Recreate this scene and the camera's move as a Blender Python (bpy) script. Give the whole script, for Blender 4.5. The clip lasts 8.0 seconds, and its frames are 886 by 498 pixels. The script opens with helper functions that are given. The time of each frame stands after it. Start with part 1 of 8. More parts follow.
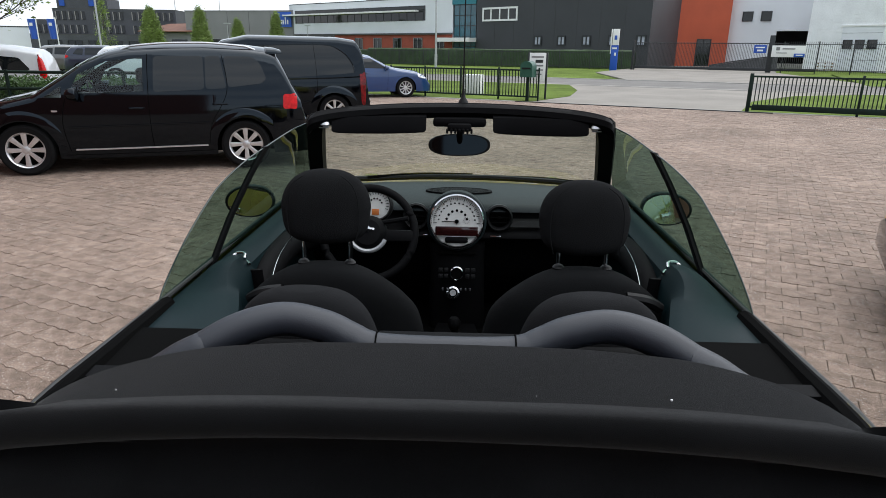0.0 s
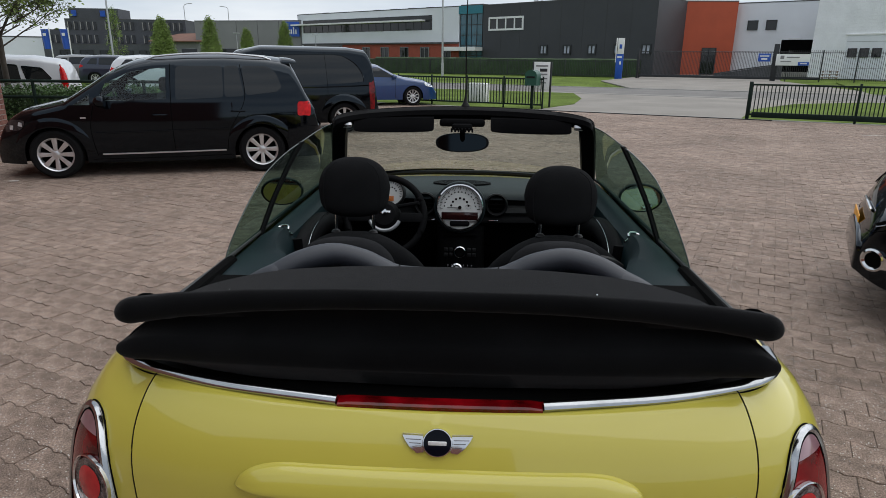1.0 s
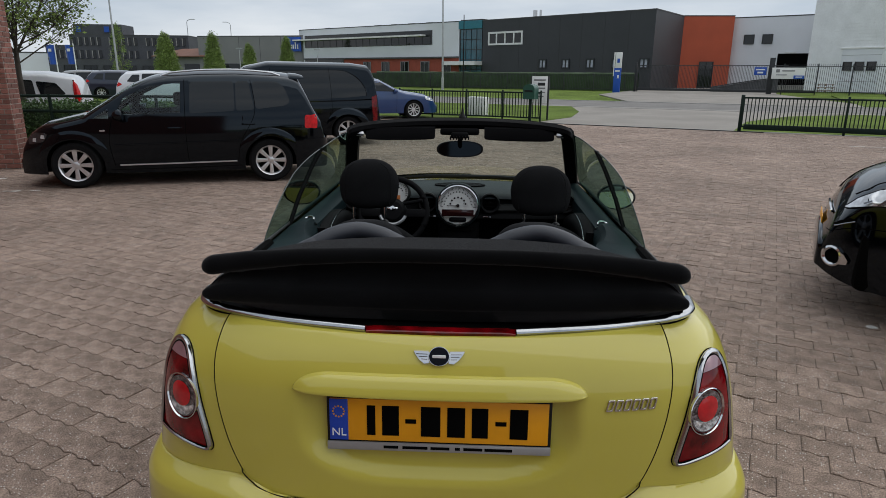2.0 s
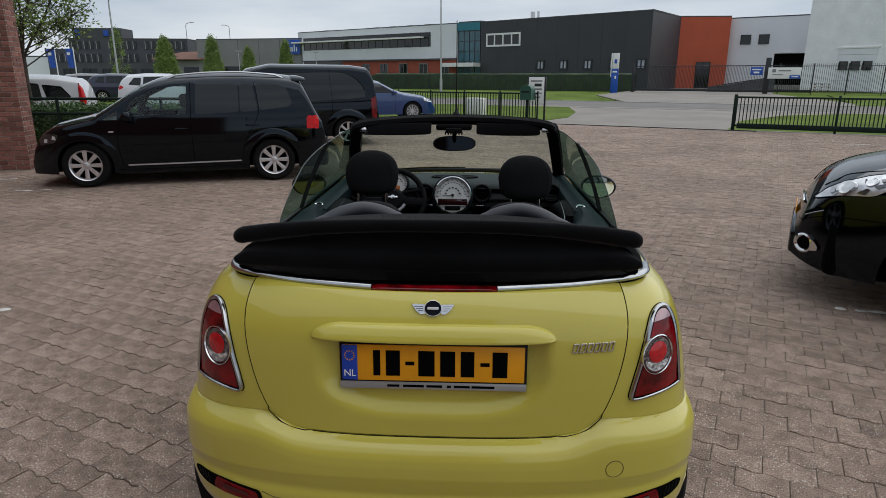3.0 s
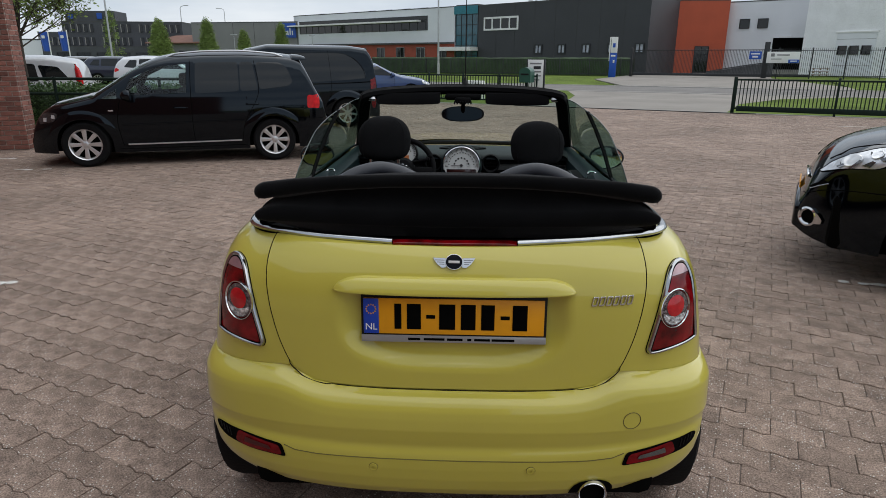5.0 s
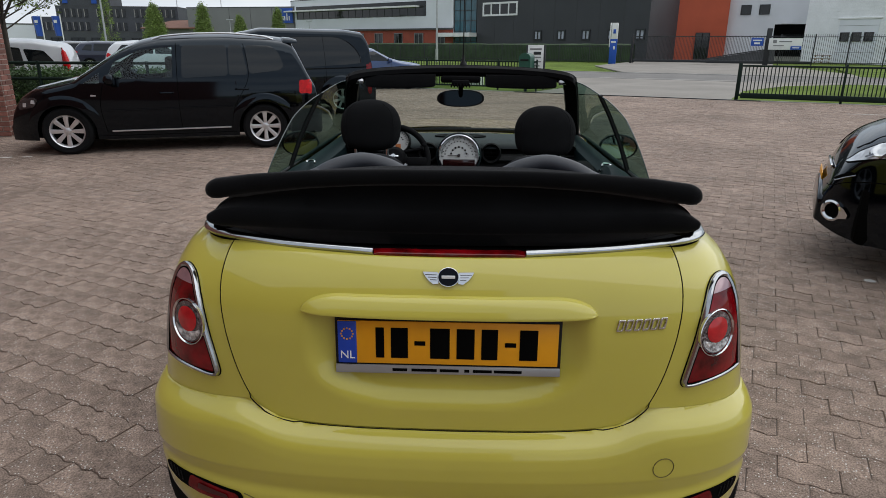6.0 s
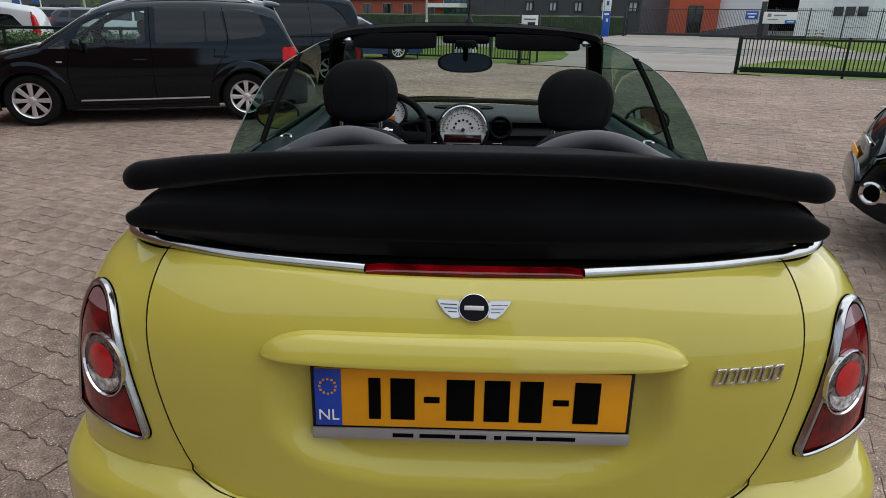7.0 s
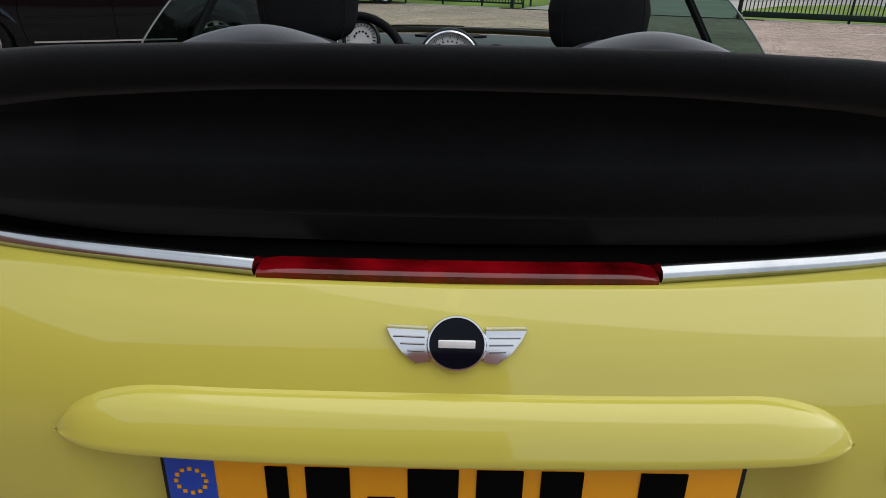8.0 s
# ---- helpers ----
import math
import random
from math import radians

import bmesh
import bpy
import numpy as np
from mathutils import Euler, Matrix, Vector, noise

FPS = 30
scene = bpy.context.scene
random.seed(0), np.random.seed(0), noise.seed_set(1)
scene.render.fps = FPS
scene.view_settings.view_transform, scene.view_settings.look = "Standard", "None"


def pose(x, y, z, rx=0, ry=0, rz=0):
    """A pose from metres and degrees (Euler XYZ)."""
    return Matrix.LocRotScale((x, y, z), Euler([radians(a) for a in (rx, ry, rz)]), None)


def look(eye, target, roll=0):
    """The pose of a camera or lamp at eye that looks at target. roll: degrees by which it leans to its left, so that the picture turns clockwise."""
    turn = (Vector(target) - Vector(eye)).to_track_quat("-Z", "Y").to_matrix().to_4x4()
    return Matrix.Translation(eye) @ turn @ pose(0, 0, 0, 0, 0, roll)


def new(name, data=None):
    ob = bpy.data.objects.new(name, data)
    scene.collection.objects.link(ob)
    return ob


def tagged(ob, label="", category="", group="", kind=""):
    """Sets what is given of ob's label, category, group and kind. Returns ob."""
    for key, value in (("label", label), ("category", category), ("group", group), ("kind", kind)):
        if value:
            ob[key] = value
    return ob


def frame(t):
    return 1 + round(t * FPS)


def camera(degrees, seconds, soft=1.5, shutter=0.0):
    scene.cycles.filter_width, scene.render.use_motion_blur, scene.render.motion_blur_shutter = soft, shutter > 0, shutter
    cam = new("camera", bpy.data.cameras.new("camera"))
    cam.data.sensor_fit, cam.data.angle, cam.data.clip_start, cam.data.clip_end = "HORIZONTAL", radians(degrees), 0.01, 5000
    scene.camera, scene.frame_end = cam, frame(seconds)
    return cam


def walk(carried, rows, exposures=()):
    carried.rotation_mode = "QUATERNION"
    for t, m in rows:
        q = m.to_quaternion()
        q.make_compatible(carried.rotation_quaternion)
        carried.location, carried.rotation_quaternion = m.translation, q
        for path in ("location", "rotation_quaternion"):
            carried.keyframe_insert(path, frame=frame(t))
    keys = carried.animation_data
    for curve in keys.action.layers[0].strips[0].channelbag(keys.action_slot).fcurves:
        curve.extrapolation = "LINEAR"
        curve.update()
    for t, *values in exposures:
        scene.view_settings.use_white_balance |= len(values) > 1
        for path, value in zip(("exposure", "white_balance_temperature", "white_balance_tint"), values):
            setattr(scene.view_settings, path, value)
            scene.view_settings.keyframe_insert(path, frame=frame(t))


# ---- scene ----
cam = camera(70.6, 8.0, soft=0.45)
METRES, EYE, TILT, LEAN, TURN = 2.72, 1.55, 0.0, 0.0, 1.4
ROWS = [
    (0.0, 0.0, 0.0, 0.0, 0.19, -17.65, -0.59),
    (0.5, 0.0046, -0.0746, -0.0004, 0.78, -17.6, -0.62),
    (1.0, 0.0025, -0.1562, 0.0042, 0.76, -16.91, -0.5),
    (1.5, 0.0013, -0.2412, 0.0109, 0.77, -16.05, -0.46),
    (3.0, 0.0133, -0.4233, 0.0088, 0.65, -15.58, -0.07),
    (3.5, -0.0029, -0.4694, 0.0011, 0.56, -15.66, 0.04),
    (4.0, -0.0098, -0.4768, -0.0095, 0.52, -15.91, -0.0),
    (4.5, -0.0129, -0.468, -0.0156, 0.44, -16.45, -0.09),
    (6.0, -0.0068, -0.3172, -0.0362, 0.24, -18.0, -0.29),
    (6.5, -0.0122, -0.2361, -0.0461, 0.16, -19.16, -0.52),
    (7.0, -0.0276, -0.1532, -0.063, -0.67, -20.32, -0.81),
    (7.5, -0.0306, -0.0707, -0.0844, -1.25, -21.82, -0.96),
    (8.0, -0.0137, 0.0135, -0.1149, -1.49, -24.58, -0.97),
]
EXPOSURES = [(0.0, 0.72), (0.5, 0.45), (1.0, 0.18), (1.5, 0.05), (3.0, 0.0), (4.0, 0.02), (4.5, 0.1), (6.0, 0.16), (6.5, 0.2), (7.0, 0.32), (7.5, 0.4), (8.0, 0.5)]
walk(cam, [(t, pose(0, 0, EYE, TILT, LEAN, TURN) @ pose(METRES * x, METRES * y, METRES * z, 90 + pitch, roll, yaw)) for t, x, y, z, yaw, pitch, roll in ROWS], EXPOSURES)

# ---- world and sun: a bright overcast day ----
world = bpy.data.worlds.new("overcast_sky")
scene.world = world
world.use_nodes = True
wn, wl = world.node_tree.nodes, world.node_tree.links
wn.clear()
SUN_EL, SUN_AZ = 62.0, 70.0
sky = wn.new("ShaderNodeTexSky")
sky.sky_type, sky.sun_disc = "NISHITA", False
sky.sun_elevation, sky.sun_rotation = radians(SUN_EL), radians(SUN_AZ)
wco = wn.new("ShaderNodeTexCoord")
wmap = wn.new("ShaderNodeMapping")
wmap.inputs["Scale"].default_value = (1.0, 1.0, 5.0)
cloud = wn.new("ShaderNodeTexNoise")
cloud.inputs["Scale"].default_value, cloud.inputs["Detail"].default_value = 2.6, 6.0
cramp = wn.new("ShaderNodeValToRGB")
cramp.color_ramp.elements[0].position, cramp.color_ramp.elements[0].color = 0.36, (4.5, 5.2, 6.1, 1)
cramp.color_ramp.elements[1].position, cramp.color_ramp.elements[1].color = 0.66, (7.1, 7.5, 8.0, 1)
wmix = wn.new("ShaderNodeMixRGB")
wmix.inputs[0].default_value = 0.9
wbg, wout = wn.new("ShaderNodeBackground"), wn.new("ShaderNodeOutputWorld")
wbg.inputs["Strength"].default_value = 0.108
wl.new(wco.outputs["Generated"], wmap.inputs["Vector"])
wl.new(wmap.outputs[0], cloud.inputs["Vector"])
wl.new(cloud.outputs["Fac"], cramp.inputs["Fac"])
wl.new(sky.outputs[0], wmix.inputs[1])
wl.new(cramp.outputs[0], wmix.inputs[2])
wl.new(wmix.outputs[0], wbg.inputs["Color"])
wl.new(wbg.outputs[0], wout.inputs["Surface"])
sun = new("sun", bpy.data.lights.new("sun", "SUN"))
sun.data.energy, sun.data.angle, sun.data.color = 1.7, radians(100), (1.0, 0.985, 0.965)
sun_way = Vector((math.sin(radians(SUN_AZ)) * math.cos(radians(SUN_EL)), math.cos(radians(SUN_AZ)) * math.cos(radians(SUN_EL)), math.sin(radians(SUN_EL))))
sun.matrix_world = look(sun_way * 50, (0, 0, 0))


# ---- materials ----
def mat(name, colour, rough=0.6, metal=0.0, vary=0.12, scale=6.0, bump=0.0, bscale=80.0, coat=0.0, trans=0.0, emit=None, spec=0.5, fine=0.0, rand=0.0):
    """A surface with broad and fine variation of colour, gloss and relief in metres."""
    m = bpy.data.materials.new(name)
    m.use_nodes = True
    nt = m.node_tree
    n, l = nt.nodes, nt.links
    b = n["Principled BSDF"]
    b.inputs["Roughness"].default_value, b.inputs["Metallic"].default_value = rough, metal
    b.inputs["Coat Weight"].default_value, b.inputs["Coat Roughness"].default_value = coat, 0.04
    b.inputs["Transmission Weight"].default_value, b.inputs["Specular IOR Level"].default_value = trans, spec
    b.inputs["Base Color"].default_value = (*colour, 1)
    co = n.new("ShaderNodeTexCoord")
    if vary > 0:
        t1 = n.new("ShaderNodeTexNoise")
        t1.inputs["Scale"].default_value, t1.inputs["Detail"].default_value = scale, 5
        l.new(co.outputs["Object"], t1.inputs["Vector"])
        r = n.new("ShaderNodeMapRange")
        r.inputs[1].default_value, r.inputs[2].default_value = 0.3, 0.7
        r.inputs[3].default_value, r.inputs[4].default_value = 1 - vary, 1 + vary
        l.new(t1.outputs["Fac"], r.inputs[0])
        value = r.outputs[0]
        if fine > 0:
            t2 = n.new("ShaderNodeTexNoise")
            t2.inputs["Scale"].default_value, t2.inputs["Detail"].default_value = bscale, 3
            l.new(co.outputs["Object"], t2.inputs["Vector"])
            r2 = n.new("ShaderNodeMapRange")
            r2.inputs[1].default_value, r2.inputs[2].default_value = 0.3, 0.7
            r2.inputs[3].default_value, r2.inputs[4].default_value = 1 - fine, 1 + fine
            l.new(t2.outputs["Fac"], r2.inputs[0])
            mu = n.new("ShaderNodeMath")
            mu.operation = "MULTIPLY"
            l.new(value, mu.inputs[0])
            l.new(r2.outputs[0], mu.inputs[1])
            value = mu.outputs[0]
        if rand > 0:
            oi = n.new("ShaderNodeObjectInfo")
            geo = n.new("ShaderNodeNewGeometry")
            ad = n.new("ShaderNodeMath")
            ad.operation = "ADD"
            l.new(oi.outputs["Random"], ad.inputs[0])
            l.new(geo.outputs["Random Per Island"], ad.inputs[1])
            fr = n.new("ShaderNodeMath")
            fr.operation = "FRACT"
            l.new(ad.outputs[0], fr.inputs[0])
            r3 = n.new("ShaderNodeMapRange")
            r3.inputs[3].default_value, r3.inputs[4].default_value = 1 - rand, 1 + rand
            l.new(fr.outputs[0], r3.inputs[0])
            mu = n.new("ShaderNodeMath")
            mu.operation = "MULTIPLY"
            l.new(value, mu.inputs[0])
            l.new(r3.outputs[0], mu.inputs[1])
            value = mu.outputs[0]
        mx = n.new("ShaderNodeVectorMath")
        mx.operation = "SCALE"
        mx.inputs[0].default_value = colour
        l.new(value, mx.inputs["Scale"])
        l.new(mx.outputs[0], b.inputs["Base Color"])
    if bump > 0:
        t3 = n.new("ShaderNodeTexNoise")
        t3.inputs["Scale"].default_value, t3.inputs["Detail"].default_value = bscale, 4
        l.new(co.outputs["Object"], t3.inputs["Vector"])
        bp = n.new("ShaderNodeBump")
        bp.inputs["Strength"].default_value, bp.inputs["Distance"].default_value = bump, 0.01
        l.new(t3.outputs["Fac"], bp.inputs["Height"])
        l.new(bp.outputs[0], b.inputs["Normal"])
    if emit:
        b.inputs["Emission Color"].default_value, b.inputs["Emission Strength"].default_value = (*emit[0], 1), emit[1]
    return m


def glass_mat(name, tint, rough=0.0, clear=0.8):
    """A thin pane: partly clear, tinted, with a mirror's gloss at grazing angles."""
    m = bpy.data.materials.new(name)
    m.use_nodes = True
    n, l = m.node_tree.nodes, m.node_tree.links
    n.remove(n["Principled BSDF"])
    tr, gl, fr, mx = n.new("ShaderNodeBsdfTransparent"), n.new("ShaderNodeBsdfGlossy"), n.new("ShaderNodeLayerWeight"), n.new("ShaderNodeMixShader")
    tr.inputs[0].default_value = (*[c * clear for c in tint], 1)
    gl.inputs["Roughness"].default_value = rough
    pw = n.new("ShaderNodeMath")
    pw.operation = "POWER"
    pw.inputs[1].default_value = 4.0
    ma = n.new("ShaderNodeMath")
    ma.operation = "MULTIPLY_ADD"
    ma.inputs[1].default_value, ma.inputs[2].default_value = 0.7, 0.045
    l.new(fr.outputs["Facing"], pw.inputs[0])
    l.new(pw.outputs[0], ma.inputs[0])
    l.new(ma.outputs[0], mx.inputs[0])
    l.new(tr.outputs[0], mx.inputs[1])
    l.new(gl.outputs[0], mx.inputs[2])
    l.new(mx.outputs[0], n["Material Output"].inputs["Surface"])
    return m


YELLOW = mat("yellow_car_paint", (0.495, 0.43, 0.066), 0.3, 0.0, 0.03, 3.0, coat=1.0, spec=0.2)
BLACKPAINT = mat("black_car_paint", (0.0008, 0.001, 0.0018), 0.06, 0.0, 0.1, 3.0, spec=0.38)
BLACKPAINT.node_tree.nodes["Principled BSDF"].inputs["Specular Tint"].default_value = (0.72, 0.86, 1.0, 1)
BLUEPAINT = mat("blue_car_paint", (0.0015, 0.034, 0.135), 0.3, 0.0, 0.05, 3.0, coat=1.0)
WHITEPAINT = mat("white_car_paint", (0.58, 0.59, 0.61), 0.35, 0.0, 0.04, 3.0, coat=0.8)
GREYPAINT = mat("grey_car_paint", (0.14, 0.14, 0.14), 0.3, 0.5, 0.05, 3.0, coat=0.8)
NAVYPAINT = mat("navy_car_paint", (0.012, 0.018, 0.04), 0.3, 0.3, 0.05, 3.0, coat=0.8)
CHROME = mat("chrome", (0.66, 0.66, 0.67), 0.09, 1.0, 0.05, 10.0)
ALLOY = mat("silver_alloy", (0.62, 0.62, 0.63), 0.32, 0.8, 0.06, 8.0)
RUBBER = mat("tyre_rubber", (0.006, 0.006, 0.0065), 0.85, 0.0, 0.2, 20.0, bump=0.2, spec=0.15)
TRIMBLACK = mat("black_plastic", (0.005, 0.005, 0.0055), 0.5, 0.0, 0.15, 12.0, bump=0.08, bscale=300, spec=0.25)
GAP = mat("dark_gap", (0.002, 0.002, 0.002), 0.9, 0.0, 0.1, spec=0.05)
DARKGLASS = mat("dark_window_glass", (0.005, 0.007, 0.0085), 0.04, 0.0, 0.1, 2.0, spec=0.5)
REDLENS = mat("red_lamp_lens", (0.13, 0.001, 0.003), 0.1, 0.0, 0.75, 16.0, coat=0.3, spec=0.25)
CLEARLENS = mat("clear_lamp_lens", (0.62, 0.64, 0.66), 0.12, 0.3, 0.2, 18.0, coat=1.0)
SHINYDARK = mat("dark_lamp_reflector", (0.12, 0.12, 0.13), 0.15, 0.7, 0.2, 18.0, coat=1.0)
ORANGEPL = mat("amber_number_plate", (0.78, 0.33, 0.0), 0.45, 0.0, 0.04, 20.0)


# ---- mesh helpers ----
def bm_new():
    return bmesh.new()


def mesh_ob(name, bm, material, smooth=True, angle=40):
    bmesh.ops.recalc_face_normals(bm, faces=bm.faces[:]) if smooth != "keep" else None
    me = bpy.data.meshes.new(name)
    if smooth:
        for f in bm.faces:
            f.smooth = True
        for e in bm.edges:
            if len(e.link_faces) == 2 and e.calc_face_angle(0) > radians(angle):
                e.smooth = False
    bm.to_mesh(me)
    bm.free()
    for m in material if isinstance(material, (list, tuple)) else [material]:
        me.materials.append(m)
    return new(name, me)


def part(name, bm, material, parent, label="", smooth=True, angle=40):
    ob = mesh_ob(name, bm, material, smooth, angle)
    ob.parent = parent
    return tagged(ob, label) if label else ob


def thing(name, label, category, m=None, group="", kind=""):
    ob = tagged(new(name), label, category, group, kind)
    ob.empty_display_size = 0.2
    if m is not None:
        ob.matrix_world = m
    return ob


def solo(name, bm, material, label, category="", group="", kind="", m=None, smooth=True, angle=40):
    ob = tagged(mesh_ob(name, bm, material, smooth, angle), label, category, group, kind)
    if m is not None:
        ob.matrix_world = m
    return ob


def box(bm, c, s, bevel=0.0, m=None, seg=2):
    r = bmesh.ops.create_cube(bm, size=1.0, matrix=(m or Matrix()) @ Matrix.Translation(c) @ Matrix.Diagonal((*s, 1)))
    if bevel > 0:
        es = list({e for v in r["verts"] for e in v.link_edges})
        bmesh.ops.bevel(bm, geom=es, offset=bevel, segments=seg, affect="EDGES", profile=0.5)
    return bm


def tube(bm, pts, r, seg=8, caps=True, flat=1.0, closed=False):
    """A round bar along points; r may be one radius or one for each point; flat squashes it along its local up."""
    pts = [Vector(p) for p in pts]
    rings, n = [], len(pts)
    for i, p in enumerate(pts):
        a, b = (pts[(i - 1) % n], pts[(i + 1) % n]) if closed else (pts[max(i - 1, 0)], pts[min(i + 1, n - 1)])
        d = (b - a).normalized()
        up = Vector((0, 0, 1)) if abs(d.z) < 0.92 else Vector((0, 1, 0))
        s = d.cross(up).normalized()
        u = s.cross(d)
        k = r[i] if isinstance(r, (list, tuple)) else r
        rings.append([bm.verts.new(p + s * k * math.cos(2 * math.pi * j / seg) + u * k * flat * math.sin(2 * math.pi * j / seg)) for j in range(seg)])
    skin(bm, rings, True, caps and not closed)
    if closed:
        skin(bm, [rings[-1], rings[0]], True, False)
    return bm


def skin(bm, rings, loop=True, caps=True):
    for a, b in zip(rings, rings[1:]):
        n = len(a)
        for j in range(n if loop else n - 1):
            q = [a[j], a[(j + 1) % n], b[(j + 1) % n], b[j]]
            bm.faces.new(q)
    if caps:
        bm.faces.new(rings[0])
        bm.faces.new(rings[-1])


def loft(bm, rings, loop=True, caps=True):
    skin(bm, [[bm.verts.new(p) for p in r] for r in rings], loop, caps)
    return bm


def prism(bm, poly, z0, z1):
    """An upright solid on a plan outline."""
    a = [bm.verts.new((x, y, z0)) for x, y in poly]
    b = [bm.verts.new((x, y, z1)) for x, y in poly]
    skin(bm, [a, b], True, True)
    return bm


def lathe(bm, prof, axis="y", seg=32, m=None):
    """A turned body: profile of (radius, along)."""
    rings = []
    for r, h in prof:
        ring = []
        for j in range(seg):
            a = 2 * math.pi * j / seg
            p = Vector((r * math.cos(a), h, r * math.sin(a))) if axis == "y" else Vector((h, r * math.cos(a), r * math.sin(a))) if axis == "x" else Vector((r * math.cos(a), r * math.sin(a), h))
            ring.append(bm.verts.new(m @ p if m else p))
        rings.append(ring)
    skin(bm, rings, True, False)
    for ring, (r, h) in ((rings[0], prof[0]), (rings[-1], prof[-1])):
        if r < 0.5 * max(p[0] for p in prof):
            bm.faces.new(ring)
    return bm


def patch(bm, poly, step, place, depth=0.0, back=None):
    """A sheet cut to a 2D outline, diced at a step and laid on a curved surface by place(u, v); depth turns its rim inwards along back."""
    b2 = bmesh.new()
    b2.faces.new([b2.verts.new((u, v, 0)) for u, v in poly])
    steps = step if isinstance(step, tuple) else (step, step)
    for k in (0, 1):
        step = steps[k]
        lo, hi = min(p[k] for p in poly), max(p[k] for p in poly)
        i = math.ceil(lo / step + 1e-6)
        while i * step < hi - 1e-6:
            co, no = [0, 0, 0], [0, 0, 0]
            co[k], no[k] = i * step, 1
            bmesh.ops.bisect_plane(b2, geom=b2.verts[:] + b2.edges[:] + b2.faces[:], dist=1e-5, plane_co=co, plane_no=no)
            i += 1
    bmesh.ops.triangulate(b2, faces=[f for f in b2.faces if len(f.verts) > 4])
    at = {v: bm.verts.new(place(v.co.x, v.co.y)) for v in b2.verts}
    for f in b2.faces:
        try:
            bm.faces.new([at[v] for v in f.verts])
        except ValueError:
            pass
    if depth and back is not None:
        back = Vector(back) * depth
        low = {}
        for e in b2.edges:
            if len(e.link_faces) == 1:
                for v in e.verts:
                    if v not in low:
                        low[v] = bm.verts.new(at[v].co + back)
                bm.faces.new([at[e.verts[0]], at[e.verts[1]], low[e.verts[1]], low[e.verts[0]]])
    b2.free()
    return bm


def smooth_poly(pts, n=6, closed=True):
    """A rounded outline through control points (Catmull-Rom)."""
    out, m = [], len(pts)
    rng = range(m) if closed else range(m - 1)
    for i in rng:
        p = [pts[(i + k) % m] if closed else pts[min(max(i + k, 0), m - 1)] for k in (-1, 0, 1, 2)]
        for j in range(n):
            t = j / n
            out.append(tuple(0.5 * (2 * p[1][a] + (p[2][a] - p[0][a]) * t + (2 * p[0][a] - 5 * p[1][a] + 4 * p[2][a] - p[3][a]) * t * t + (3 * p[1][a] - p[0][a] - 3 * p[2][a] + p[3][a]) * t ** 3) for a in range(len(p[1]))))
    return out if closed else out + [tuple(pts[-1])]


def round_poly(pts, r, n=5):
    """A polygon with its corners rounded to radius r."""
    out, m = [], len(pts)
    for i in range(m):
        p, a, b = Vector(pts[i]), Vector(pts[i - 1]), Vector(pts[(i + 1) % m])
        k = min(r, 0.45 * (a - p).length, 0.45 * (b - p).length)
        s, e = p + (a - p).normalized() * k, p + (b - p).normalized() * k
        for j in range(n + 1):
            t = j / n
            q = s * (1 - t) ** 2 + p * 2 * t * (1 - t) + e * t * t
            out.append((q.x, q.y))
    return out


# ---- cars ----
def wheel(parent, x, y, r, width, side, spokes=8, spoke_w=0.035, rim_mat=None, hub=0.03):
    """A wheel with tyre, dished rim and spokes; side is +1 or -1 for the outer face."""
    w = tagged(new("wheel"), "")
    w.parent = parent
    w.matrix_basis = Matrix.Translation((x, y, r))
    h, rr = width / 2, r * 0.67
    bm = bm_new()
    lathe(bm, [(rr, -h * 0.9), (r * 0.88, -h), (r * 0.97, -h * 0.82), (r, -h * 0.5), (r, h * 0.5), (r * 0.97, h * 0.82), (r * 0.88, h), (rr, h * 0.9)], "x", 40)
    part("tyre", bm, RUBBER, w)
    bm = bm_new()
    lathe(bm, [(rr + 0.004, -h * 0.9), (rr - 0.012, -h * 0.8), (rr - 0.02, h * 0.6), (rr - 0.008, h * 0.86), (rr + 0.006, h * 0.94)] if side > 0 else [(rr + 0.004, h * 0.9), (rr - 0.012, h * 0.8), (rr - 0.02, -h * 0.6), (rr - 0.008, -h * 0.86), (rr + 0.006, -h * 0.94)], "x", 40)
    f = side * h
    lathe(bm, [(hub * 0.4, f * 0.86), (hub, f * 0.84), (hub * 1.9, f * 0.74), (hub * 2.0, f * 0.4)], "x", 24)
    for i in range(spokes):
        m = Matrix.Rotation(2 * math.pi * i / spokes, 4, "X")
        a, b = hub * 1.5, rr - 0.008
        pts = []
        for s, ww, d in ((a, spoke_w * 0.8, 0.74), ((a + b) / 2, spoke_w, 0.8), (b, spoke_w * 1.25, 0.84)):
            pts.append([m @ Vector((f * d, -ww / 2, s)), m @ Vector((f * (d + 0.05), 0, s)), m @ Vector((f * d, ww / 2, s)), m @ Vector((f * (d - 0.2), ww / 2, s)), m @ Vector((f * (d - 0.2), -ww / 2, s))])
        loft(bm, pts)
    part("rim", bm, rim_mat or ALLOY, w)
    bm = bm_new()
    lathe(bm, [(0.001, f * 0.3), (rr - 0.02, f * 0.3)], "x", 32)
    lathe(bm, [(0.02, f * 0.42), (rr * 0.72, f * 0.42), (rr * 0.72, f * 0.34)], "x", 32)
    part("brake_disc", bm, GAP, w)
    return w


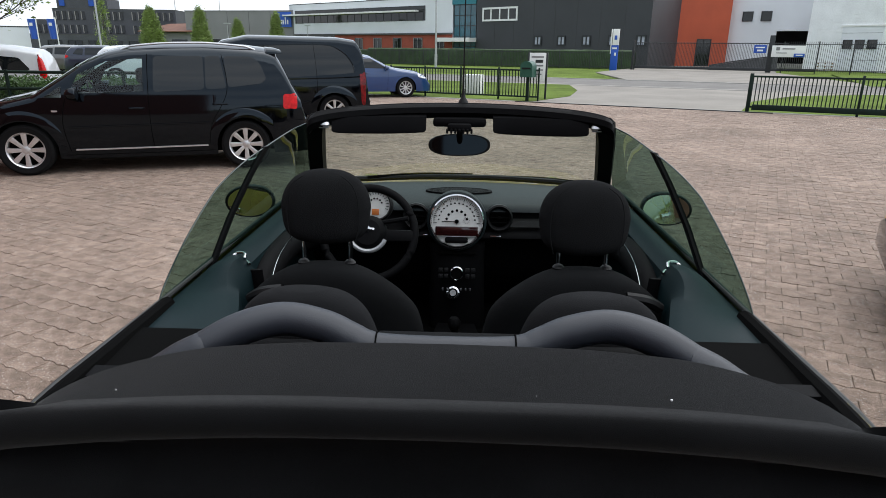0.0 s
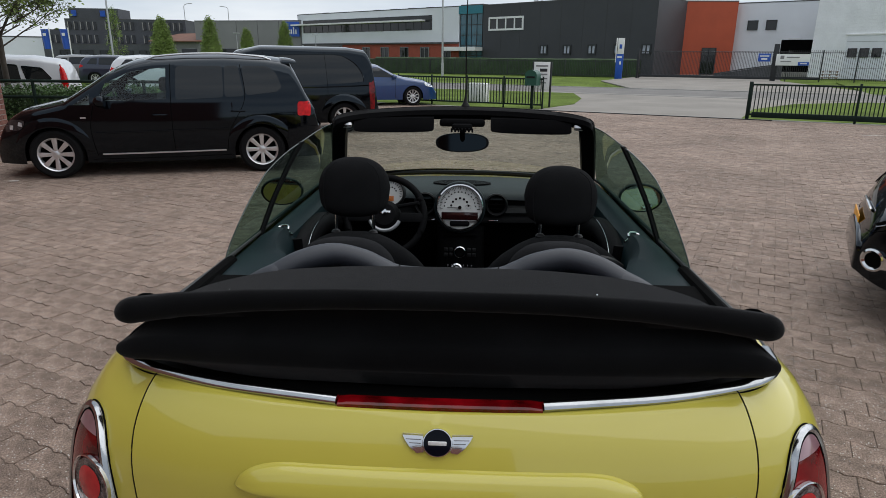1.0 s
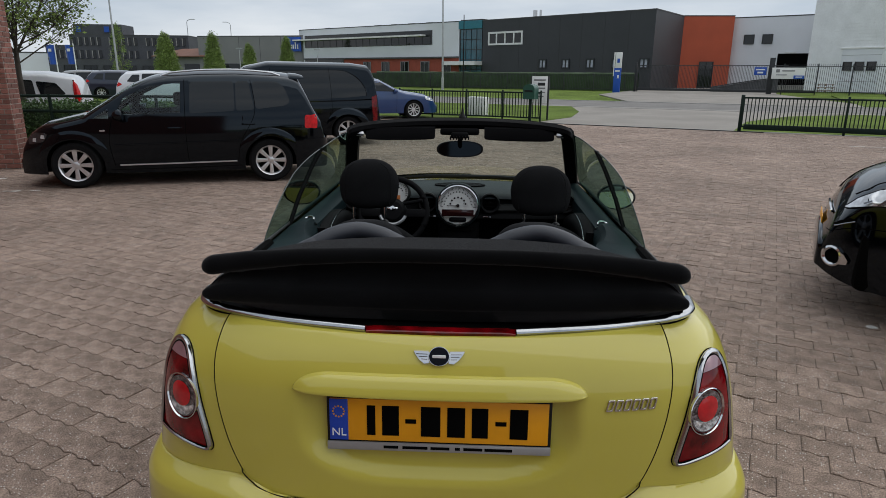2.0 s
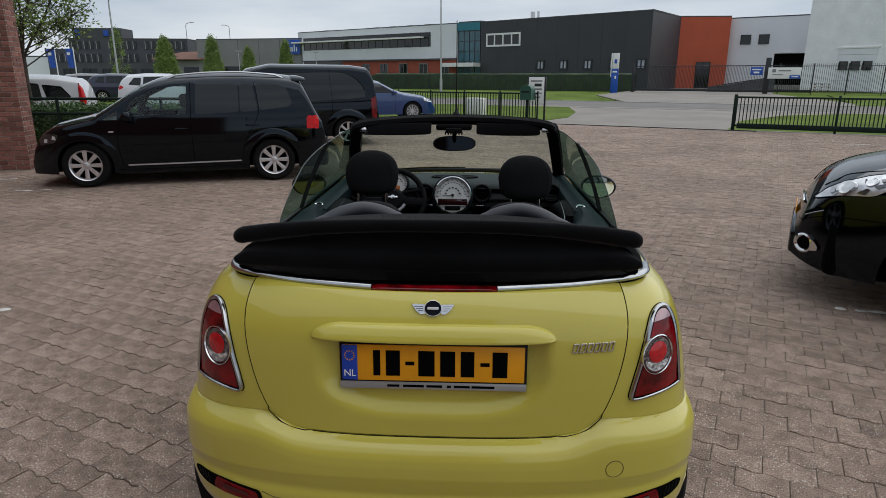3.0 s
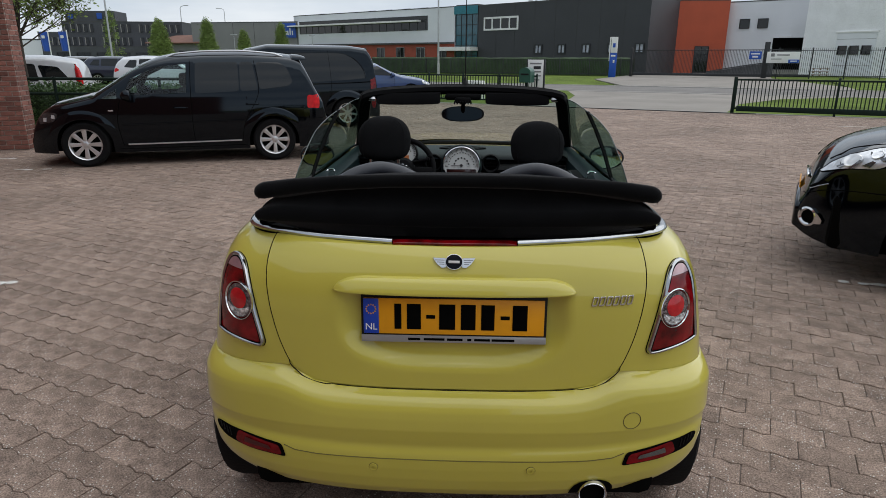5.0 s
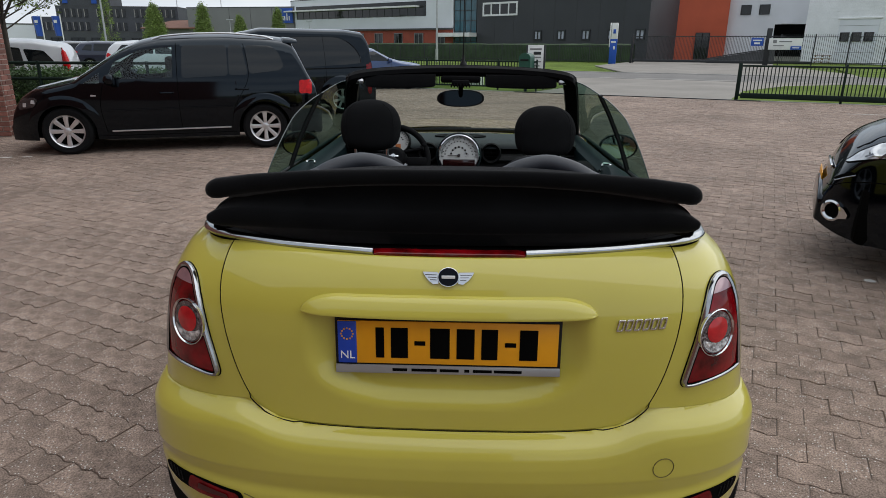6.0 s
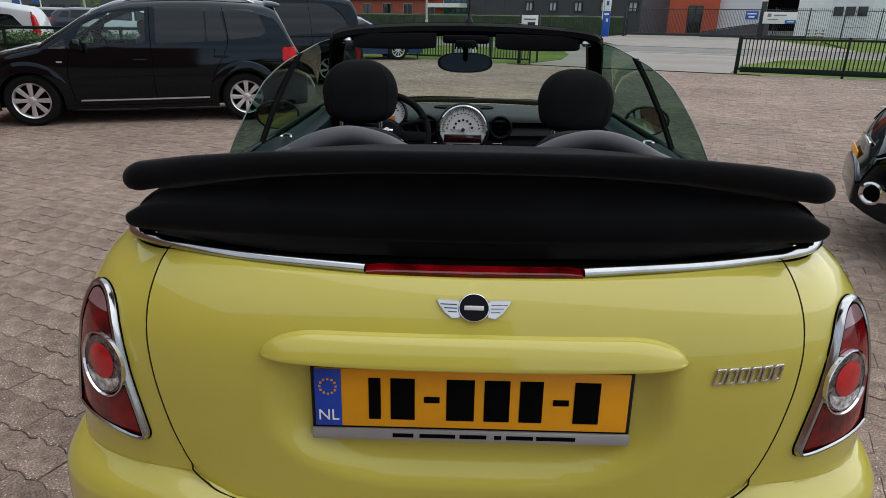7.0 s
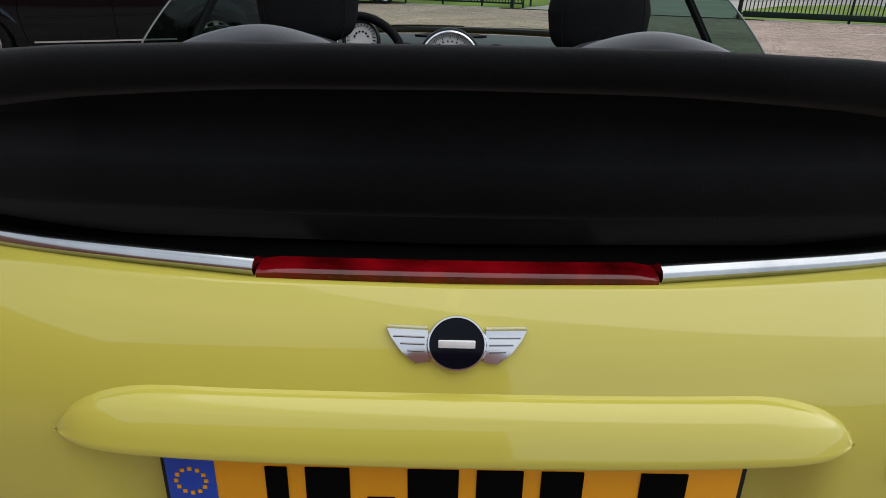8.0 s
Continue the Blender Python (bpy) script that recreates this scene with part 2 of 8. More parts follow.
class Shell:
    """A car's outer surface: a top line T, a plan taper and a side that bulges at the middle and leans in above the belt."""

    def __init__(self, L, W, top, sill, belt, tumble, axles, arch, round_top=0.16, nose=0.5, tail=0.3, nose_k=0.25, tail_k=0.16, soften=0.05, chin=0.0):
        self.L, self.W, self.sill, self.belt, self.tumble, self.axles, self.arch = L, W, sill, belt, tumble, axles, arch
        self.chin = chin
        self.rt, self.nose, self.tail, self.nk, self.tk = round_top, nose, tail, nose_k, tail_k
        ys = np.linspace(0, L, 600)
        z = np.interp(ys, [p[0] for p in top], [p[1] for p in top])
        k = max(1, int(soften / L * 600))
        zz = np.concatenate([np.full(k, z[0]), z, np.full(k, z[-1])])
        for _ in range(2):
            zz = np.convolve(zz, np.ones(k) / k, "same")
        self.ys, self.zs = ys, zz[k:-k]

    def T(self, y):
        return float(np.interp(y, self.ys, self.zs))

    def w(self, y):
        k = 1.0
        if y < self.tail:
            k -= self.tk * (1 - max(y, 0) / self.tail) ** 2.6
        if y > self.L - self.nose:
            k -= self.nk * (1 - max(self.L - y, 0) / self.nose) ** 2.4
        return self.W * k

    def z0(self, y):
        for a in self.axles:
            if abs(y - a) < self.arch:
                return max(self.sill, 0.31 + math.sqrt(self.arch ** 2 - (y - a) ** 2))
        return self.sill + self.chin * min(max((y - self.L + 0.4) / 0.4, 0), 1) ** 3.5

    def side(self, y, z):
        f = 0.93 + 0.07 * math.sin(math.pi / 2 * min(max((z - 0.1) / 0.5, 0), 1))
        if z > self.belt - 0.25:
            f -= 0.03 * min((z - self.belt + 0.25) / 0.25, 1) ** 2
        if z > self.belt:
            f -= self.tumble * (0.55 * (z - self.belt) + 0.9 * (z - self.belt) ** 2)
        top = self.T(y)
        r = min(self.rt, (top - self.z0(y)) * 0.5)
        t = min(max((z - top + r) / r, 0), 1)
        return self.w(y) * f * math.sqrt(max(1 - t ** 2.6, 0))

    def height(self, x, y):
        lo, hi = self.T(y) - self.rt * 1.0, self.T(y)
        for _ in range(24):
            mid = (lo + hi) / 2
            lo, hi = (mid, hi) if self.side(y, mid) > abs(x) else (lo, mid)
        return lo

    def cut(self, bm, poly, plan=False, over=0.0):
        """Cuts an opening through the shell along a side-view outline (or, with plan, one seen from above)."""
        pts = [Vector((0, y, z)) for y, z in poly] if not plan else [Vector((x, y, 0)) for x, y in poly]
        axis = Vector((1, 0, 0)) if not plan else Vector((0, 0, 1))
        lo = [min(p[k] for p in pts) - 0.1 for k in range(3)]
        hi = [max(p[k] for p in pts) + 0.1 for k in range(3)]
        ks = (1, 2) if not plan else (0, 1)
        for i, p in enumerate(pts):
            q = pts[(i + 1) % len(pts)]
            fs = [f for f in bm.faces if all(lo[k] < f.calc_center_median()[k] < hi[k] for k in ks) and f.calc_center_median().z > over]
            geom = list({v for f in fs for v in f.verts}) + list({e for f in fs for e in f.edges}) + fs
            bmesh.ops.bisect_plane(bm, geom=geom, dist=1e-5, plane_co=p, plane_no=(q - p).cross(axis))

        def inside(c):
            u, v, hit = c[ks[0]], c[ks[1]], False
            for i, p in enumerate(pts):
                q = pts[i - 1]
                if (p[ks[1]] > v) != (q[ks[1]] > v) and u < (q[ks[0]] - p[ks[0]]) * (v - p[ks[1]]) / (q[ks[1]] - p[ks[1]]) + p[ks[0]]:
                    hit = not hit
            return hit
        gone = [f for f in bm.faces if f.calc_center_median().z > over and inside(f.calc_center_median())]
        bmesh.ops.delete(bm, geom=gone, context="FACES")
        return bm

    def body(self, bm):
        ys = set(np.linspace(0.0, self.L, int(self.L / 0.06)))
        for a in self.axles:
            ys |= {a + self.arch * math.cos(k * math.pi / 22) for k in range(23)} | {a - self.arch * 1.004, a + self.arch * 1.004}
        ys |= {0.01, 0.03, self.L - 0.01, self.L - 0.03}
        rings = []
        for y in sorted(ys):
            top, z0 = self.T(y), self.z0(y)
            r = min(self.rt, (top - z0) * 0.5)
            zs = [z0 + (top - r - z0) * i / 13 for i in range(14)] + [top - r + r * math.sin(math.pi / 2 * i / 8) for i in range(1, 9)]
            half = [(self.side(y, z), y, z) for z in zs]
            rings.append([(-x, yy, z) for x, yy, z in half] + [(x, yy, z) for x, yy, z in reversed(half[:-1])])
        for ends, dy in ((0, -0.025), (-1, 0.025)):
            ring = rings[ends]
            cz = sum(p[2] for p in ring) / len(ring)
            for kx, kz, kd in ((0.985, 0.97, 0.5), (0.95, 0.92, 0.85), (0.86, 0.82, 1.05)):
                cap = [(p[0] * kx, p[1] + dy * kd, cz + (p[2] - cz) * kz) for p in ring]
                rings = [cap] + rings if ends == 0 else rings + [cap]
        loft(bm, rings, False, False)
        for ring in (rings[0], rings[-1]):
            n = len(ring)
            vs = [bm.verts.new(p) for p in ring]
            for j in range(n // 2):
                q = [vs[j], vs[j + 1], vs[n - 2 - j], vs[n - 1 - j]]
                bm.faces.new(list(dict.fromkeys(q)))
        bmesh.ops.remove_doubles(bm, verts=bm.verts[:], dist=0.0004)
        return bm

    def side_patch(self, bm, poly, sign, off=0.004, step=0.12):
        return patch(bm, poly, step, lambda y, z: Vector((sign * (self.side(y, z) + off), y, z)), 0.012, (-sign, 0, 0))

    def line(self, bm, pts, sign, wide=0.004, off=0.001):
        tube(bm, [Vector((sign * (self.side(y, z) + off), y, z)) for y, z in smooth_poly(pts, 8, False)], wide, 5)
        return bm


def car(name, label, s, paint, m, windows, wheel_r, tyre=0.21, side_lines=(), handles=(), screens=(), lamps=(), mirror=None, spokes=8, spoke_w=0.035, rails=None, extras=None, near=0, glass=None, sides=(-1, 1), openings=(), screen_open=False, clear=None):
    """A parked car from its shell, side-view window outlines, shut lines, lamps and wheels."""
    c = thing(name, label, "car", m)
    bm = s.body(bm_new())
    for poly in openings:
        s.cut(bm, poly)
    if screen_open:
        s.cut(bm, screens[0][0], True, s.belt)
    body = part("body", bm, paint, c)
    bm = bm_new()
    box(bm, (0, s.L / 2, 0.42), (s.W * 1.6, s.L * 0.9, 0.4), 0.05)
    part("underbody", bm, GAP, c)
    for sg in sides:
        for poly in windows:
            ob = part("side_window", s.side_patch(bm_new(), round_poly(poly, 0.05) if poly not in openings else poly, sg), clear if poly in openings else glass or DARKGLASS, c)
            ob.visible_shadow = poly not in openings
        for pts in side_lines:
            part("shut_line", s.line(bm_new(), pts, sg), GAP, c)
        for y, z in handles:
            bm = bm_new()
            x = sg * (s.side(y, z) + 0.022)
            tube(bm, [(x - sg * 0.03, y - 0.09, z), (x, y - 0.07, z), (x + sg * 0.006, y, z + 0.004), (x, y + 0.07, z), (x - sg * 0.03, y + 0.09, z)], 0.013, 8)
            part("door_handle", bm, paint, c)
        for ly, lz, lm, nm in lamps:
            part(nm, s.side_patch(bm_new(), smooth_poly(list(zip(ly, lz)), 5), sg, 0.008, 0.05), lm, c)
        if mirror:
            y, z = mirror
            bm = bm_new()
            x = sg * (s.side(y, z) + 0.13)
            loft(bm, [[(x + 0.1 * k * math.cos(a), y + d, z + 0.02 + 0.08 * k * math.sin(a)) for a in [2 * math.pi * i / 14 for i in range(14)]] for d, k in ((-0.05, 0.9), (-0.04, 1.0), (0.02, 0.95), (0.06, 0.7), (0.08, 0.3))])
            tube(bm, [(sg * (s.side(y, z) - 0.02), y + 0.03, z - 0.03), (x, y, z - 0.03)], 0.03, 8)
            part("wing_mirror", bm, paint, c)
        for a in s.axles:
            wheel(c, sg * (s.W - tyre / 2 - 0.01), a, wheel_r, tyre, sg, spokes, spoke_w)
    for poly, nm in screens:
        bm = bm_new()
        patch(bm, round_poly(poly, 0.08), 0.1, lambda x, y: Vector((x, y, s.height(x, y) + 0.005)), 0.01, (0, 0, -1))
        part(nm, bm, clear if screen_open and nm == "windscreen" else glass or DARKGLASS, c)
    if rails:
        y0, y1 = rails
        for sg in (-1, 1):
            bm = bm_new()
            pts = []
            for i in range(15):
                y = y0 + (y1 - y0) * i / 14
                x = sg * s.W * 0.62
                pts.append((x, y, s.height(x, y) + 0.05 * math.sin(math.pi * i / 14) ** 0.35 - 0.004))
            tube(bm, pts, 0.014, 8)
            part("roof_rail", bm, ALLOY, c)
    return c


# ---- ground, road and verges ----
def paver_mat():
    """Brown concrete pavers: broad soiling, mottling, fine grain and pale grit."""
    m = mat("worn_brown_paver", (0.256, 0.19, 0.152), 0.85, 0.0, 0.2, 0.6, bump=1.0, bscale=150, fine=0.5, rand=0.13)
    n, l = m.node_tree.nodes, m.node_tree.links
    b = n["Principled BSDF"]
    b.inputs["Specular IOR Level"].default_value = 0.25
    old = b.inputs["Base Color"].links[0].from_socket
    co = n["Texture Coordinate"]
    mid = n.new("ShaderNodeTexNoise")
    mid.inputs["Scale"].default_value, mid.inputs["Detail"].default_value = 11.0, 9.0
    grit = n.new("ShaderNodeTexVoronoi")
    grit.inputs["Scale"].default_value = 105.0
    patchy = n.new("ShaderNodeTexNoise")
    patchy.inputs["Scale"].default_value, patchy.inputs["Detail"].default_value = 4.5, 4.0
    for t in (mid, grit, patchy):
        l.new(co.outputs["Object"], t.inputs["Vector"])
    mr = n.new("ShaderNodeMapRange")
    mr.inputs[1].default_value, mr.inputs[2].default_value, mr.inputs[3].default_value, mr.inputs[4].default_value = 0.34, 0.66, 0.76, 1.22
    l.new(mid.outputs["Fac"], mr.inputs[0])
    sc = n.new("ShaderNodeVectorMath")
    sc.operation = "SCALE"
    l.new(old, sc.inputs[0])
    l.new(mr.outputs[0], sc.inputs["Scale"])
    # pale grit where small cells' colours run high, in loose patches
    sep = n.new("ShaderNodeSeparateColor")
    l.new(grit.outputs["Color"], sep.inputs[0])
    near_c = n.new("ShaderNodeMath")
    near_c.operation, near_c.inputs[1].default_value = "LESS_THAN", 0.3
    l.new(grit.outputs["Distance"], near_c.inputs[0])
    pr = n.new("ShaderNodeMapRange")
    pr.inputs[1].default_value, pr.inputs[2].default_value, pr.inputs[3].default_value, pr.inputs[4].default_value = 0.4, 0.66, 0.985, 0.62
    l.new(patchy.outputs["Fac"], pr.inputs[0])
    rare = n.new("ShaderNodeMath")
    rare.operation = "GREATER_THAN"
    l.new(sep.outputs[0], rare.inputs[0])
    l.new(pr.outputs[0], rare.inputs[1])
    both = n.new("ShaderNodeMath")
    both.operation = "MULTIPLY"
    l.new(near_c.outputs[0], both.inputs[0])
    l.new(rare.outputs[0], both.inputs[1])
    mx = n.new("ShaderNodeMixRGB")
    mx.inputs[2].default_value = (0.62, 0.59, 0.55, 1)
    l.new(both.outputs[0], mx.inputs[0])
    l.new(sc.outputs[0], mx.inputs[1])
    l.new(mx.outputs[0], b.inputs["Base Color"])
    return m


PAVER = paver_mat()
SAND = mat("joint_sand", (0.165, 0.135, 0.113), 0.95, 0.0, 0.25, 2.0, bump=0.4, bscale=200, fine=0.2)
GRASS = mat("mown_grass", (0.105, 0.148, 0.032), 0.95, 0.0, 0.35, 0.35, bump=0.9, bscale=40, fine=0.5, spec=0.05)
CONCRETE = mat("concrete_paving", (0.25, 0.23, 0.205), 0.85, 0.0, 0.14, 0.5, bump=0.25, bscale=60, fine=0.12, spec=0.15)
ASPHALT = mat("road_asphalt", (0.18, 0.17, 0.16), 0.85, 0.0, 0.14, 0.6, bump=0.25, bscale=90, fine=0.15, spec=0.15)
LINEWHITE = mat("worn_white_line", (0.55, 0.54, 0.51), 0.8, 0.0, 0.3, 6.0, bump=0.2, fine=0.3)
KERB = mat("kerb_concrete", (0.3, 0.29, 0.27), 0.85, 0.0, 0.2, 1.5, bump=0.2)

U, N = Vector((0.909, -0.417)), Vector((0.417, 0.909))   # along and across the yard's edge
EDGE = 19.62


def on_plan(along, across):
    """A place by its distance along the yard's edge and across it, towards the road."""
    p = U * along + N * across
    return (p.x, p.y)


def sheet(name, poly, z, material, label, thick=0.06, category=""):
    bm = bm_new()
    prism(bm, poly, z - thick, z)
    return solo(name, bm, material, label, category, kind="structure", smooth=False)


bm = bm_new()
bmesh.ops.create_grid(bm, x_segments=40, y_segments=40, size=1500)
ground = solo("ground", bm, GRASS, "grassy flat land that reaches the horizon", "ground", kind="structure", m=Matrix.Translation((0, 300, -0.09)))
sheet("pavement", [on_plan(-45, -45), on_plan(45, -45), on_plan(45, EDGE), on_plan(-45, EDGE)], -0.0075, SAND, "sandy bed of the brick-paved car park", 0.05, "pavement")
for nm, x0, x1, y0, y1 in (("pavement_rear", -9.6, 24, -14.9, -5.12), ("pavement_side", 14.12, 24, -5.12, 8)):
    sheet(nm, [(x0, y0), (x1, y0), (x1, y1), (x0, y1)], -0.002, PAVER, "worn brown paving at the rim of the car park")
sheet("verge_near", [on_plan(-60, EDGE + 0.12), on_plan(-6.6, EDGE + 0.12), on_plan(-6.2, EDGE + 3.5), on_plan(-6.9, EDGE + 7.2), on_plan(-8.4, 31), on_plan(-60, 31)], -0.004, GRASS, "mown grass verge between fence and road")
sheet("verge_near_right", [on_plan(-0.4, EDGE + 0.12), on_plan(60, EDGE + 0.12), on_plan(60, 31), on_plan(4.0, 31), on_plan(1.2, 28.2), on_plan(-0.2, 24)], -0.004, GRASS, "mown grass verge behind the green fence")
sheet("driveway", [on_plan(-12, EDGE + 0.14), on_plan(8, EDGE + 0.14), on_plan(8, 32), on_plan(-12, 32)], -0.016, CONCRETE, "pale concrete driveway to the street")
sheet("road", [on_plan(-140, 31.2), on_plan(120, 31.2), on_plan(120, 38.6), on_plan(-140, 38.6)], -0.03, ASPHALT, "pale grey street running past the yard")
sheet("gate_driveway", [on_plan(-7, 38.8), on_plan(6, 38.8), on_plan(1, 62), on_plan(1, 95), on_plan(-12, 95), on_plan(-12, 62), on_plan(-12, 52)], -0.016, CONCRETE, "wide concrete driveway up to the sliding gate")
for nm, a0, a1 in (("verge_far", -140, -8), ("verge_far_right", 5, 120)):
    sheet(nm, [on_plan(a0, 38.8), on_plan(a1, 38.8), on_plan(a1 - (7 if a1 < 0 else 0), 61), on_plan(a0, 61)], -0.006, GRASS, "mown grass strip on the far side of the street")
for nm, a0, a1, c in (("kerb", -140, 120, 31.1), ("kerb", -140, 120, 38.7)):
    bm = bm_new()
    box(bm, ((a0 + a1) / 2, 0, 0), (a1 - a0, 0.14, 0.1), 0.015)
    p = U * 0 + N * c
    solo(nm, bm, KERB, "low concrete kerb along the street", kind="structure", m=pose(p.x, p.y, -0.04, 0, 0, -24.6))
bm = bm_new()
box(bm, (0, 0, 0), (90, 0.13, 0.1), 0.012)
p = N * EDGE
solo("kerb", bm, KERB, "flat concrete edging strip at the yard's edge", kind="structure", m=pose(p.x, p.y + 0.07, -0.048, 0, 0, -24.6))
bm = bm_new()
box(bm, (0, 0, 0), (7.4, 0.09, 0.03), 0.01)
p = on_plan(-3.3, EDGE - 0.12)
solo("gate_track", bm, TRIMBLACK, "dark steel sliding-gate track let into the paving", "track", kind="structure", m=pose(p[0], p[1], 0.0, 0, 0, -24.6))

# worn white bay marks on the paving
for x, y, rz, ln in ((-3.3, 2.75, 10, 0.34), (-7.2, 8.2, 15, 0.5), (-6.05, 7.3, 15, 0.35), (2.75, 3.02, -12, 0.2), (3.05, 2.93, -12, 0.16), (9.6, 13.9, -14, 1.5), (11.4, 13.3, -14, 0.7), (8.4, 10.6, -14, 0.3), (7.6, 11.0, -14, 0.25)):
    mark = thing("bay_mark", "worn white painted bay mark on the paving", "road marking", pose(x, y, 0.003, 0, 0, rz), "bay marks")
    wear = random.Random(int(abs(x * 131 + y * 17)))
    at = -ln / 2
    while at < ln / 2:
        w = wear.uniform(0.05, 0.16)
        lo, hi = -0.05 * wear.uniform(0.2, 1), 0.05 * wear.uniform(0.2, 1)
        n = 14
        ring = [(at + w / 2 + w / 2 * math.cos(2 * math.pi * i / n) * wear.uniform(0.8, 1.05), (lo + hi) / 2 + (hi - lo) / 2 * math.sin(2 * math.pi * i / n) * wear.uniform(0.55, 1.15)) for i in range(n)]
        bm = bm_new()
        prism(bm, ring, 0.0, 0.003)
        part("paint_fleck", bm, LINEWHITE, mark, smooth=False)
        at += w * 0.9 + (wear.uniform(0.02, 0.12) if wear.random() < 0.4 else 0)

# ---- fences ----
FENCEGREEN = mat("dark_green_fence_paint", (0.006, 0.016, 0.011), 0.45, 0.0, 0.25, 3.0, bump=0.05, spec=0.2)
FENCEDARK = mat("anthracite_fence_paint", (0.014, 0.016, 0.018), 0.5, 0.0, 0.2, 3.0)


def bar_mesh(h, r):
    bm = bm_new()
    box(bm, (0, 0, h / 2), (r * 2, r * 2, h), 0.003, seg=1)
    me = bpy.data.meshes.new("bar")
    bm.to_mesh(me)
    bm.free()
    return me


def bar_fence(name, label, a0, a1, across, h, gap, post_gap, material, lower, end_post=0.05):
    """A railing of upright bars between two rails, with posts; each bar is a part."""
    p = on_plan(a0, across)
    f = thing(name, label, "fence", pose(p[0], p[1], 0, 0, 0, -24.6))
    ln = a1 - a0
    me = bar_mesh(h - lower - 0.04, 0.013)
    me.materials.append(material)
    for i in range(int(ln / gap)):
        ob = new("bar", me)
        ob.parent = f
        ob.location = (gap * (i + 0.5), 0, lower)
    for z, t in ((h - 0.03, 0.05), (lower, 0.07 if lower > 0.15 else 0.05)):
        bm = bm_new()
        box(bm, (ln / 2, 0, z), (ln, 0.045, t), 0.006)
        part("rail", bm, material, f)
    k = 0
    while k * post_gap <= ln + 0.01:
        bm = bm_new()
        box(bm, (k * post_gap, 0, h / 2 + 0.02), (end_post if k else end_post * 1.6, end_post, h + 0.06), 0.006)
        part("post", bm, material, f)
        k += 1
    return f


bar_fence("fence", "low dark green steel bar fence along the yard", -0.25, 14.0, EDGE + 0.02, 0.98, 0.095, 2.6, FENCEGREEN, 0.14, 0.06)
p = on_plan(-0.25, EDGE + 0.02)
bm = bm_new()
box(bm, (0, 0, 0.135), (13.5, 0.035, 0.15), 0.01)
solo("gate_beam", bm, FENCEGREEN, "dark green bottom beam of the yard fence", "beam", m=pose(*on_plan(6.6, EDGE - 0.03), 0, 0, 0, -24.6))
bar_fence("fence", "low black steel bar fence beside the mailbox", -17.5, -6.45, EDGE + 0.5, 0.98, 0.105, 1.38, FENCEGREEN, 0.12)


def far_fence(name, label, a0, a1, across, h, gap, rails, post_gap, material):
    p = on_plan(a0, across)
    f = thing(name, label, "fence", pose(p[0], p[1], 0, 0, 0, -24.6))
    ln = a1 - a0
    rest = bm_new()
    bm = bm_new()
    box(bm, (0, 0, h / 2 + 0.05), (0.026, 0.026, h - 0.1))
    first = part("bar", bm, material, f, smooth=False)
    for i in range(1, int(ln / gap) + 1):
        if i < 290:
            ob = new("bar", first.data)
            ob.parent, ob.location = f, (gap * i, 0, 0)
        else:
            box(rest, (gap * i, 0, h / 2 + 0.05), (0.026, 0.026, h - 0.1))
    if len(rest.verts):
        tagged(part("far_railing", rest, material, f, smooth=False), kind="stuff")
    for z in rails:
        bm = bm_new()
        box(bm, (ln / 2, 0, z), (ln, 0.05, 0.05))
        part("rail", bm, material, f)
    for k in range(int(ln / post_gap) + 1):
        bm = bm_new()
        box(bm, (k * post_gap, 0, h / 2), (0.08, 0.08, h + 0.05), 0.01)
        part("post", bm, material, f)
    return f


far_fence("fence", "dark steel bar fence in front of the hedge", -75, -11.2, 62.2, 1.6, 0.16, (0.2, 1.45), 3.0, FENCEDARK)
far_fence("fence", "tall anthracite bar fence beside the sliding gate", 1.3, 46, 61.6, 2.5, 0.15, (0.25, 2.3), 2.5, FENCEDARK)
# sliding gate
p = on_plan(-10.8, 61.8)
gate = thing("sliding_gate", "long anthracite sliding gate of closely set bars", "gate", pose(p[0], p[1], 0, 0, 0, -24.6))
bm = bm_new()
box(bm, (0, 0, 1.35), (0.028, 0.028, 2.1))
first = part("bar", bm, FENCEDARK, gate, smooth=False)
for i in range(1, 104):
    ob = new("bar", first.data)
    ob.parent, ob.location = gate, (0.12 * i, 0, 0)
for z, t, x1 in ((2.35, 0.07, 12.4), (0.24, 0.22, 14.6)):
    bm = bm_new()
    box(bm, (x1 / 2, 0, z), (x1, 0.1, t), 0.015)
    part("rail", bm, FENCEDARK, gate)
for x, h, t in ((-0.2, 2.6, 0.2), (0.0, 2.3, 0.08), (11.15, 3.0, 0.42)):
    bm = bm_new()
    box(bm, (x, 0.15 if t > 0.1 else 0, h / 2), (t, t, h), 0.02)
    part("post", bm, FENCEDARK, gate)

# ---- buildings across the street ----
DARKWALL = mat("anthracite_panel_wall", (0.034, 0.036, 0.041), 0.55, 0.0, 0.1, 0.4, bump=0.1, bscale=12, fine=0.08)
ORANGEWALL = mat("orange_red_render", (0.42, 0.075, 0.03), 0.7, 0.0, 0.08, 0.5, bump=0.1, fine=0.05)
WHITEWALL = mat("white_panel_wall", (0.67, 0.69, 0.72), 0.6, 0.0, 0.05, 0.3, fine=0.03)
WHITEBRICK = mat("whitewashed_brick", (0.82, 0.83, 0.84), 0.75, 0.0, 0.08, 0.6, bump=0.4, bscale=9, fine=0.06)
REDBRICK = mat("red_brick_base", (0.28, 0.06, 0.035), 0.8, 0.0, 0.14, 1.0, bump=0.2, bscale=14, fine=0.14)
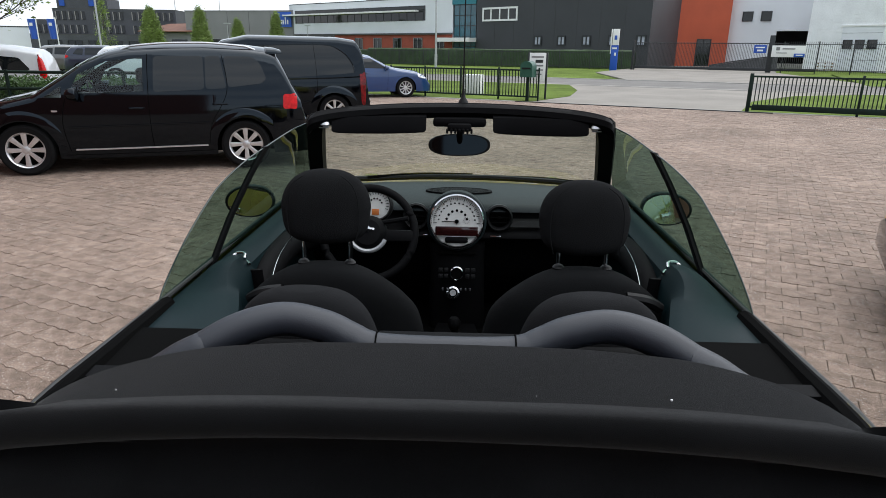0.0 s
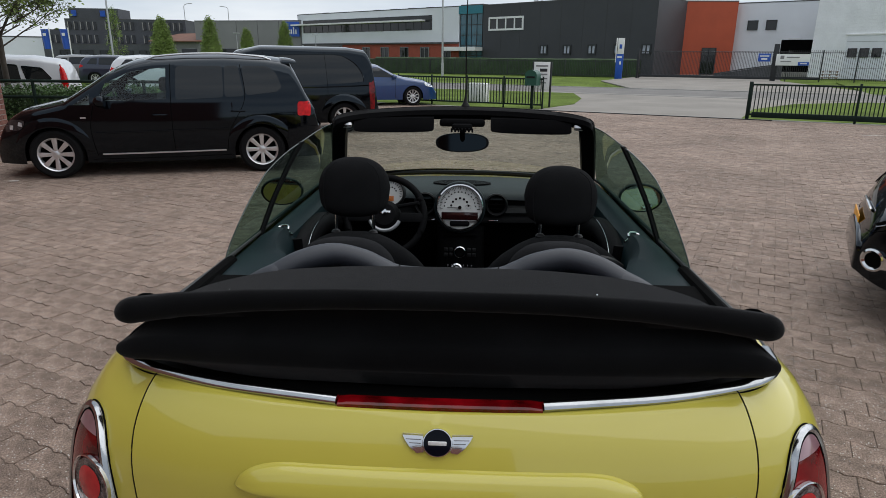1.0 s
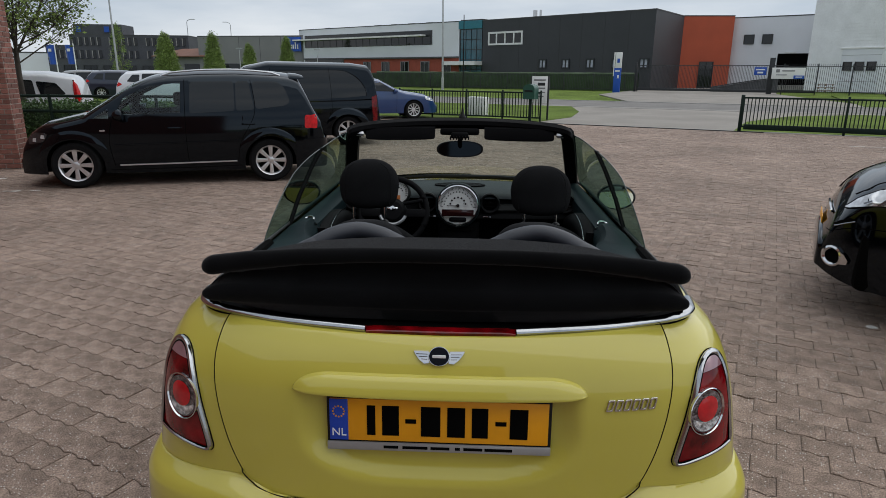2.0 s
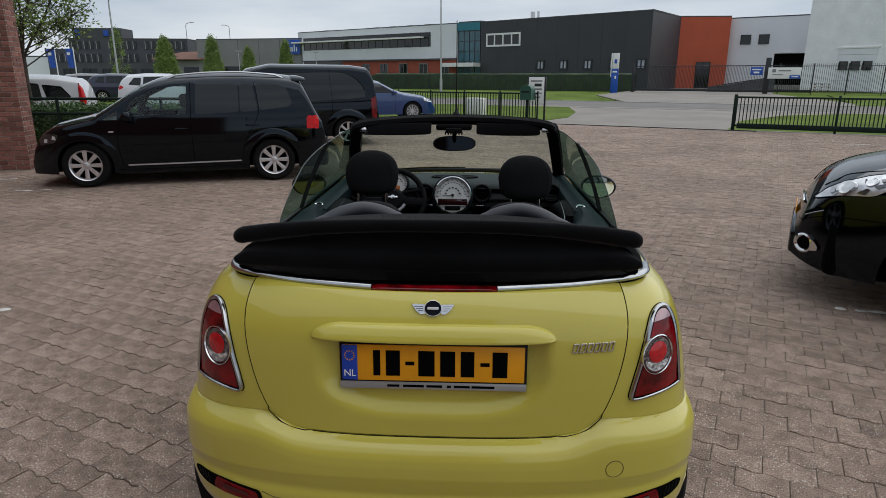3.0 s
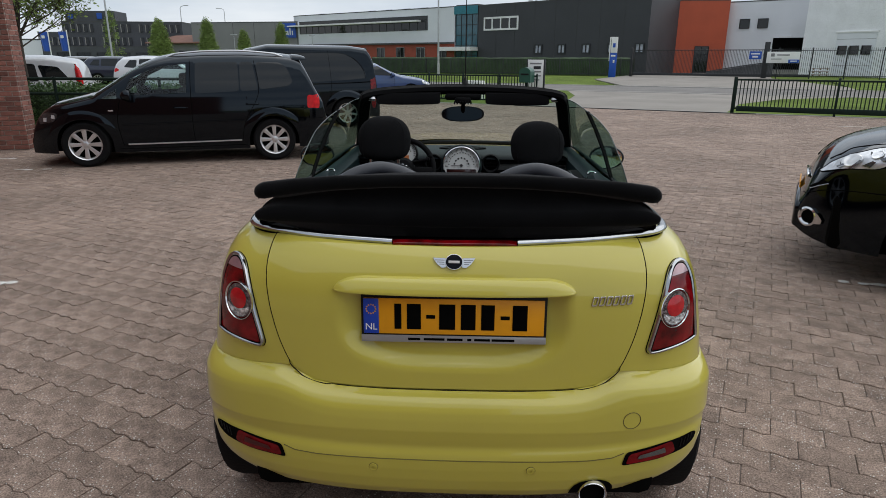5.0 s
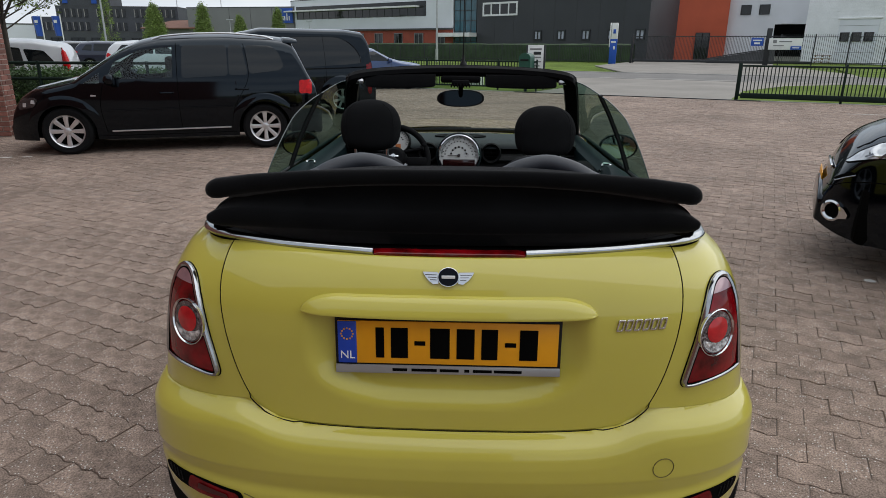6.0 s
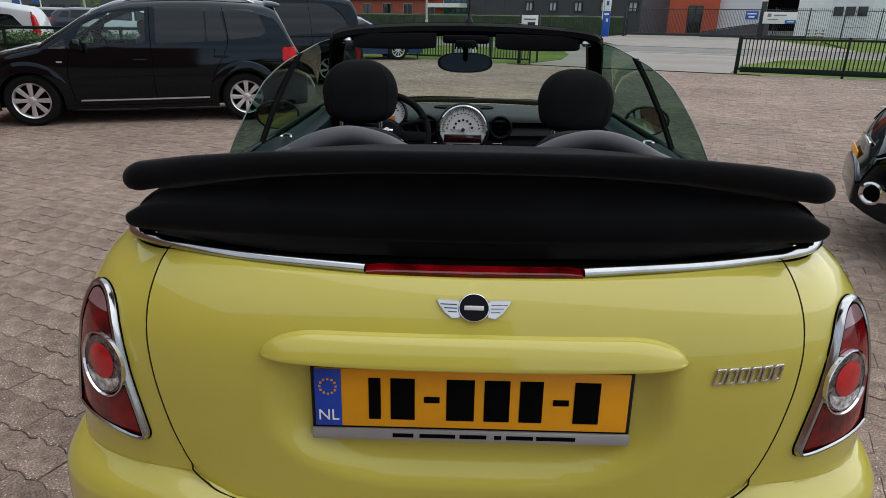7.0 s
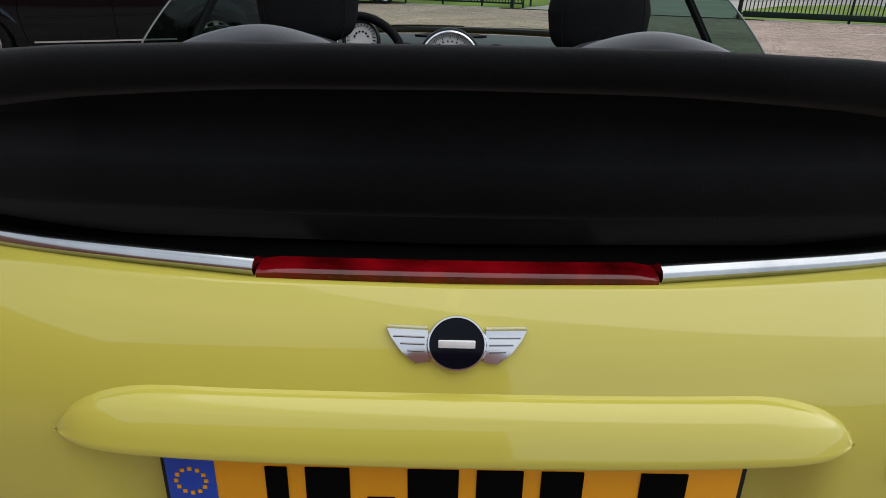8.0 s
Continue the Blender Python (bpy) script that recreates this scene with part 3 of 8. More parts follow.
GREYWALL = mat("grey_panel_wall", (0.2, 0.2, 0.2), 0.65, 0.0, 0.08, 0.3, fine=0.05)
OFFICEWALL = mat("dark_grey_office_brick", (0.06, 0.063, 0.072), 0.75, 0.0, 0.12, 0.5, fine=0.12, bscale=5)
TEALGLASS = mat("teal_curtain_glass", (0.02, 0.09, 0.12), 0.12, 0.1, 0.35, 0.6, spec=0.8)
ROOFDARK = mat("flat_roof_felt", (0.07, 0.07, 0.07), 0.9, 0.0, 0.2, 0.5)
ROOFBROWN = mat("brown_tiled_roof", (0.16, 0.075, 0.05), 0.8, 0.0, 0.15, 1.0, bump=0.3, bscale=12)
FRAMEWHITE = mat("white_window_frame", (0.75, 0.75, 0.74), 0.5, 0.0, 0.05, 2.0)
SIGNBLUE = mat("blue_sign_sheet", (0.008, 0.07, 0.38), 0.4, 0.0, 0.06, 2.0)
SIGNWHITE = mat("white_sign_sheet", (0.72, 0.72, 0.7), 0.45, 0.0, 0.05, 2.0)
BLINDS = mat("pale_blind_behind_glass", (0.38, 0.41, 0.47), 0.2, 0.0, 0.25, 3.0)
DOORGREY = mat("pale_grey_overhead_door", (0.72, 0.74, 0.77), 0.55, 0.0, 0.05, 0.6)


def building(name, label, plan, h, wall_mat, roof_mat=None, z0=-0.05):
    b = thing(name, label, "building", Matrix.Translation((plan[0][0], plan[0][1], 0)))
    o = Vector(plan[0])
    loc = [(x - o.x, y - o.y) for x, y in plan]
    bm = bm_new()
    prism(bm, loc, z0, h)
    part("wall", bm, wall_mat, b, smooth=False)
    c = Vector((sum(p[0] for p in loc) / len(loc), sum(p[1] for p in loc) / len(loc)))
    bm = bm_new()
    prism(bm, [tuple(c + (Vector(p) - c) * 1.004) for p in loc], h, h + 0.12)
    part("roof", bm, roof_mat or ROOFDARK, b, smooth=False)
    return b


def face(b, p0, p1):
    """The pose, in the building's own space, of a facade: x runs along it, -y points out of it."""
    o = b.matrix_world.translation
    d = Vector((p1[0] - p0[0], p1[1] - p0[1]))
    return pose(p0[0] - o.x, p0[1] - o.y, 0, 0, 0, math.degrees(math.atan2(d.y, d.x))), d.length


def facade_window(b, fm, x, z, w, h, frame_mat=None, pane_mat=None, bars=0, sill=False, fw=0.07, name="window"):
    """A window with a frame that stands proud and a pane set back in it."""
    bm = bm_new()
    for cx, cz, sx, sz in ((x + w / 2, z + h - fw / 2, w, fw), (x + w / 2, z + fw / 2, w, fw), (x + fw / 2, z + h / 2, fw, h - 2 * fw), (x + w - fw / 2, z + h / 2, fw, h - 2 * fw)):
        box(bm, (cx, -0.04, cz), (sx, 0.12, sz), m=fm)
    for i in range(bars):
        box(bm, (x + w * (i + 1) / (bars + 1), -0.04, z + h / 2), (fw * 0.8, 0.1, h - 2 * fw), m=fm)
    win = part(name, bm, frame_mat or FRAMEWHITE, b, smooth=False)
    bm = bm_new()
    box(bm, (x + w / 2, 0.0, z + h / 2), (w - fw, 0.03, h - fw), m=fm)
    part("pane", bm, pane_mat or DARKGLASS, win, smooth=False)
    if sill:
        bm = bm_new()
        box(bm, (x + w / 2, -0.1, z - 0.05), (w + 0.2, 0.16, 0.08), m=fm)
        part("sill", bm, KERB, win, smooth=False)
    return win


def slab(b, fm, x, z, w, h, d, material, name, out=0.0, label=""):
    bm = bm_new()
    box(bm, (x + w / 2, -d / 2 - out, z + h / 2), (w, d, h), 0.01, m=fm, seg=1)
    return part(name, bm, material, b, label, smooth=False)


# anthracite hall
A0, A1 = (1.95, 86.72), (19.97, 70.72)
A2, A3 = (26.0, 79.8), (8.0, 95.8)
dark_hall = building("dark_hall", "flat-roofed anthracite industrial hall behind a clipped hedge", [A0, A1, A2, A3], 8.2, DARKWALL)
fm, ln = face(dark_hall, A0, A1)
facade_window(dark_hall, fm, 1.0, 5.1, 5.6, 1.65, bars=3, fw=0.22)
for k in range(5):
    facade_window(dark_hall, fm, 9.2 + 3.35 * k, 2.15, 1.15, 1.15, FENCEDARK, BLINDS, 1, fw=0.16)
for k in range(1, 8):
    slab(dark_hall, fm, ln * k / 8, 0, 0.02, 8.2, 0.012, ROOFDARK, "panel_joint")
for x in (4.0, 4.9):
    bm = bm_new()
    tube(bm, [fm @ Vector((x, 6, 8.2)), fm @ Vector((x, 6, 9.7))], 0.3 if x < 4.5 else 0.16, 12)
    part("flue", bm, ALLOY, dark_hall)
# teal glass stair tower
T0 = (-1.0, 89.0)
tower = building("glass_tower", "teal glazed stairwell between two halls", [T0, (1.9, 86.9), (5, 91), (2, 94)], 8.35, TEALGLASS)
fm, ln = face(tower, T0, (1.9, 86.9))
for i in range(5):
    slab(tower, fm, ln * i / 4 - 0.03, 0, 0.07, 8.3, 0.06, FENCEDARK, "mullion")
for z in (0.8, 2.0, 3.3, 4.6, 5.9, 7.2):
    slab(tower, fm, 0, z, ln, 0.07, 0.06, FENCEDARK, "transom")
slab(tower, fm, -0.3, 7.3, ln + 0.3, 1.0, 0.1, mat("teal_panel", (0.02, 0.17, 0.22), 0.5), "fascia")
slab(tower, fm, -1.5, 2.6, ln + 1.6, 0.5, 1.8, SIGNWHITE, "canopy")
# white and red office with a rounded end
B0, B1 = (-27.4, 108.4), (-1.2, 89.1)
d = Vector((B1[0] - B0[0], B1[1] - B0[1])).normalized()
nrm = Vector((-d.y, d.x))
arc = [tuple(Vector(B0) + nrm * 5 - d * 5 * math.sin(a) * 0.8 - nrm * 5 * math.cos(a)) for a in [math.pi / 2 * k / 6 for k in range(6, 0, -1)]]
planB = arc + [B0, B1, tuple(Vector(B1) + nrm * 12), tuple(Vector(B0) - d * 4 + nrm * 12)]
office = building("white_office", "white panelled office with rounded end over a red brick ground floor", planB, 8.25, WHITEWALL)
fm, ln = face(office, B0, B1)
slab(office, fm, 9.5, 0, ln - 9.5, 3.75, 0.03, REDBRICK, "brick_base")
slab(office, fm, 0.0, 0, 9.5, 3.55, 0.03, DARKGLASS, "entrance_glass")
slab(office, fm, 0.2, 5.4, 27.6, 1.95, 0.05, DARKGLASS, "ribbon_window")
for k in range(19):
    slab(office, fm, 0.4 + 1.5 * k, 5.4, 0.1, 1.4, 0.08, FENCEDARK, "mullion")
slab(office, fm, 0.2, 6.8, 27.6, 0.12, 0.08, FENCEDARK, "transom")
slab(office, fm, -2.4, 6.55, 29.0, 0.22, 1.0, SIGNWHITE, "sun_canopy")
slab(office, fm, 0.0, 3.55, ln, 0.22, 0.3, ROOFDARK, "string_course")
for k in range(5):
    facade_window(office, fm @ Matrix.Translation((0, -0.045, 0)), 14.0 + 3.9 * k, 1.4, 1.6, 1.75, GREYWALL, None, 1, sill=True, fw=0.07)
for k, x in enumerate((3.0, 14.5, 18.0, 21.5, 25.0)):
    slab(office, fm, x, 8.25, 1.2, 0.35, 1.0, ROOFDARK, "roof_vent", -3.0)
# orange block and white halls
C0, C1 = (25.4, 79.4), (31.6, 79.2)
orange = building("orange_block", "orange-red rendered block with a dark door", [C0, C1, (34, 90), (27, 90)], 8.25, ORANGEWALL)
fm, ln = face(orange, C0, C1)
facade_window(orange, fm, 2.6, 0, 1.7, 3.1, FENCEDARK, None, 1, name="door")
D0, D1 = (31.4, 80.6), (40.4, 74.6)
white_hall = building("white_hall", "pale panelled hall with a dark loading dock", [D0, D1, (46, 84), (37, 90)], 8.1, WHITEWALL)
fm, ln = face(white_hall, D0, D1)
for x in (2.0, 4.0):
    facade_window(white_hall, fm, x, 5.1, 1.15, 1.1, FENCEDARK, None, fw=0.06)
slab(white_hall, fm, 5.9, 0.4, 3.6, 3.6, 0.05, GAP, "dock_opening")
slab(white_hall, fm, 6.6, 4.0, 1.2, 0.16, 0.3, ALLOY, "dock_lamp")
slab(white_hall, fm, 5.7, -0.05, 4.0, 0.5, 1.4, KERB, "dock_step")
E0, E1 = (35.5, 68.8), (46.0, 52.4)
brick_hall = building("whitewashed_hall", "tall whitewashed brick hall with overhead door", [E0, E1, (58, 60), (42, 78)], 9.0, WHITEBRICK)
fm, ln = face(brick_hall, E0, E1)
door = slab(brick_hall, fm, 3.4, 0, 3.7, 4.1, 0.06, DOORGREY, "overhead_door")
slab(brick_hall, fm, 3.25, 4.1, 4.0, 0.15, 0.12, FRAMEWHITE, "lintel")
for k in range(3):
    facade_window(brick_hall, fm @ Matrix.Translation((0, -0.06, 0)), 3.68 + 1.12 * k, 2.05, 0.85, 0.85, DARKGLASS, DARKGLASS, 0, fw=0.06, name="door_window")
for z in (1.0, 2.1, 3.5):
    slab(brick_hall, fm, 3.42, z, 3.66, 0.03, 0.075, GREYWALL, "panel_joint")
slab(brick_hall, fm, 8.0, 5.6, 0.25, 0.3, 0.2, FRAMEWHITE, "wall_lamp")
# courses of the whitewashed wall
for k in range(28):
    bm = bm_new()
    box(bm, (ln / 2, -0.012, 0.32 * k + 0.2), (ln, 0.02, 0.27), m=fm)
    part("course", bm, WHITEBRICK, brick_hall, smooth=False)
# grey shed and brown-roofed porch
grey_hall = building("grey_hall", "low grey panelled hall with dark ground floor", [(-47, 112), (-24, 108), (-20, 126), (-44, 130)], 7.35, GREYWALL)
fm, ln = face(grey_hall, (-47, 112), (-24, 108))
slab(grey_hall, fm, 1.0, 0, ln - 2, 2.9, 0.08, DARKGLASS, "shop_front")
for k in range(1, 6):
    slab(grey_hall, fm, ln * k / 6, 2.9, 0.06, 4.4, 0.03, ROOFDARK, "panel_joint")
sg = slab(grey_hall, fm, ln - 6.6, 4.9, 2.6, 2.3, 0.2, SIGNBLUE, "sign", 0.05, "square blue sign with white strokes")
for i, (dx, hh) in enumerate(((0.4, 1.2), (0.8, 0.7), (1.1, 0.7), (1.5, 1.1), (1.9, 0.7))):
    slab(grey_hall, fm, ln - 6.6 + dx, 5.3, 0.2, hh, 0.02, SIGNWHITE, "sign_stroke", 0.26)
porch = building("porch_hall", "low building with a shallow brown tiled roof", [(-55, 114), (-45.5, 112), (-44, 122), (-53, 124)], 3.9, GREYWALL)
bm = bm_new()
loft(bm, [[(-1, -1, 4.0), (10.4, -3.2, 4.0), (10.4, 4, 5.6), (2, 5, 5.4)], [(-1, -1, 4.15), (10.4, -3.2, 4.15), (10.4, 4, 5.75), (2, 5, 5.55)]])
part("pitched_roof", bm, ROOFBROWN, porch, smooth=False)
fm, ln = face(porch, (-55, 114), (-45.5, 112))
slab(porch, fm, 2.0, 1.5, 1.6, 1.6, 0.1, SIGNBLUE, "sign")
slab(porch, fm, 5.0, 0, 3.5, 2.8, 0.08, DARKGLASS, "entrance")
# dark three-storey office, far left
F0, F1 = (-73.5, 118.0), (-52.5, 121.0)
far_office = building("dark_office", "dark brick three-storey office block with blue signs", [F0, F1, (-54, 136), (-75, 133)], 7.9, OFFICEWALL)
fm, ln = face(far_office, F0, F1)
slab(far_office, fm, 0.9, 7.9, 8.6, 1.9, 6.0, OFFICEWALL, "roof_storey", -6.05)
for row, z in enumerate((6.1, 3.8, 1.4)):
    for k in range(19):
        if k in (5, 11):
            continue
        facade_window(far_office, fm, 0.5 + 1.09 * k, z, 0.62, 1.4, FENCEDARK, None, 0, fw=0.06)
        slab(far_office, fm, 0.44 + 1.09 * k, z, 0.13, 1.4, 0.12, KERB, "reveal")
slab(far_office, fm, -4.4, 0, 4.4, 6.1, 5.0, OFFICEWALL, "side_wing", -5.05)
for z in (3.8, 1.4):
    for k in range(4):
        facade_window(far_office, fm @ Matrix.Translation((0, 0.05, 0)), -4.1 + 1.05 * k, z, 0.62, 1.4, FENCEDARK, None, 0, fw=0.06)
        slab(far_office, fm, -4.16 + 1.05 * k, z, 0.13, 1.4, 0.12, KERB, "reveal", -0.05)
for x in (1.4, 6.4):
    slab(far_office, fm, x, 8.4, 0.9, 1.0, 0.1, SIGNBLUE, "sign", 0.08)
low_wall = building("low_office", "dark single-storey wing with a band of glass", [(-80, 112), (-50, 115.5), (-50, 118), (-80, 117)], 3.4, OFFICEWALL)
fm, ln = face(low_wall, (-80, 112), (-50, 115.5))
for k in range(6):
    facade_window(low_wall, fm, 8 + 3.4 * k, 1.6, 2.4, 0.9, FENCEDARK, None, 1)
shed = building("white_shed", "plain white shed beyond the car park", [(-57, 66), (-46.5, 70), (-55.4, 82), (-62, 79)], 3.4, WHITEWALL)

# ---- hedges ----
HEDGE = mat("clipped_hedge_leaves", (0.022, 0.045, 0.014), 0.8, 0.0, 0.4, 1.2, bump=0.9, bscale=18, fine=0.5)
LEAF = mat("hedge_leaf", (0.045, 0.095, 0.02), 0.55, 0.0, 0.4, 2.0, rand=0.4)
TREELEAF = mat("tree_leaf", (0.15, 0.215, 0.045), 0.6, 0.0, 0.35, 2.0, rand=0.35)
BARK = mat("tree_bark", (0.06, 0.05, 0.04), 0.9, 0.0, 0.3, 6.0, bump=0.6, bscale=40)


def leaf_cloud(bm, pts, size, rng):
    """Small folded leaves at the given places."""
    for p in pts:
        m = Matrix.Translation(p) @ Euler((rng.uniform(0, 6.3), rng.uniform(0, 6.3), rng.uniform(0, 6.3))).to_matrix().to_4x4()
        s = size * rng.uniform(0.6, 1.3)
        v = [bm.verts.new(m @ Vector(q)) for q in ((0, -s, 0), (s * 0.45, 0, s * 0.15), (0, s, 0), (-s * 0.45, 0, s * 0.15))]
        bm.faces.new((v[0], v[1], v[2]))
        bm.faces.new((v[0], v[2], v[3]))


def far_hedge(a0, a1, across, h, depth):
    rng = random.Random(int(a0 * 7))
    bm = bm_new()
    n = int((a1 - a0) / 0.7)
    rings = []
    for i in range(n + 1):
        x = (a1 - a0) * i / n
        j = lambda: rng.uniform(-0.05, 0.05)
        rings.append([(x, -depth / 2 + j(), 0), (x, -depth / 2 + j(), h * 0.5), (x, -depth / 2 + 0.05 + j(), h * 0.93), (x, -depth / 2 + 0.2, h + j()), (x, depth / 2 - 0.2, h + j()), (x, depth / 2 + j(), h * 0.9), (x, depth / 2, 0)])
    loft(bm, rings, False, False)
    bm.faces.new([v for v in bm.verts[:7]])
    p = on_plan(a0, across)
    return solo("hedge", bm, HEDGE, "long dark clipped hedge behind the bar fence", "hedge", "clipped hedges", m=pose(p[0], p[1], -0.05, 0, 0, -24.6))


far_hedge(-42, -11.5, 66, 1.75, 1.4)
far_hedge(-80, -30, 68.5, 1.55, 1.4)

# ---- trees, lamps and signs by the street ----
LAMPGREY = mat("galvanised_lamp_post", (0.42, 0.43, 0.44), 0.45, 0.6, 0.1, 3.0)


def cone_tree(x, y, h, r, seed, sparse=1.0):
    """A young upright tree: stem, steep twigs and a pointed crown of leaf clumps."""
    rng = random.Random(seed)
    t = thing("tree", "young upright tree with a pointed pale green crown", "tree", pose(x, y, -0.05), "street trees")
    bm = bm_new()
    tube(bm, [(0.04 * math.sin(i), 0.03 * math.cos(2 * i), h * i / 8) for i in range(9)], [0.09 * (1 - i / 9) + 0.01 for i in range(9)], 7)
    for i in range(16):
        z = h * rng.uniform(0.2, 0.8)
        a = rng.uniform(0, 6.3)
        tube(bm, [(0, 0, z), (0.4 * r * math.cos(a), 0.4 * r * math.sin(a), z + 0.5), (0.7 * r * math.cos(a), 0.7 * r * math.sin(a), z + 1.1)], [0.03, 0.02, 0.008], 5)
    part("trunk", bm, BARK, t)
    bm = bm_new()
    pts = []
    for c in range(int(330 * sparse)):
        k = rng.uniform(0.16, 1.0)
        rad = r * 1.12 * (1 - k) ** 0.62 * min(1, (k - 0.08) * 7) * math.sqrt(rng.uniform(0.1, 1.15)) + 0.05
        a = rng.uniform(0, 6.3)
        q = Vector((rad * math.cos(a), rad * math.sin(a), h * k))
        for _ in range(40):
            pts.append(q + Vector((rng.gauss(0, 0.17), rng.gauss(0, 0.17), rng.gauss(0, 0.28))))
    leaf_cloud(bm, pts, 0.105, rng)
    part("crown", bm, TREELEAF, t, smooth=False)
    return t


cone_tree(-34.9, 73.7, 5.4, 1.35, 3)
cone_tree(-31.3, 78.7, 5.7, 1.2, 4)
cone_tree(-30.2, 88.7, 4.8, 1.05, 5)
cone_tree(-25.5, 90.7, 5.8, 1.1, 6)
cone_tree(-53.5, 98.0, 8.3, 1.6, 7, 0.18)


def street_lamp(x, y, h, arm, rz, post=0.1):
    s = thing("street_lamp", "tall galvanised street lamp with a slim head", "street lamp", pose(x, y, -0.05, 0, 0, rz), "street lamps")
    bm = bm_new()
    pts = [(0, 0, h * i / 8) for i in range(9)]
    if arm:
        pts += [(0.15, 0, h + 0.35), (0.5, 0, h + 0.5), (arm, 0, h + 0.6)]
    tube(bm, pts, [post * (1 - 0.45 * i / len(pts)) for i in range(len(pts))], 10)
    tube(bm, [(0, 0, 0), (0, 0, 1.2)], post * 1.3, 10)
    part("pole", bm, LAMPGREY, s)
    bm = bm_new()
    box(bm, (arm + 0.35 if arm else 0, 0, h + 0.6 if arm else h + 0.1), (0.8, 0.28, 0.12), 0.04)
    part("lamp_head", bm, LAMPGREY, s)
    return s


street_lamp(-2.35, 61.0, 9.6, 0.0, 0)
street_lamp(-32.6, 58.7, 8.0, 1.1, 10)
street_lamp(-58.5, 135, 11.4, 1.0, 0)
street_lamp(-53.0, 145, 11.6, 1.0, 180)
street_lamp(-21.5, 92.0, 4.6, 0.0, 0, 0.07)
street_lamp(-28.5, 80.0, 4.3, 0.0, 0, 0.07)


def flag(x, y, h):
    f = thing("banner_flag", "blue vertical banner on a white flagpole", "flag", pose(x, y, -0.05), "banner flags")
    bm = bm_new()
    tube(bm, [(0, 0, 0), (0, 0, h)], 0.06, 8)
    part("flagpole", bm, FRAMEWHITE, f)
    bm = bm_new()
    rings = [[(-0.06 - 0.95 * i / 8, 0.12 * math.sin(i * 0.9), h - 0.15), (-0.06 - 0.8 * i / 8, 0.1 * math.sin(i * 0.9 + 0.6), h - 2.2), (-0.06 - 0.8 * i / 8, 0.02 + 0.1 * math.sin(i * 0.9 + 0.6), h - 2.2), (-0.06 - 0.95 * i / 8, 0.02 + 0.12 * math.sin(i * 0.9), h - 0.15)] for i in range(9)]
    loft(bm, rings)
    part("cloth", bm, SIGNBLUE, f)
    bm = bm_new()
    box(bm, (-0.5, -0.15, h - 0.7), (0.34, 0.02, 0.3))
    part("emblem", bm, SIGNWHITE, f)
    return f


flag(-45.2, 69.4, 4.45)
flag(-43.6, 70.2, 4.5)

# totem sign
tot = thing("totem_sign", "slim blue and white totem sign on the verge", "sign", pose(13.6, 58.6, -0.05, 0, 0, -24.6) @ Matrix.Diagonal((0.82, 0.9, 0.9, 1)))
for nm, c, s, mt in (("lower_panel", (0, 0, 1.2), (0.75, 0.22, 2.4), SIGNBLUE), ("upper_panel", (0.05, -0.02, 3.15), (0.65, 0.24, 1.5), SIGNWHITE), ("edge_panel", (-0.42, 0, 2.75), (0.1, 0.22, 2.3), SIGNWHITE), ("emblem", (0.05, -0.15, 3.1), (0.28, 0.02, 0.4), SIGNBLUE), ("strokes", (0.0, -0.12, 2.1), (0.5, 0.02, 0.16), SIGNWHITE), ("strokes", (0.1, -0.12, 1.55), (0.18, 0.02, 0.3), SIGNWHITE)):
    bm = bm_new()
    box(bm, c, s, 0.01)
    part(nm, bm, mt, tot)
# gate signs
gs = thing("gate_sign", "white company board with a blue corner on the fence", "sign", pose(26.0, 55.6, -0.05, 0, 0, -24.6))
for nm, c, s, mt in (("board", (1.2, 0, 1.78), (2.5, 0.06, 0.92), SIGNWHITE), ("corner_panel", (2.02, -0.04, 1.47), (0.8, 0.03, 0.28), SIGNBLUE), ("emblem", (0.4, -0.04, 1.98), (0.28, 0.02, 0.26), GREYWALL), ("strokes", (1.2, -0.04, 1.98), (0.95, 0.02, 0.1), GREYWALL), ("strokes", (0.7, -0.04, 1.65), (0.8, 0.02, 0.07), GREYWALL), ("strokes", (2.02, -0.06, 1.48), (0.5, 0.02, 0.08), SIGNWHITE)):
    bm = bm_new()
    box(bm, c, s, 0.005)
    part(nm, bm, mt, gs)
bs = thing("blue_sign", "small blue notice with white strokes on the gate", "sign", pose(25.1, 55.9, 0, 0, 0, -24.6))
for nm, c, s, mt in (("board", (0, 0, 1.9), (0.95, 0.04, 0.65), SIGNBLUE), ("strokes", (0, -0.03, 2.02), (0.7, 0.02, 0.1), SIGNWHITE), ("strokes", (0, -0.03, 1.78), (0.45, 0.02, 0.14), SIGNWHITE)):
    bm = bm_new()
    box(bm, c, s, 0.004)
    part(nm, bm, mt, bs)
# pallets and a dark trailer by the dock
TIMBER = mat("weathered_timber", (0.22, 0.15, 0.09), 0.85, 0.0, 0.25, 4.0)
for x, y, n in ((35.6, 64.8, 3), (25.4, 64.0, 2)):
    pal = thing("pallet_stack", "stack of weathered timber pallets", "pallet", pose(x, y, 0, 0, 0, -30), "pallet stacks")
    for k in range(n):
        for i in range(5):
            bm = bm_new()
            box(bm, (0, -0.4 + 0.2 * i, 0.13 + 0.3 * k), (1.5, 0.12, 0.03))
            part("board", bm, TIMBER, pal, smooth=False)
        for i in (-0.6, 0, 0.6):
            bm = bm_new()
            box(bm, (i, 0, 0.05 + 0.3 * k), (0.12, 0.95, 0.12))
            part("bearer", bm, TIMBER, pal, smooth=False)
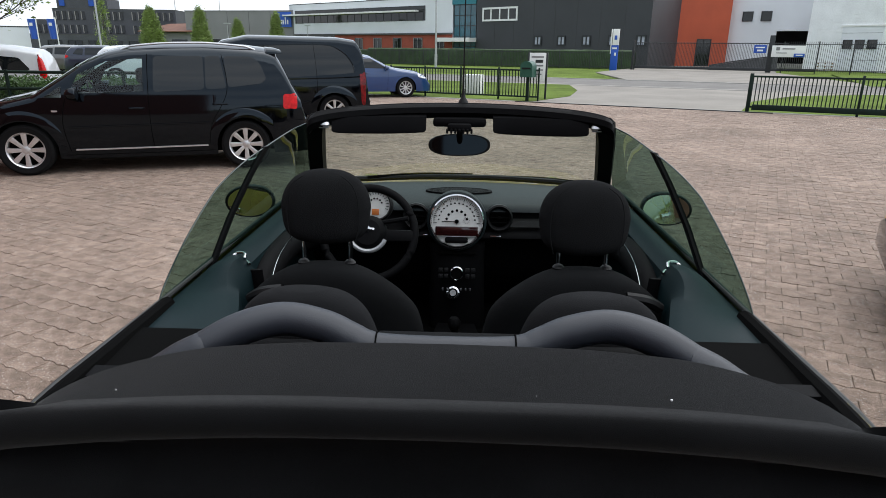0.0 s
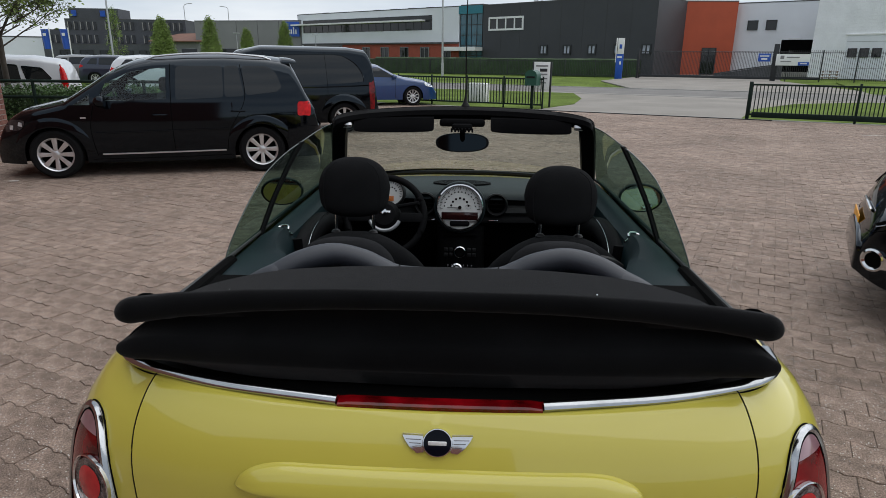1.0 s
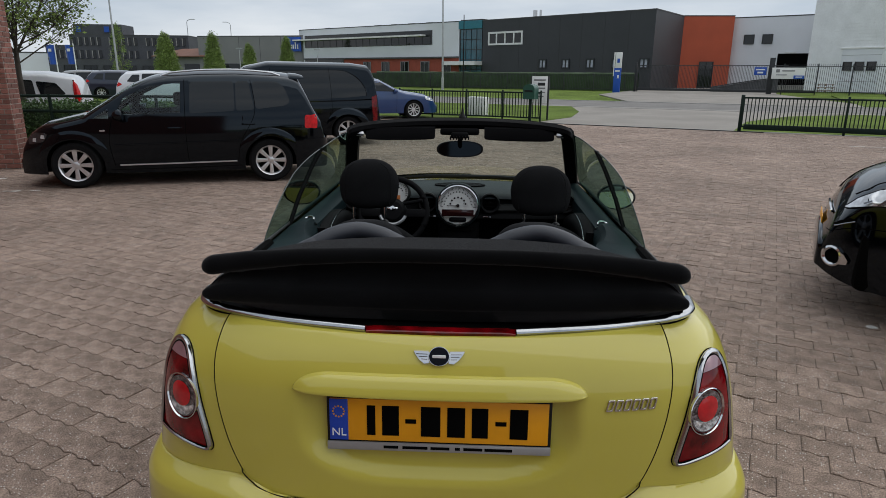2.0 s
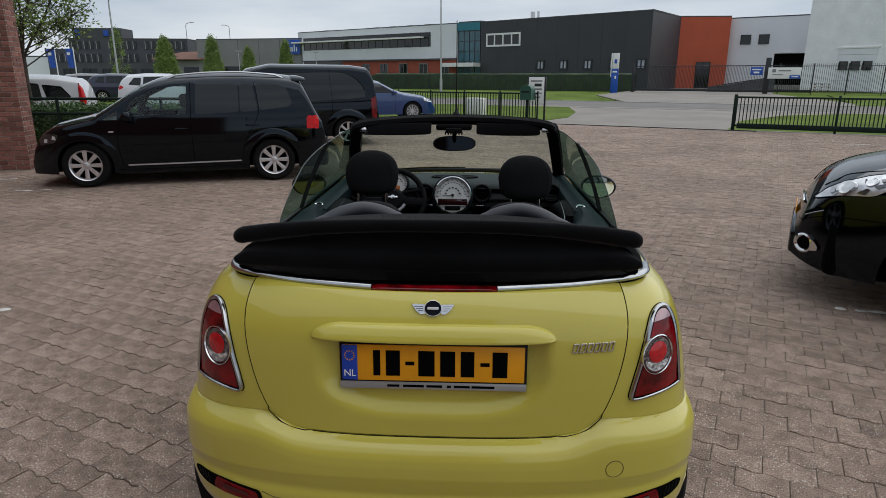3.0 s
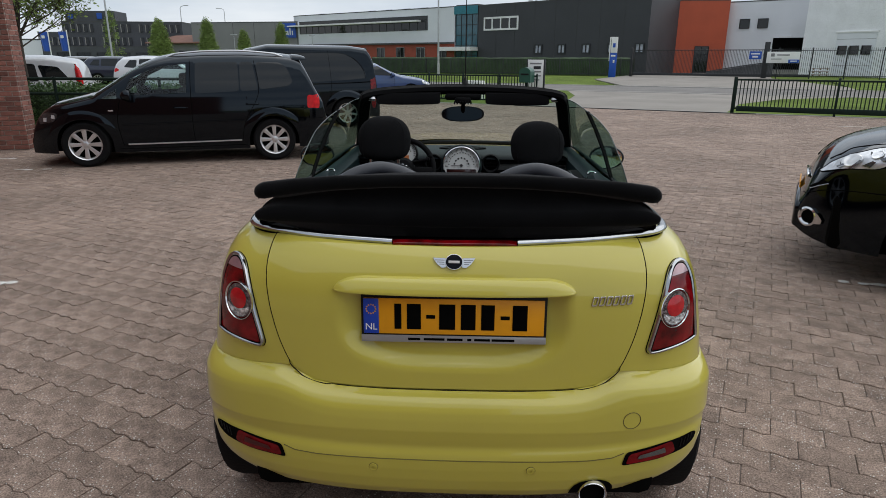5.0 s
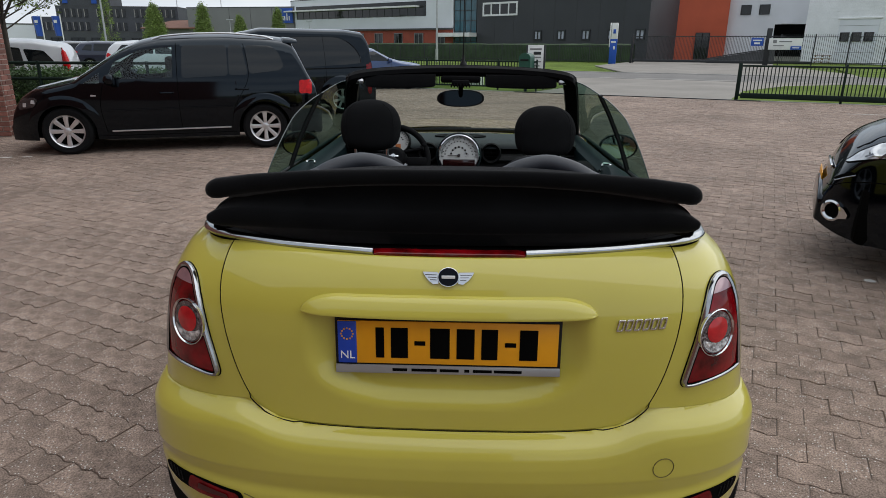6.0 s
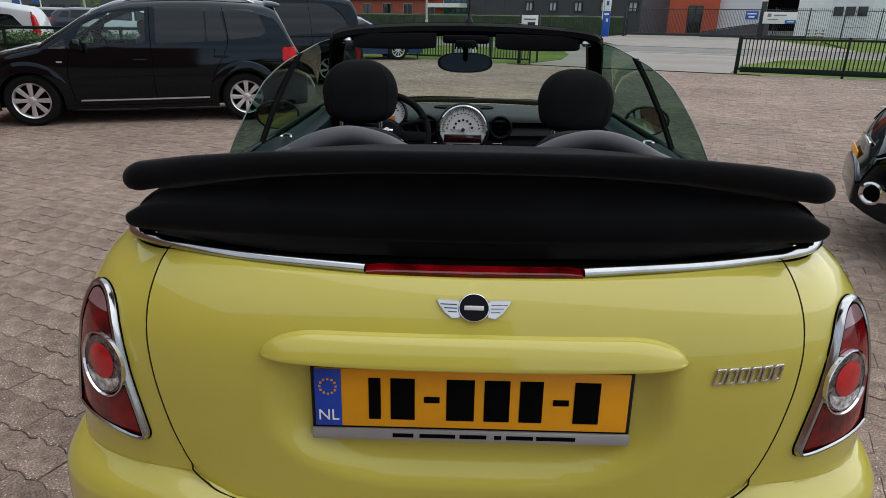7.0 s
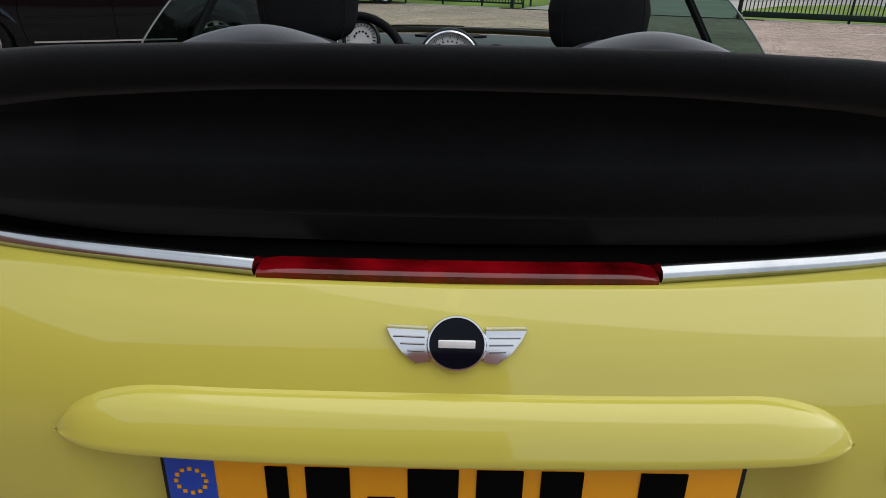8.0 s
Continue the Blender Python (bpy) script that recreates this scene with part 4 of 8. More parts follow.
ramp = thing("loading_ramp", "dark loading ramp rising to the dock behind the gate", "ramp", pose(27.0, 62.6, 0, 0, 0, -24))
bm = bm_new()
loft(bm, [[(x, -0.9, -0.05), (x, -0.9, z), (x, 0.9, z), (x, 0.9, -0.05)] for x, z in ((-3.2, 0.35), (-1.5, 0.65), (0.5, 1.0), (2.6, 1.3))])
part("ramp_body", bm, mat("dark_weathered_concrete", (0.07, 0.072, 0.075), 0.85, 0.0, 0.25, 1.5, bump=0.2, fine=0.2), ramp)
for sy in (-0.92, 0.92):
    bm = bm_new()
    tube(bm, [(-3.2, sy, 0.4), (-1.5, sy, 0.72), (0.5, sy, 1.06), (2.6, sy, 1.36)], 0.05, 6)
    part("ramp_edge", bm, FENCEDARK, ramp)

# mailbox and sign board by the left fence
MAILGREEN = mat("green_mailbox_paint", (0.012, 0.07, 0.045), 0.4, 0.0, 0.1, 5.0)
p = on_plan(-6.75, EDGE + 0.28)
mb = thing("mailbox", "dark green post-mounted mailbox with a rounded top", "mailbox", pose(p[0], p[1], 0, 0, 0, -24.6))
bm = bm_new()
sec = [(-0.2, 0.75), (0.2, 0.75)] + [(0.2 * math.cos(a), 1.08 + 0.16 * math.sin(a)) for a in [math.pi * i / 10 for i in range(11)]]
loft(bm, [[(x, y, z) for x, z in sec] for y in (-0.22, 0.22)])
part("box", bm, MAILGREEN, mb)
bm = bm_new()
box(bm, (0, -0.23, 1.02), (0.28, 0.02, 0.05), 0.004)
part("flap", bm, TRIMBLACK, mb)
bm = bm_new()
box(bm, (0, 0, 0.38), (0.09, 0.09, 0.76), 0.006)
part("post", bm, FENCEGREEN, mb)
p = on_plan(-6.85, EDGE + 1.5)
sb = thing("yard_sign", "white sign board with dark strokes on black posts", "sign", pose(p[0], p[1], 0, 0, 0, -20))
for nm, c, s, mt in (("board", (0, 0, 1.03), (0.56, 0.04, 0.92), SIGNWHITE), ("post", (-0.31, 0.03, 0.75), (0.06, 0.06, 1.5), FENCEDARK), ("post", (0.31, 0.03, 0.75), (0.06, 0.06, 1.5), FENCEDARK), ("strokes", (0, -0.025, 1.36), (0.42, 0.008, 0.05), GREYWALL), ("strokes", (0.06, -0.025, 1.22), (0.26, 0.008, 0.1), FENCEDARK), ("strokes", (0.05, -0.025, 1.08), (0.3, 0.008, 0.05), GREYWALL), ("strokes", (0.05, -0.025, 0.94), (0.3, 0.008, 0.04), GREYWALL), ("strokes", (0.05, -0.025, 0.8), (0.22, 0.008, 0.04), GREYWALL)):
    bm = bm_new()
    box(bm, c, s, 0.004)
    part(nm, bm, mt, sb)
p = on_plan(-9.6, EDGE + 2.4)
bm = bm_new()
box(bm, (0, 0, 0.45), (0.75, 0.35, 0.7), 0.03)
solo("utility_box", bm, SIGNWHITE, "pale grey utility box on the verge", "box", m=pose(p[0], p[1], -0.1, 0, 0, -24.6))


# ---- parked cars ----
LAMPRED = mat("red_tail_lamp", (0.5, 0.006, 0.008), 0.15, 0.0, 0.3, 22.0, spec=0.25)
GREYLENS = mat("grey_lamp_lens", (0.06, 0.065, 0.07), 0.1, 0.6, 0.4, 14.0, coat=0.5)
CLEARGLASS = glass_mat("pale_green_car_glass", (0.78, 0.9, 0.88), 0.0, 1.0)
SEATGREY = mat("grey_car_seat_cloth", (0.03, 0.03, 0.032), 0.9, 0.0, 0.15, 8.0)


def at_wheel(rz, contact, lx, ly):
    """The pose of a car that is turned by rz and has the tyre at local (lx, ly) standing on a given place."""
    r = Matrix.Rotation(radians(rz), 4, "Z")
    o = Vector((*contact, 0)) - r @ Vector((lx, ly, 0))
    return Matrix.Translation(o) @ r


def arch_flare(s, parent, a, r0, r1, out, z=0.32, wide=(0.04, 0.93)):
    """Swollen lips over a wheel on both flanks."""
    for sg in (-1, 1):
        rings = []
        for i in range(25):
            t = math.pi * (wide[0] + (wide[1] - wide[0]) * i / 24)
            e = min(1.0, 4 * min(i, 24 - i) / 24)
            ring = []
            for k in range(8):
                r = r0 + (r1 - r0) * k / 7
                y, zz = a + r * math.cos(t), z + r * math.sin(t)
                d = out * e * (1 - (k / 7) ** 2.2) - 0.004 * (k == 7)
                ring.append((sg * (s.side(y, max(zz, 0.3)) + d), y, zz))
            y, zz = a + r0 * math.cos(t), z + r0 * math.sin(t)
            ring.insert(0, (sg * (s.side(y, max(zz, 0.3)) - 0.05), y, zz))
            rings.append(ring)
        part("wheel_arch", loft(bm_new(), rings, False, False), BLACKPAINT, parent)


# black seven-seat people carrier, facing the brick pier
mpv = Shell(4.225, 0.90, [(0, 0.66), (0.05, 0.98), (0.14, 1.1), (0.25, 1.35), (0.36, 1.56), (0.5, 1.6), (0.75, 1.63), (1.26, 1.655), (1.77, 1.645), (2.23, 1.615), (2.46, 1.565), (2.61, 1.505), (2.77, 1.425), (3.0, 1.27), (3.33, 1.06), (3.5, 1.015), (3.87, 0.93), (4.03, 0.835), (4.13, 0.725), (4.2, 0.6), (4.225, 0.45)], 0.2, 1.0, 0.36, (0.83, 3.49), 0.375, 0.14, 0.7, 0.35, 0.3, 0.14, 0.04)
FRONTGLASS = [(2.05, 1.04), (2.8, 1.02), (2.87, 1.1), (2.79, 1.25), (2.46, 1.405), (2.03, 1.46)]
QUARTERGLASS = [(3.0, 0.97), (3.2, 0.97), (2.99, 1.11)]
MPVOPEN = [FRONTGLASS, QUARTERGLASS]
MPV = at_wheel(107.8, (-2.865, 8.37), -0.86 * 0.976, 0.83 * 0.976) @ Matrix.Scale(0.976, 4)
c = car("people_carrier", "black people carrier with silver alloy wheels and roof rails", mpv, BLACKPAINT, MPV,
        [[(1.0, 1.08), (0.57, 1.13), (0.5, 1.19), (0.57, 1.39), (0.67, 1.475), (1.035, 1.48)], [(1.02, 1.07), (1.285, 1.06), (1.27, 1.48), (1.085, 1.485)], [(1.3, 1.058), (1.93, 1.03), (1.9, 1.472), (1.295, 1.48)], FRONTGLASS, QUARTERGLASS],
        0.325, 0.21, [[(1.3, 0.34), (1.24, 0.62), (1.02, 1.04), (1.06, 1.5)], [(1.99, 0.3), (2.0, 0.7), (1.975, 1.5)], [(2.98, 0.3), (3.02, 0.65), (2.96, 0.96)], [(1.25, 0.26), (2.1, 0.25), (3.05, 0.25)]],
        [(1.12, 0.87), (2.15, 0.83)], [([(-0.7, 2.68), (0.7, 2.68), (0.76, 3.3), (-0.76, 3.3)], "windscreen"), ([(-0.6, 0.155), (0.6, 0.155), (0.56, 0.335), (-0.56, 0.335)], "rear_window")],
        [([0.12, 0.2, 0.285, 0.3, 0.295, 0.2, 0.12], [0.985, 0.99, 0.985, 0.9, 0.805, 0.8, 0.805], LAMPRED, "tail_lamp"), ([3.8, 3.95, 4.04, 4.06, 3.97, 3.85], [0.77, 0.785, 0.73, 0.63, 0.64, 0.67], GREYLENS, "head_lamp")],
        (2.84, 1.0), 8, 0.053, (0.62, 2.3), openings=MPVOPEN, screen_open=True, clear=CLEARGLASS)
for sg in (-1, 1):
    for nm, lm, poly in (("lamp_reflector", CLEARLENS, [(3.83, 0.7), (3.83, 0.75), (3.87, 0.76), (3.885, 0.71)]), ("lamp_reflector", CLEARLENS, [(3.955, 0.66), (3.945, 0.715), (3.99, 0.715), (4.0, 0.66)]), ("side_marker", ALLOY, [(3.06, 0.795), (3.06, 0.815), (3.13, 0.815), (3.13, 0.795)])):
        part(nm, mpv.side_patch(bm_new(), round_poly(poly, 0.008), sg, 0.014 if lm is CLEARLENS else 0.004, 0.03), lm, c)
# lip of the tailgate over the rear window
bm = bm_new()
loft(bm, [[(0.64 * math.sin(math.pi / 2 * u), 0.5 - 0.03 * abs(u) + dy, 1.585 - 0.06 * abs(u) ** 3 + dz * (1 - 0.8 * abs(u) ** 6)) for dy, dz in ((0, 0.022), (-0.12, 0.012), (-0.2, -0.012), (-0.2, -0.032), (-0.1, -0.05), (0, -0.06))] for u in [-1 + 2 * i / 16 for i in range(17)]])
part("tail_spoiler", bm, BLACKPAINT, c)
# rear bumper, standing proud below the lamps
bm = bm_new()
loft(bm, [[(sg_ * (mpv.side(y, z) + 0.016) * k, y - d, z) for sg_, k, y, d in ((-1, 1, 0.45, 0), (-1, 1, 0.25, 0), (-1, 1, 0.1, 0.02), (-1, 0.93, 0.03, 0.05), (-1, 0.6, 0.02, 0.075), (1, 0.6, 0.02, 0.075), (1, 0.93, 0.03, 0.05), (1, 1, 0.1, 0.02), (1, 1, 0.25, 0), (1, 1, 0.45, 0))] for z in (0.24, 0.3, 0.45, 0.58, 0.625, 0.64)], False, False)
part("rear_bumper", bm, BLACKPAINT, c)
for sx in (-0.38, 0.38):
    bm = bm_new()
    for (cy, cz), (sy_, sz) in (((2.12, 0.8), (0.16, 0.62)), ((2.12, 1.22), (0.11, 0.2))):
        box(bm, (sx, cy, cz), (0.46 if sz > 0.3 else 0.26, sy_, sz), 0.05, seg=3)
    box(bm, (sx, 2.4, 0.5), (0.5, 0.55, 0.16), 0.05, seg=3)
    part("front_seat", bm, SEATGREY, c)
bm = bm_new()
box(bm, (0, 3.1, 0.86), (1.4, 0.6, 0.16), 0.05, seg=3)
part("dashboard", bm, TRIMBLACK, c)
bm = bm_new()
tube(bm, [(-0.38 + 0.18 * math.cos(2 * math.pi * i / 28), 2.72 + 0.06 * math.sin(2 * math.pi * i / 28), 0.98 + 0.17 * math.sin(2 * math.pi * i / 28)) for i in range(28)], 0.014, 8, closed=True)
tube(bm, [(-0.38, 2.72, 0.98), (-0.38, 2.95, 0.9)], 0.03, 8)
part("steering_wheel", bm, TRIMBLACK, c)
bm = bm_new()
box(bm, (0, 1.95, 0.62), (1.55, 0.05, 0.75), 0.01)
box(bm, (0, 2.6, 0.32), (1.5, 1.4, 0.1), 0.01)
part("cabin_floor", bm, GAP, c)
for sg in (-1, 1):
    part("rub_strip", mpv.line(bm_new(), [(1.27, 0.635), (2.0, 0.62), (2.96, 0.6)], sg, 0.012, 0.004), BLACKPAINT, c)
    part("sill_strip", mpv.line(bm_new(), [(1.32, 0.33), (2.2, 0.32), (2.92, 0.315)], sg, 0.012, 0.006), ALLOY, c)
for a in mpv.axles:
    arch_flare(mpv, c, a, 0.37, 0.5, 0.022)

# black panel van behind it
van = Shell(4.4, 0.9, [(0, 0.55), (0.03, 0.9), (0.1, 1.5), (0.22, 1.74), (0.6, 1.79), (2.4, 1.81), (2.9, 1.7), (3.4, 1.25), (3.6, 1.1), (4.1, 0.98), (4.33, 0.8), (4.4, 0.5)], 0.22, 1.05, 0.2, (0.74, 3.44), 0.37, 0.1, 0.6, 0.25, 0.25, 0.08)
c = car("panel_van", "black panel van with windowless rear sides", van, BLACKPAINT, at_wheel(107.8, (-2.62, 13.3), -0.86, 0.74),
        [[(2.4, 1.08), (3.25, 1.08), (3.0, 1.4), (2.7, 1.6), (2.4, 1.62)]], 0.32, 0.2, [[(2.34, 0.3), (2.34, 1.0), (2.36, 1.66)], [(1.1, 0.4), (1.08, 1.0), (1.12, 1.66)]], [(2.5, 0.95)],
        [([(-0.6, 2.75), (0.6, 2.75), (0.66, 3.4), (-0.66, 3.4)], "windscreen")], [([0.08, 0.15, 0.2, 0.19, 0.17, 0.09], [1.06, 1.06, 1.03, 0.75, 0.47, 0.47], REDLENS, "tail_lamp")], (3.2, 1.1), 7, 0.05, None)
for sg in (-1, 1):
    panel = smooth_poly([(0.31, 1.08), (0.33, 1.22), (0.45, 1.41), (0.64, 1.55), (0.86, 1.62), (1.4, 1.625), (2.2, 1.6)], 4, False) + [(2.22, 1.02), (1.5, 1.0), (0.6, 1.05)]
    part("side_panel", van.side_patch(bm_new(), panel, sg, 0.003), DARKGLASS, c, "smooth black panel in the van's side")
    part("panel_rim", van.line(bm_new(), panel[:-3], sg, 0.009, 0.004), BLACKPAINT, c)
    part("waist_moulding", van.line(bm_new(), [(0.2, 1.0), (0.8, 0.975), (1.5, 0.96), (2.3, 0.95)], sg, 0.014, 0.004), BLACKPAINT, c)
    part("sill_moulding", van.line(bm_new(), [(1.22, 0.53), (1.5, 0.47), (2.2, 0.45), (3.0, 0.45)], sg, 0.02, 0.004), BLACKPAINT, c)
arch_flare(van, c, 0.74, 0.37, 0.52, 0.04, 0.31)

# blue saloon further back, nose towards the fence
blue = Shell(4.45, 0.9, [(0, 0.6), (0.05, 0.92), (0.5, 1.02), (0.9, 1.25), (1.4, 1.4), (2.0, 1.42), (2.4, 1.36), (3.0, 1.05), (3.3, 0.96), (4.0, 0.86), (4.3, 0.72), (4.45, 0.5)], 0.2, 0.92, 0.42, (0.95, 3.57), 0.36, 0.13, 0.6, 0.4, 0.28, 0.2)
car("blue_saloon", "dark blue saloon car with multi-spoke alloy wheels", blue, BLUEPAINT, at_wheel(-72.2, (-1.85, 21.75), 0.86, 3.57),
    [[(0.95, 1.0), (1.9, 0.96), (1.9, 1.32), (1.4, 1.32)], [(1.98, 0.96), (2.95, 0.94), (2.4, 1.26), (1.98, 1.32)]], 0.32, 0.21, [[(1.94, 0.25), (1.94, 1.35)], [(2.95, 0.25), (2.97, 0.94)]], [(1.2, 0.82), (2.2, 0.8)],
    [([(-0.58, 2.45), (0.58, 2.45), (0.66, 3.05), (-0.66, 3.05)], "windscreen")], [([4.0, 4.22, 4.3, 4.2, 4.0], [0.78, 0.72, 0.66, 0.62, 0.68], CLEARLENS, "head_lamp")], (2.9, 0.95), 10, 0.03)

# white hatchback and others in the far row
hatch = Shell(3.6, 0.83, [(0, 0.6), (0.04, 0.9), (0.08, 1.24), (0.2, 1.47), (0.8, 1.56), (1.6, 1.57), (2.1, 1.46), (2.7, 1.07), (3.2, 0.9), (3.5, 0.7), (3.6, 0.5)], 0.2, 0.95, 0.36, (0.65, 3.0), 0.34, 0.14, 0.5, 0.35, 0.28, 0.2)
c = car("white_hatchback", "small white hatchback with tall red tail lamps", hatch, WHITEPAINT, at_wheel(113.5, (-9.06, 13.78), -0.78, 0.22),
    [[(0.4, 1.05), (0.9, 0.98), (1.0, 1.34), (0.6, 1.3)], [(1.0, 0.98), (1.62, 0.96), (1.62, 1.4), (1.06, 1.36)], [(1.7, 0.96), (2.5, 0.95), (2.1, 1.26), (1.7, 1.4)]], 0.29, 0.18, [[(1.66, 0.3), (1.66, 1.4)]], [(1.2, 0.85)],
    [([(-0.5, 2.1), (0.5, 2.1), (0.6, 2.65), (-0.6, 2.65)], "windscreen")], (), (2.5, 0.98))
for sg in (-1, 1):
    bm = bm_new()
    tube(bm, [(sg * (hatch.side(y, z) + 0.012), y, z) for y, z in ((0.17, 0.86), (0.17, 0.92), (0.18, 1.02), (0.19, 1.14), (0.21, 1.26), (0.24, 1.36))], [0.03, 0.07, 0.075, 0.065, 0.05, 0.02], 10)
    part("tail_lamp", bm, LAMPRED, c, "tall narrow red tail lamp")
suv = Shell(4.4, 0.9, [(0, 0.65), (0.04, 1.0), (0.2, 1.35), (0.45, 1.56), (1.2, 1.62), (2.2, 1.6), (2.7, 1.42), (3.2, 1.1), (3.9, 1.0), (4.3, 0.8), (4.4, 0.55)], 0.24, 1.02, 0.36, (0.85, 3.5), 0.39, 0.14, 0.6, 0.35, 0.28, 0.16)
SUVWIN = [[(0.5, 1.12), (1.0, 1.08), (1.05, 1.42), (0.75, 1.42)], [(1.1, 1.08), (2.0, 1.05), (2.0, 1.48), (1.15, 1.46)], [(2.08, 1.05), (3.0, 1.03), (2.55, 1.36), (2.08, 1.47)]]
SUVLAMP = [([0.04, 0.2, 0.3, 0.2, 0.05], [1.08, 1.08, 1.0, 0.94, 0.9], LAMPRED, "tail_lamp")]
SUVSCR = [([(-0.6, 2.75), (0.6, 2.75), (0.66, 3.15), (-0.66, 3.15)], "windscreen"), ([(-0.55, 0.18), (0.55, 0.18), (0.5, 0.42), (-0.5, 0.42)], "rear_window")]
car("navy_suv", "dark navy crossover parked in the far row", suv, NAVYPAINT, at_wheel(-72.2, (-21.07, 35.6), 0.88, 0.85), SUVWIN, 0.34, 0.22, (), (), SUVSCR, SUVLAMP, (3.0, 1.08))
car("grey_suv", "bronze-grey crossover parked in the far row", suv, GREYPAINT, at_wheel(-72.2, (-23.9, 37.4), 0.88, 0.85), SUVWIN, 0.34, 0.22, (), (), SUVSCR, SUVLAMP, (3.0, 1.08))
car("grey_estate", "dark grey car at the end of the far row", suv, GREYPAINT, at_wheel(-72.2, (-25.6, 40.2), 0.88, 0.85), SUVWIN, 0.34, 0.22, (), (), SUVSCR, SUVLAMP, (3.0, 1.08))
car("white_suv", "white crossover facing away in the far row", suv, WHITEPAINT, at_wheel(-72.2, (-15.4, 27.1), 0.82, 0.1), SUVWIN, 0.34, 0.22, (), (), SUVSCR, SUVLAMP, (3.0, 1.08))

# black hatchback whose nose stands beside the yellow car
near = Shell(3.95, 0.86, [(0, 0.6), (0.04, 0.9), (0.3, 1.4), (0.9, 1.5), (1.8, 1.5), (2.3, 1.35), (2.75, 1.13), (3.1, 1.07), (3.4, 1.02), (3.6, 0.965), (3.74, 0.9), (3.83, 0.81), (3.89, 0.7), (3.94, 0.55), (3.955, 0.45)], 0.235, 0.95, 0.36, (0.75, 3.08), 0.36, 0.13, 0.85, 0.35, 0.46, 0.2, 0.07, 0.075)
NEAR = pose(6.2, 1.99, 0, 0, 0, 62.5)
c = car("black_hatchback", "glossy black hatchback with large clear headlamps", near, BLACKPAINT, NEAR,
        [[(0.5, 1.02), (1.5, 0.98), (1.5, 1.4), (0.8, 1.4)], [(1.58, 0.98), (2.7, 0.96), (2.2, 1.28), (1.58, 1.4)]], 0.3, 0.2, [[(1.54, 0.3), (1.54, 1.4)], [(2.7, 0.3), (2.72, 0.96)]], [(1.75, 0.85)],
        [([(-0.55, 2.3), (0.55, 2.3), (0.62, 2.85), (-0.62, 2.85)], "windscreen")], (), (2.6, 1.0))
REFLECTOR = mat("bright_lamp_reflector", (0.6, 0.62, 0.65), 0.25, 0.5, 0.3, 18.0, coat=0.6)
TRIMCHROME_DULL = mat("dull_grille_chrome", (0.3, 0.31, 0.32), 0.2, 1.0, 0.1, 20.0)
on_near = lambda y, z, sg, d: Vector((sg * (near.side(y, z) + d), y + d * 0.6, z))
for sg in (-1, 1):
    outline = smooth_poly([(3.85, 0.735), (3.82, 0.775), (3.775, 0.822), (3.7, 0.872), (3.62, 0.907), (3.54, 0.936), (3.4, 0.968), (3.24, 0.985), (3.2, 0.97), (3.3, 0.92), (3.44, 0.872), (3.53, 0.818), (3.62, 0.803), (3.71, 0.79), (3.79, 0.764)], 4)
    bm = bm_new()
    patch(bm, outline, 0.04, lambda y, z: on_near(y, z, sg, 0.006))
    hl = part("head_lamp", bm, REFLECTOR, c, "large clear swept-back headlamp")
    bm = bm_new()
    tube(bm, [on_near(y, z, sg, 0.005) for y, z in outline], 0.004, 5, closed=True)
    part("lamp_seal", bm, GAP, hl)
    for (cy, cz), ry, rz_, slant, nm in (((3.677, 0.85), 0.056, 0.033, -0.4, "main_reflector"), ((3.545, 0.905), 0.034, 0.02, -0.4, "side_reflector"), ((3.4, 0.935), 0.03, 0.016, -0.3, "turn_reflector")):
        bm = bm_new()
        loft(bm, [[on_near(cy + k * ry * math.cos(2 * math.pi * i / 24), cz + slant * k * ry * math.cos(2 * math.pi * i / 24) + k * rz_ * math.sin(2 * math.pi * i / 24), sg, d) for i in range(24)] for k, d in ((1.0, 0.007), (1.0, 0.015), (0.9, 0.016), (0.72, 0.009), (0.3, 0.008))], True, True)
        part(nm, bm, CLEARLENS if nm == "main_reflector" else REFLECTOR, hl)
    for pts in ([(3.69, 0.8), (3.635, 0.864), (3.625, 0.86), (3.676, 0.799)], [(3.622, 0.826), (3.567, 0.866), (3.548, 0.86), (3.574, 0.82)], [(3.533, 0.884), (3.47, 0.91), (3.47, 0.893), (3.519, 0.872)], [(3.76, 0.8), (3.72, 0.826), (3.715, 0.82), (3.75, 0.795)], [(3.5, 0.925), (3.42, 0.945), (3.42, 0.938), (3.49, 0.915)]):
        bm = bm_new()
        patch(bm, pts, 0.05, lambda y, z: on_near(y, z, sg, 0.018))
        part("lamp_divider", bm, SHINYDARK, hl)
    bm = bm_new()
    near.line(bm, [(3.25, 0.995), (3.5, 0.96), (3.66, 0.915), (3.75, 0.86), (3.8, 0.82)], sg, 0.003, 0.002)
    near.line(bm, [(3.93, 0.56), (3.813, 0.62), (3.63, 0.65), (3.3, 0.66)], sg, 0.003, 0.001)
    part("shut_line", bm, GAP, c)
    bm = bm_new()
    patch(bm, [(3.9, 0.62), (3.87, 0.655), (3.82, 0.688), (3.79, 0.678), (3.806, 0.665), (3.88, 0.615)], 0.05, lambda y, z: on_near(y, z, sg, 0.004))
    part("upper_grille", bm, GAP, c)
    bm = bm_new()
    near.line(bm, [(3.895, 0.612), (3.85, 0.642), (3.79, 0.672)], sg, 0.004, 0.006)
    part("grille_bar", bm, TRIMCHROME_DULL, c)
fy, fz, sg = 3.878, 0.41, -1
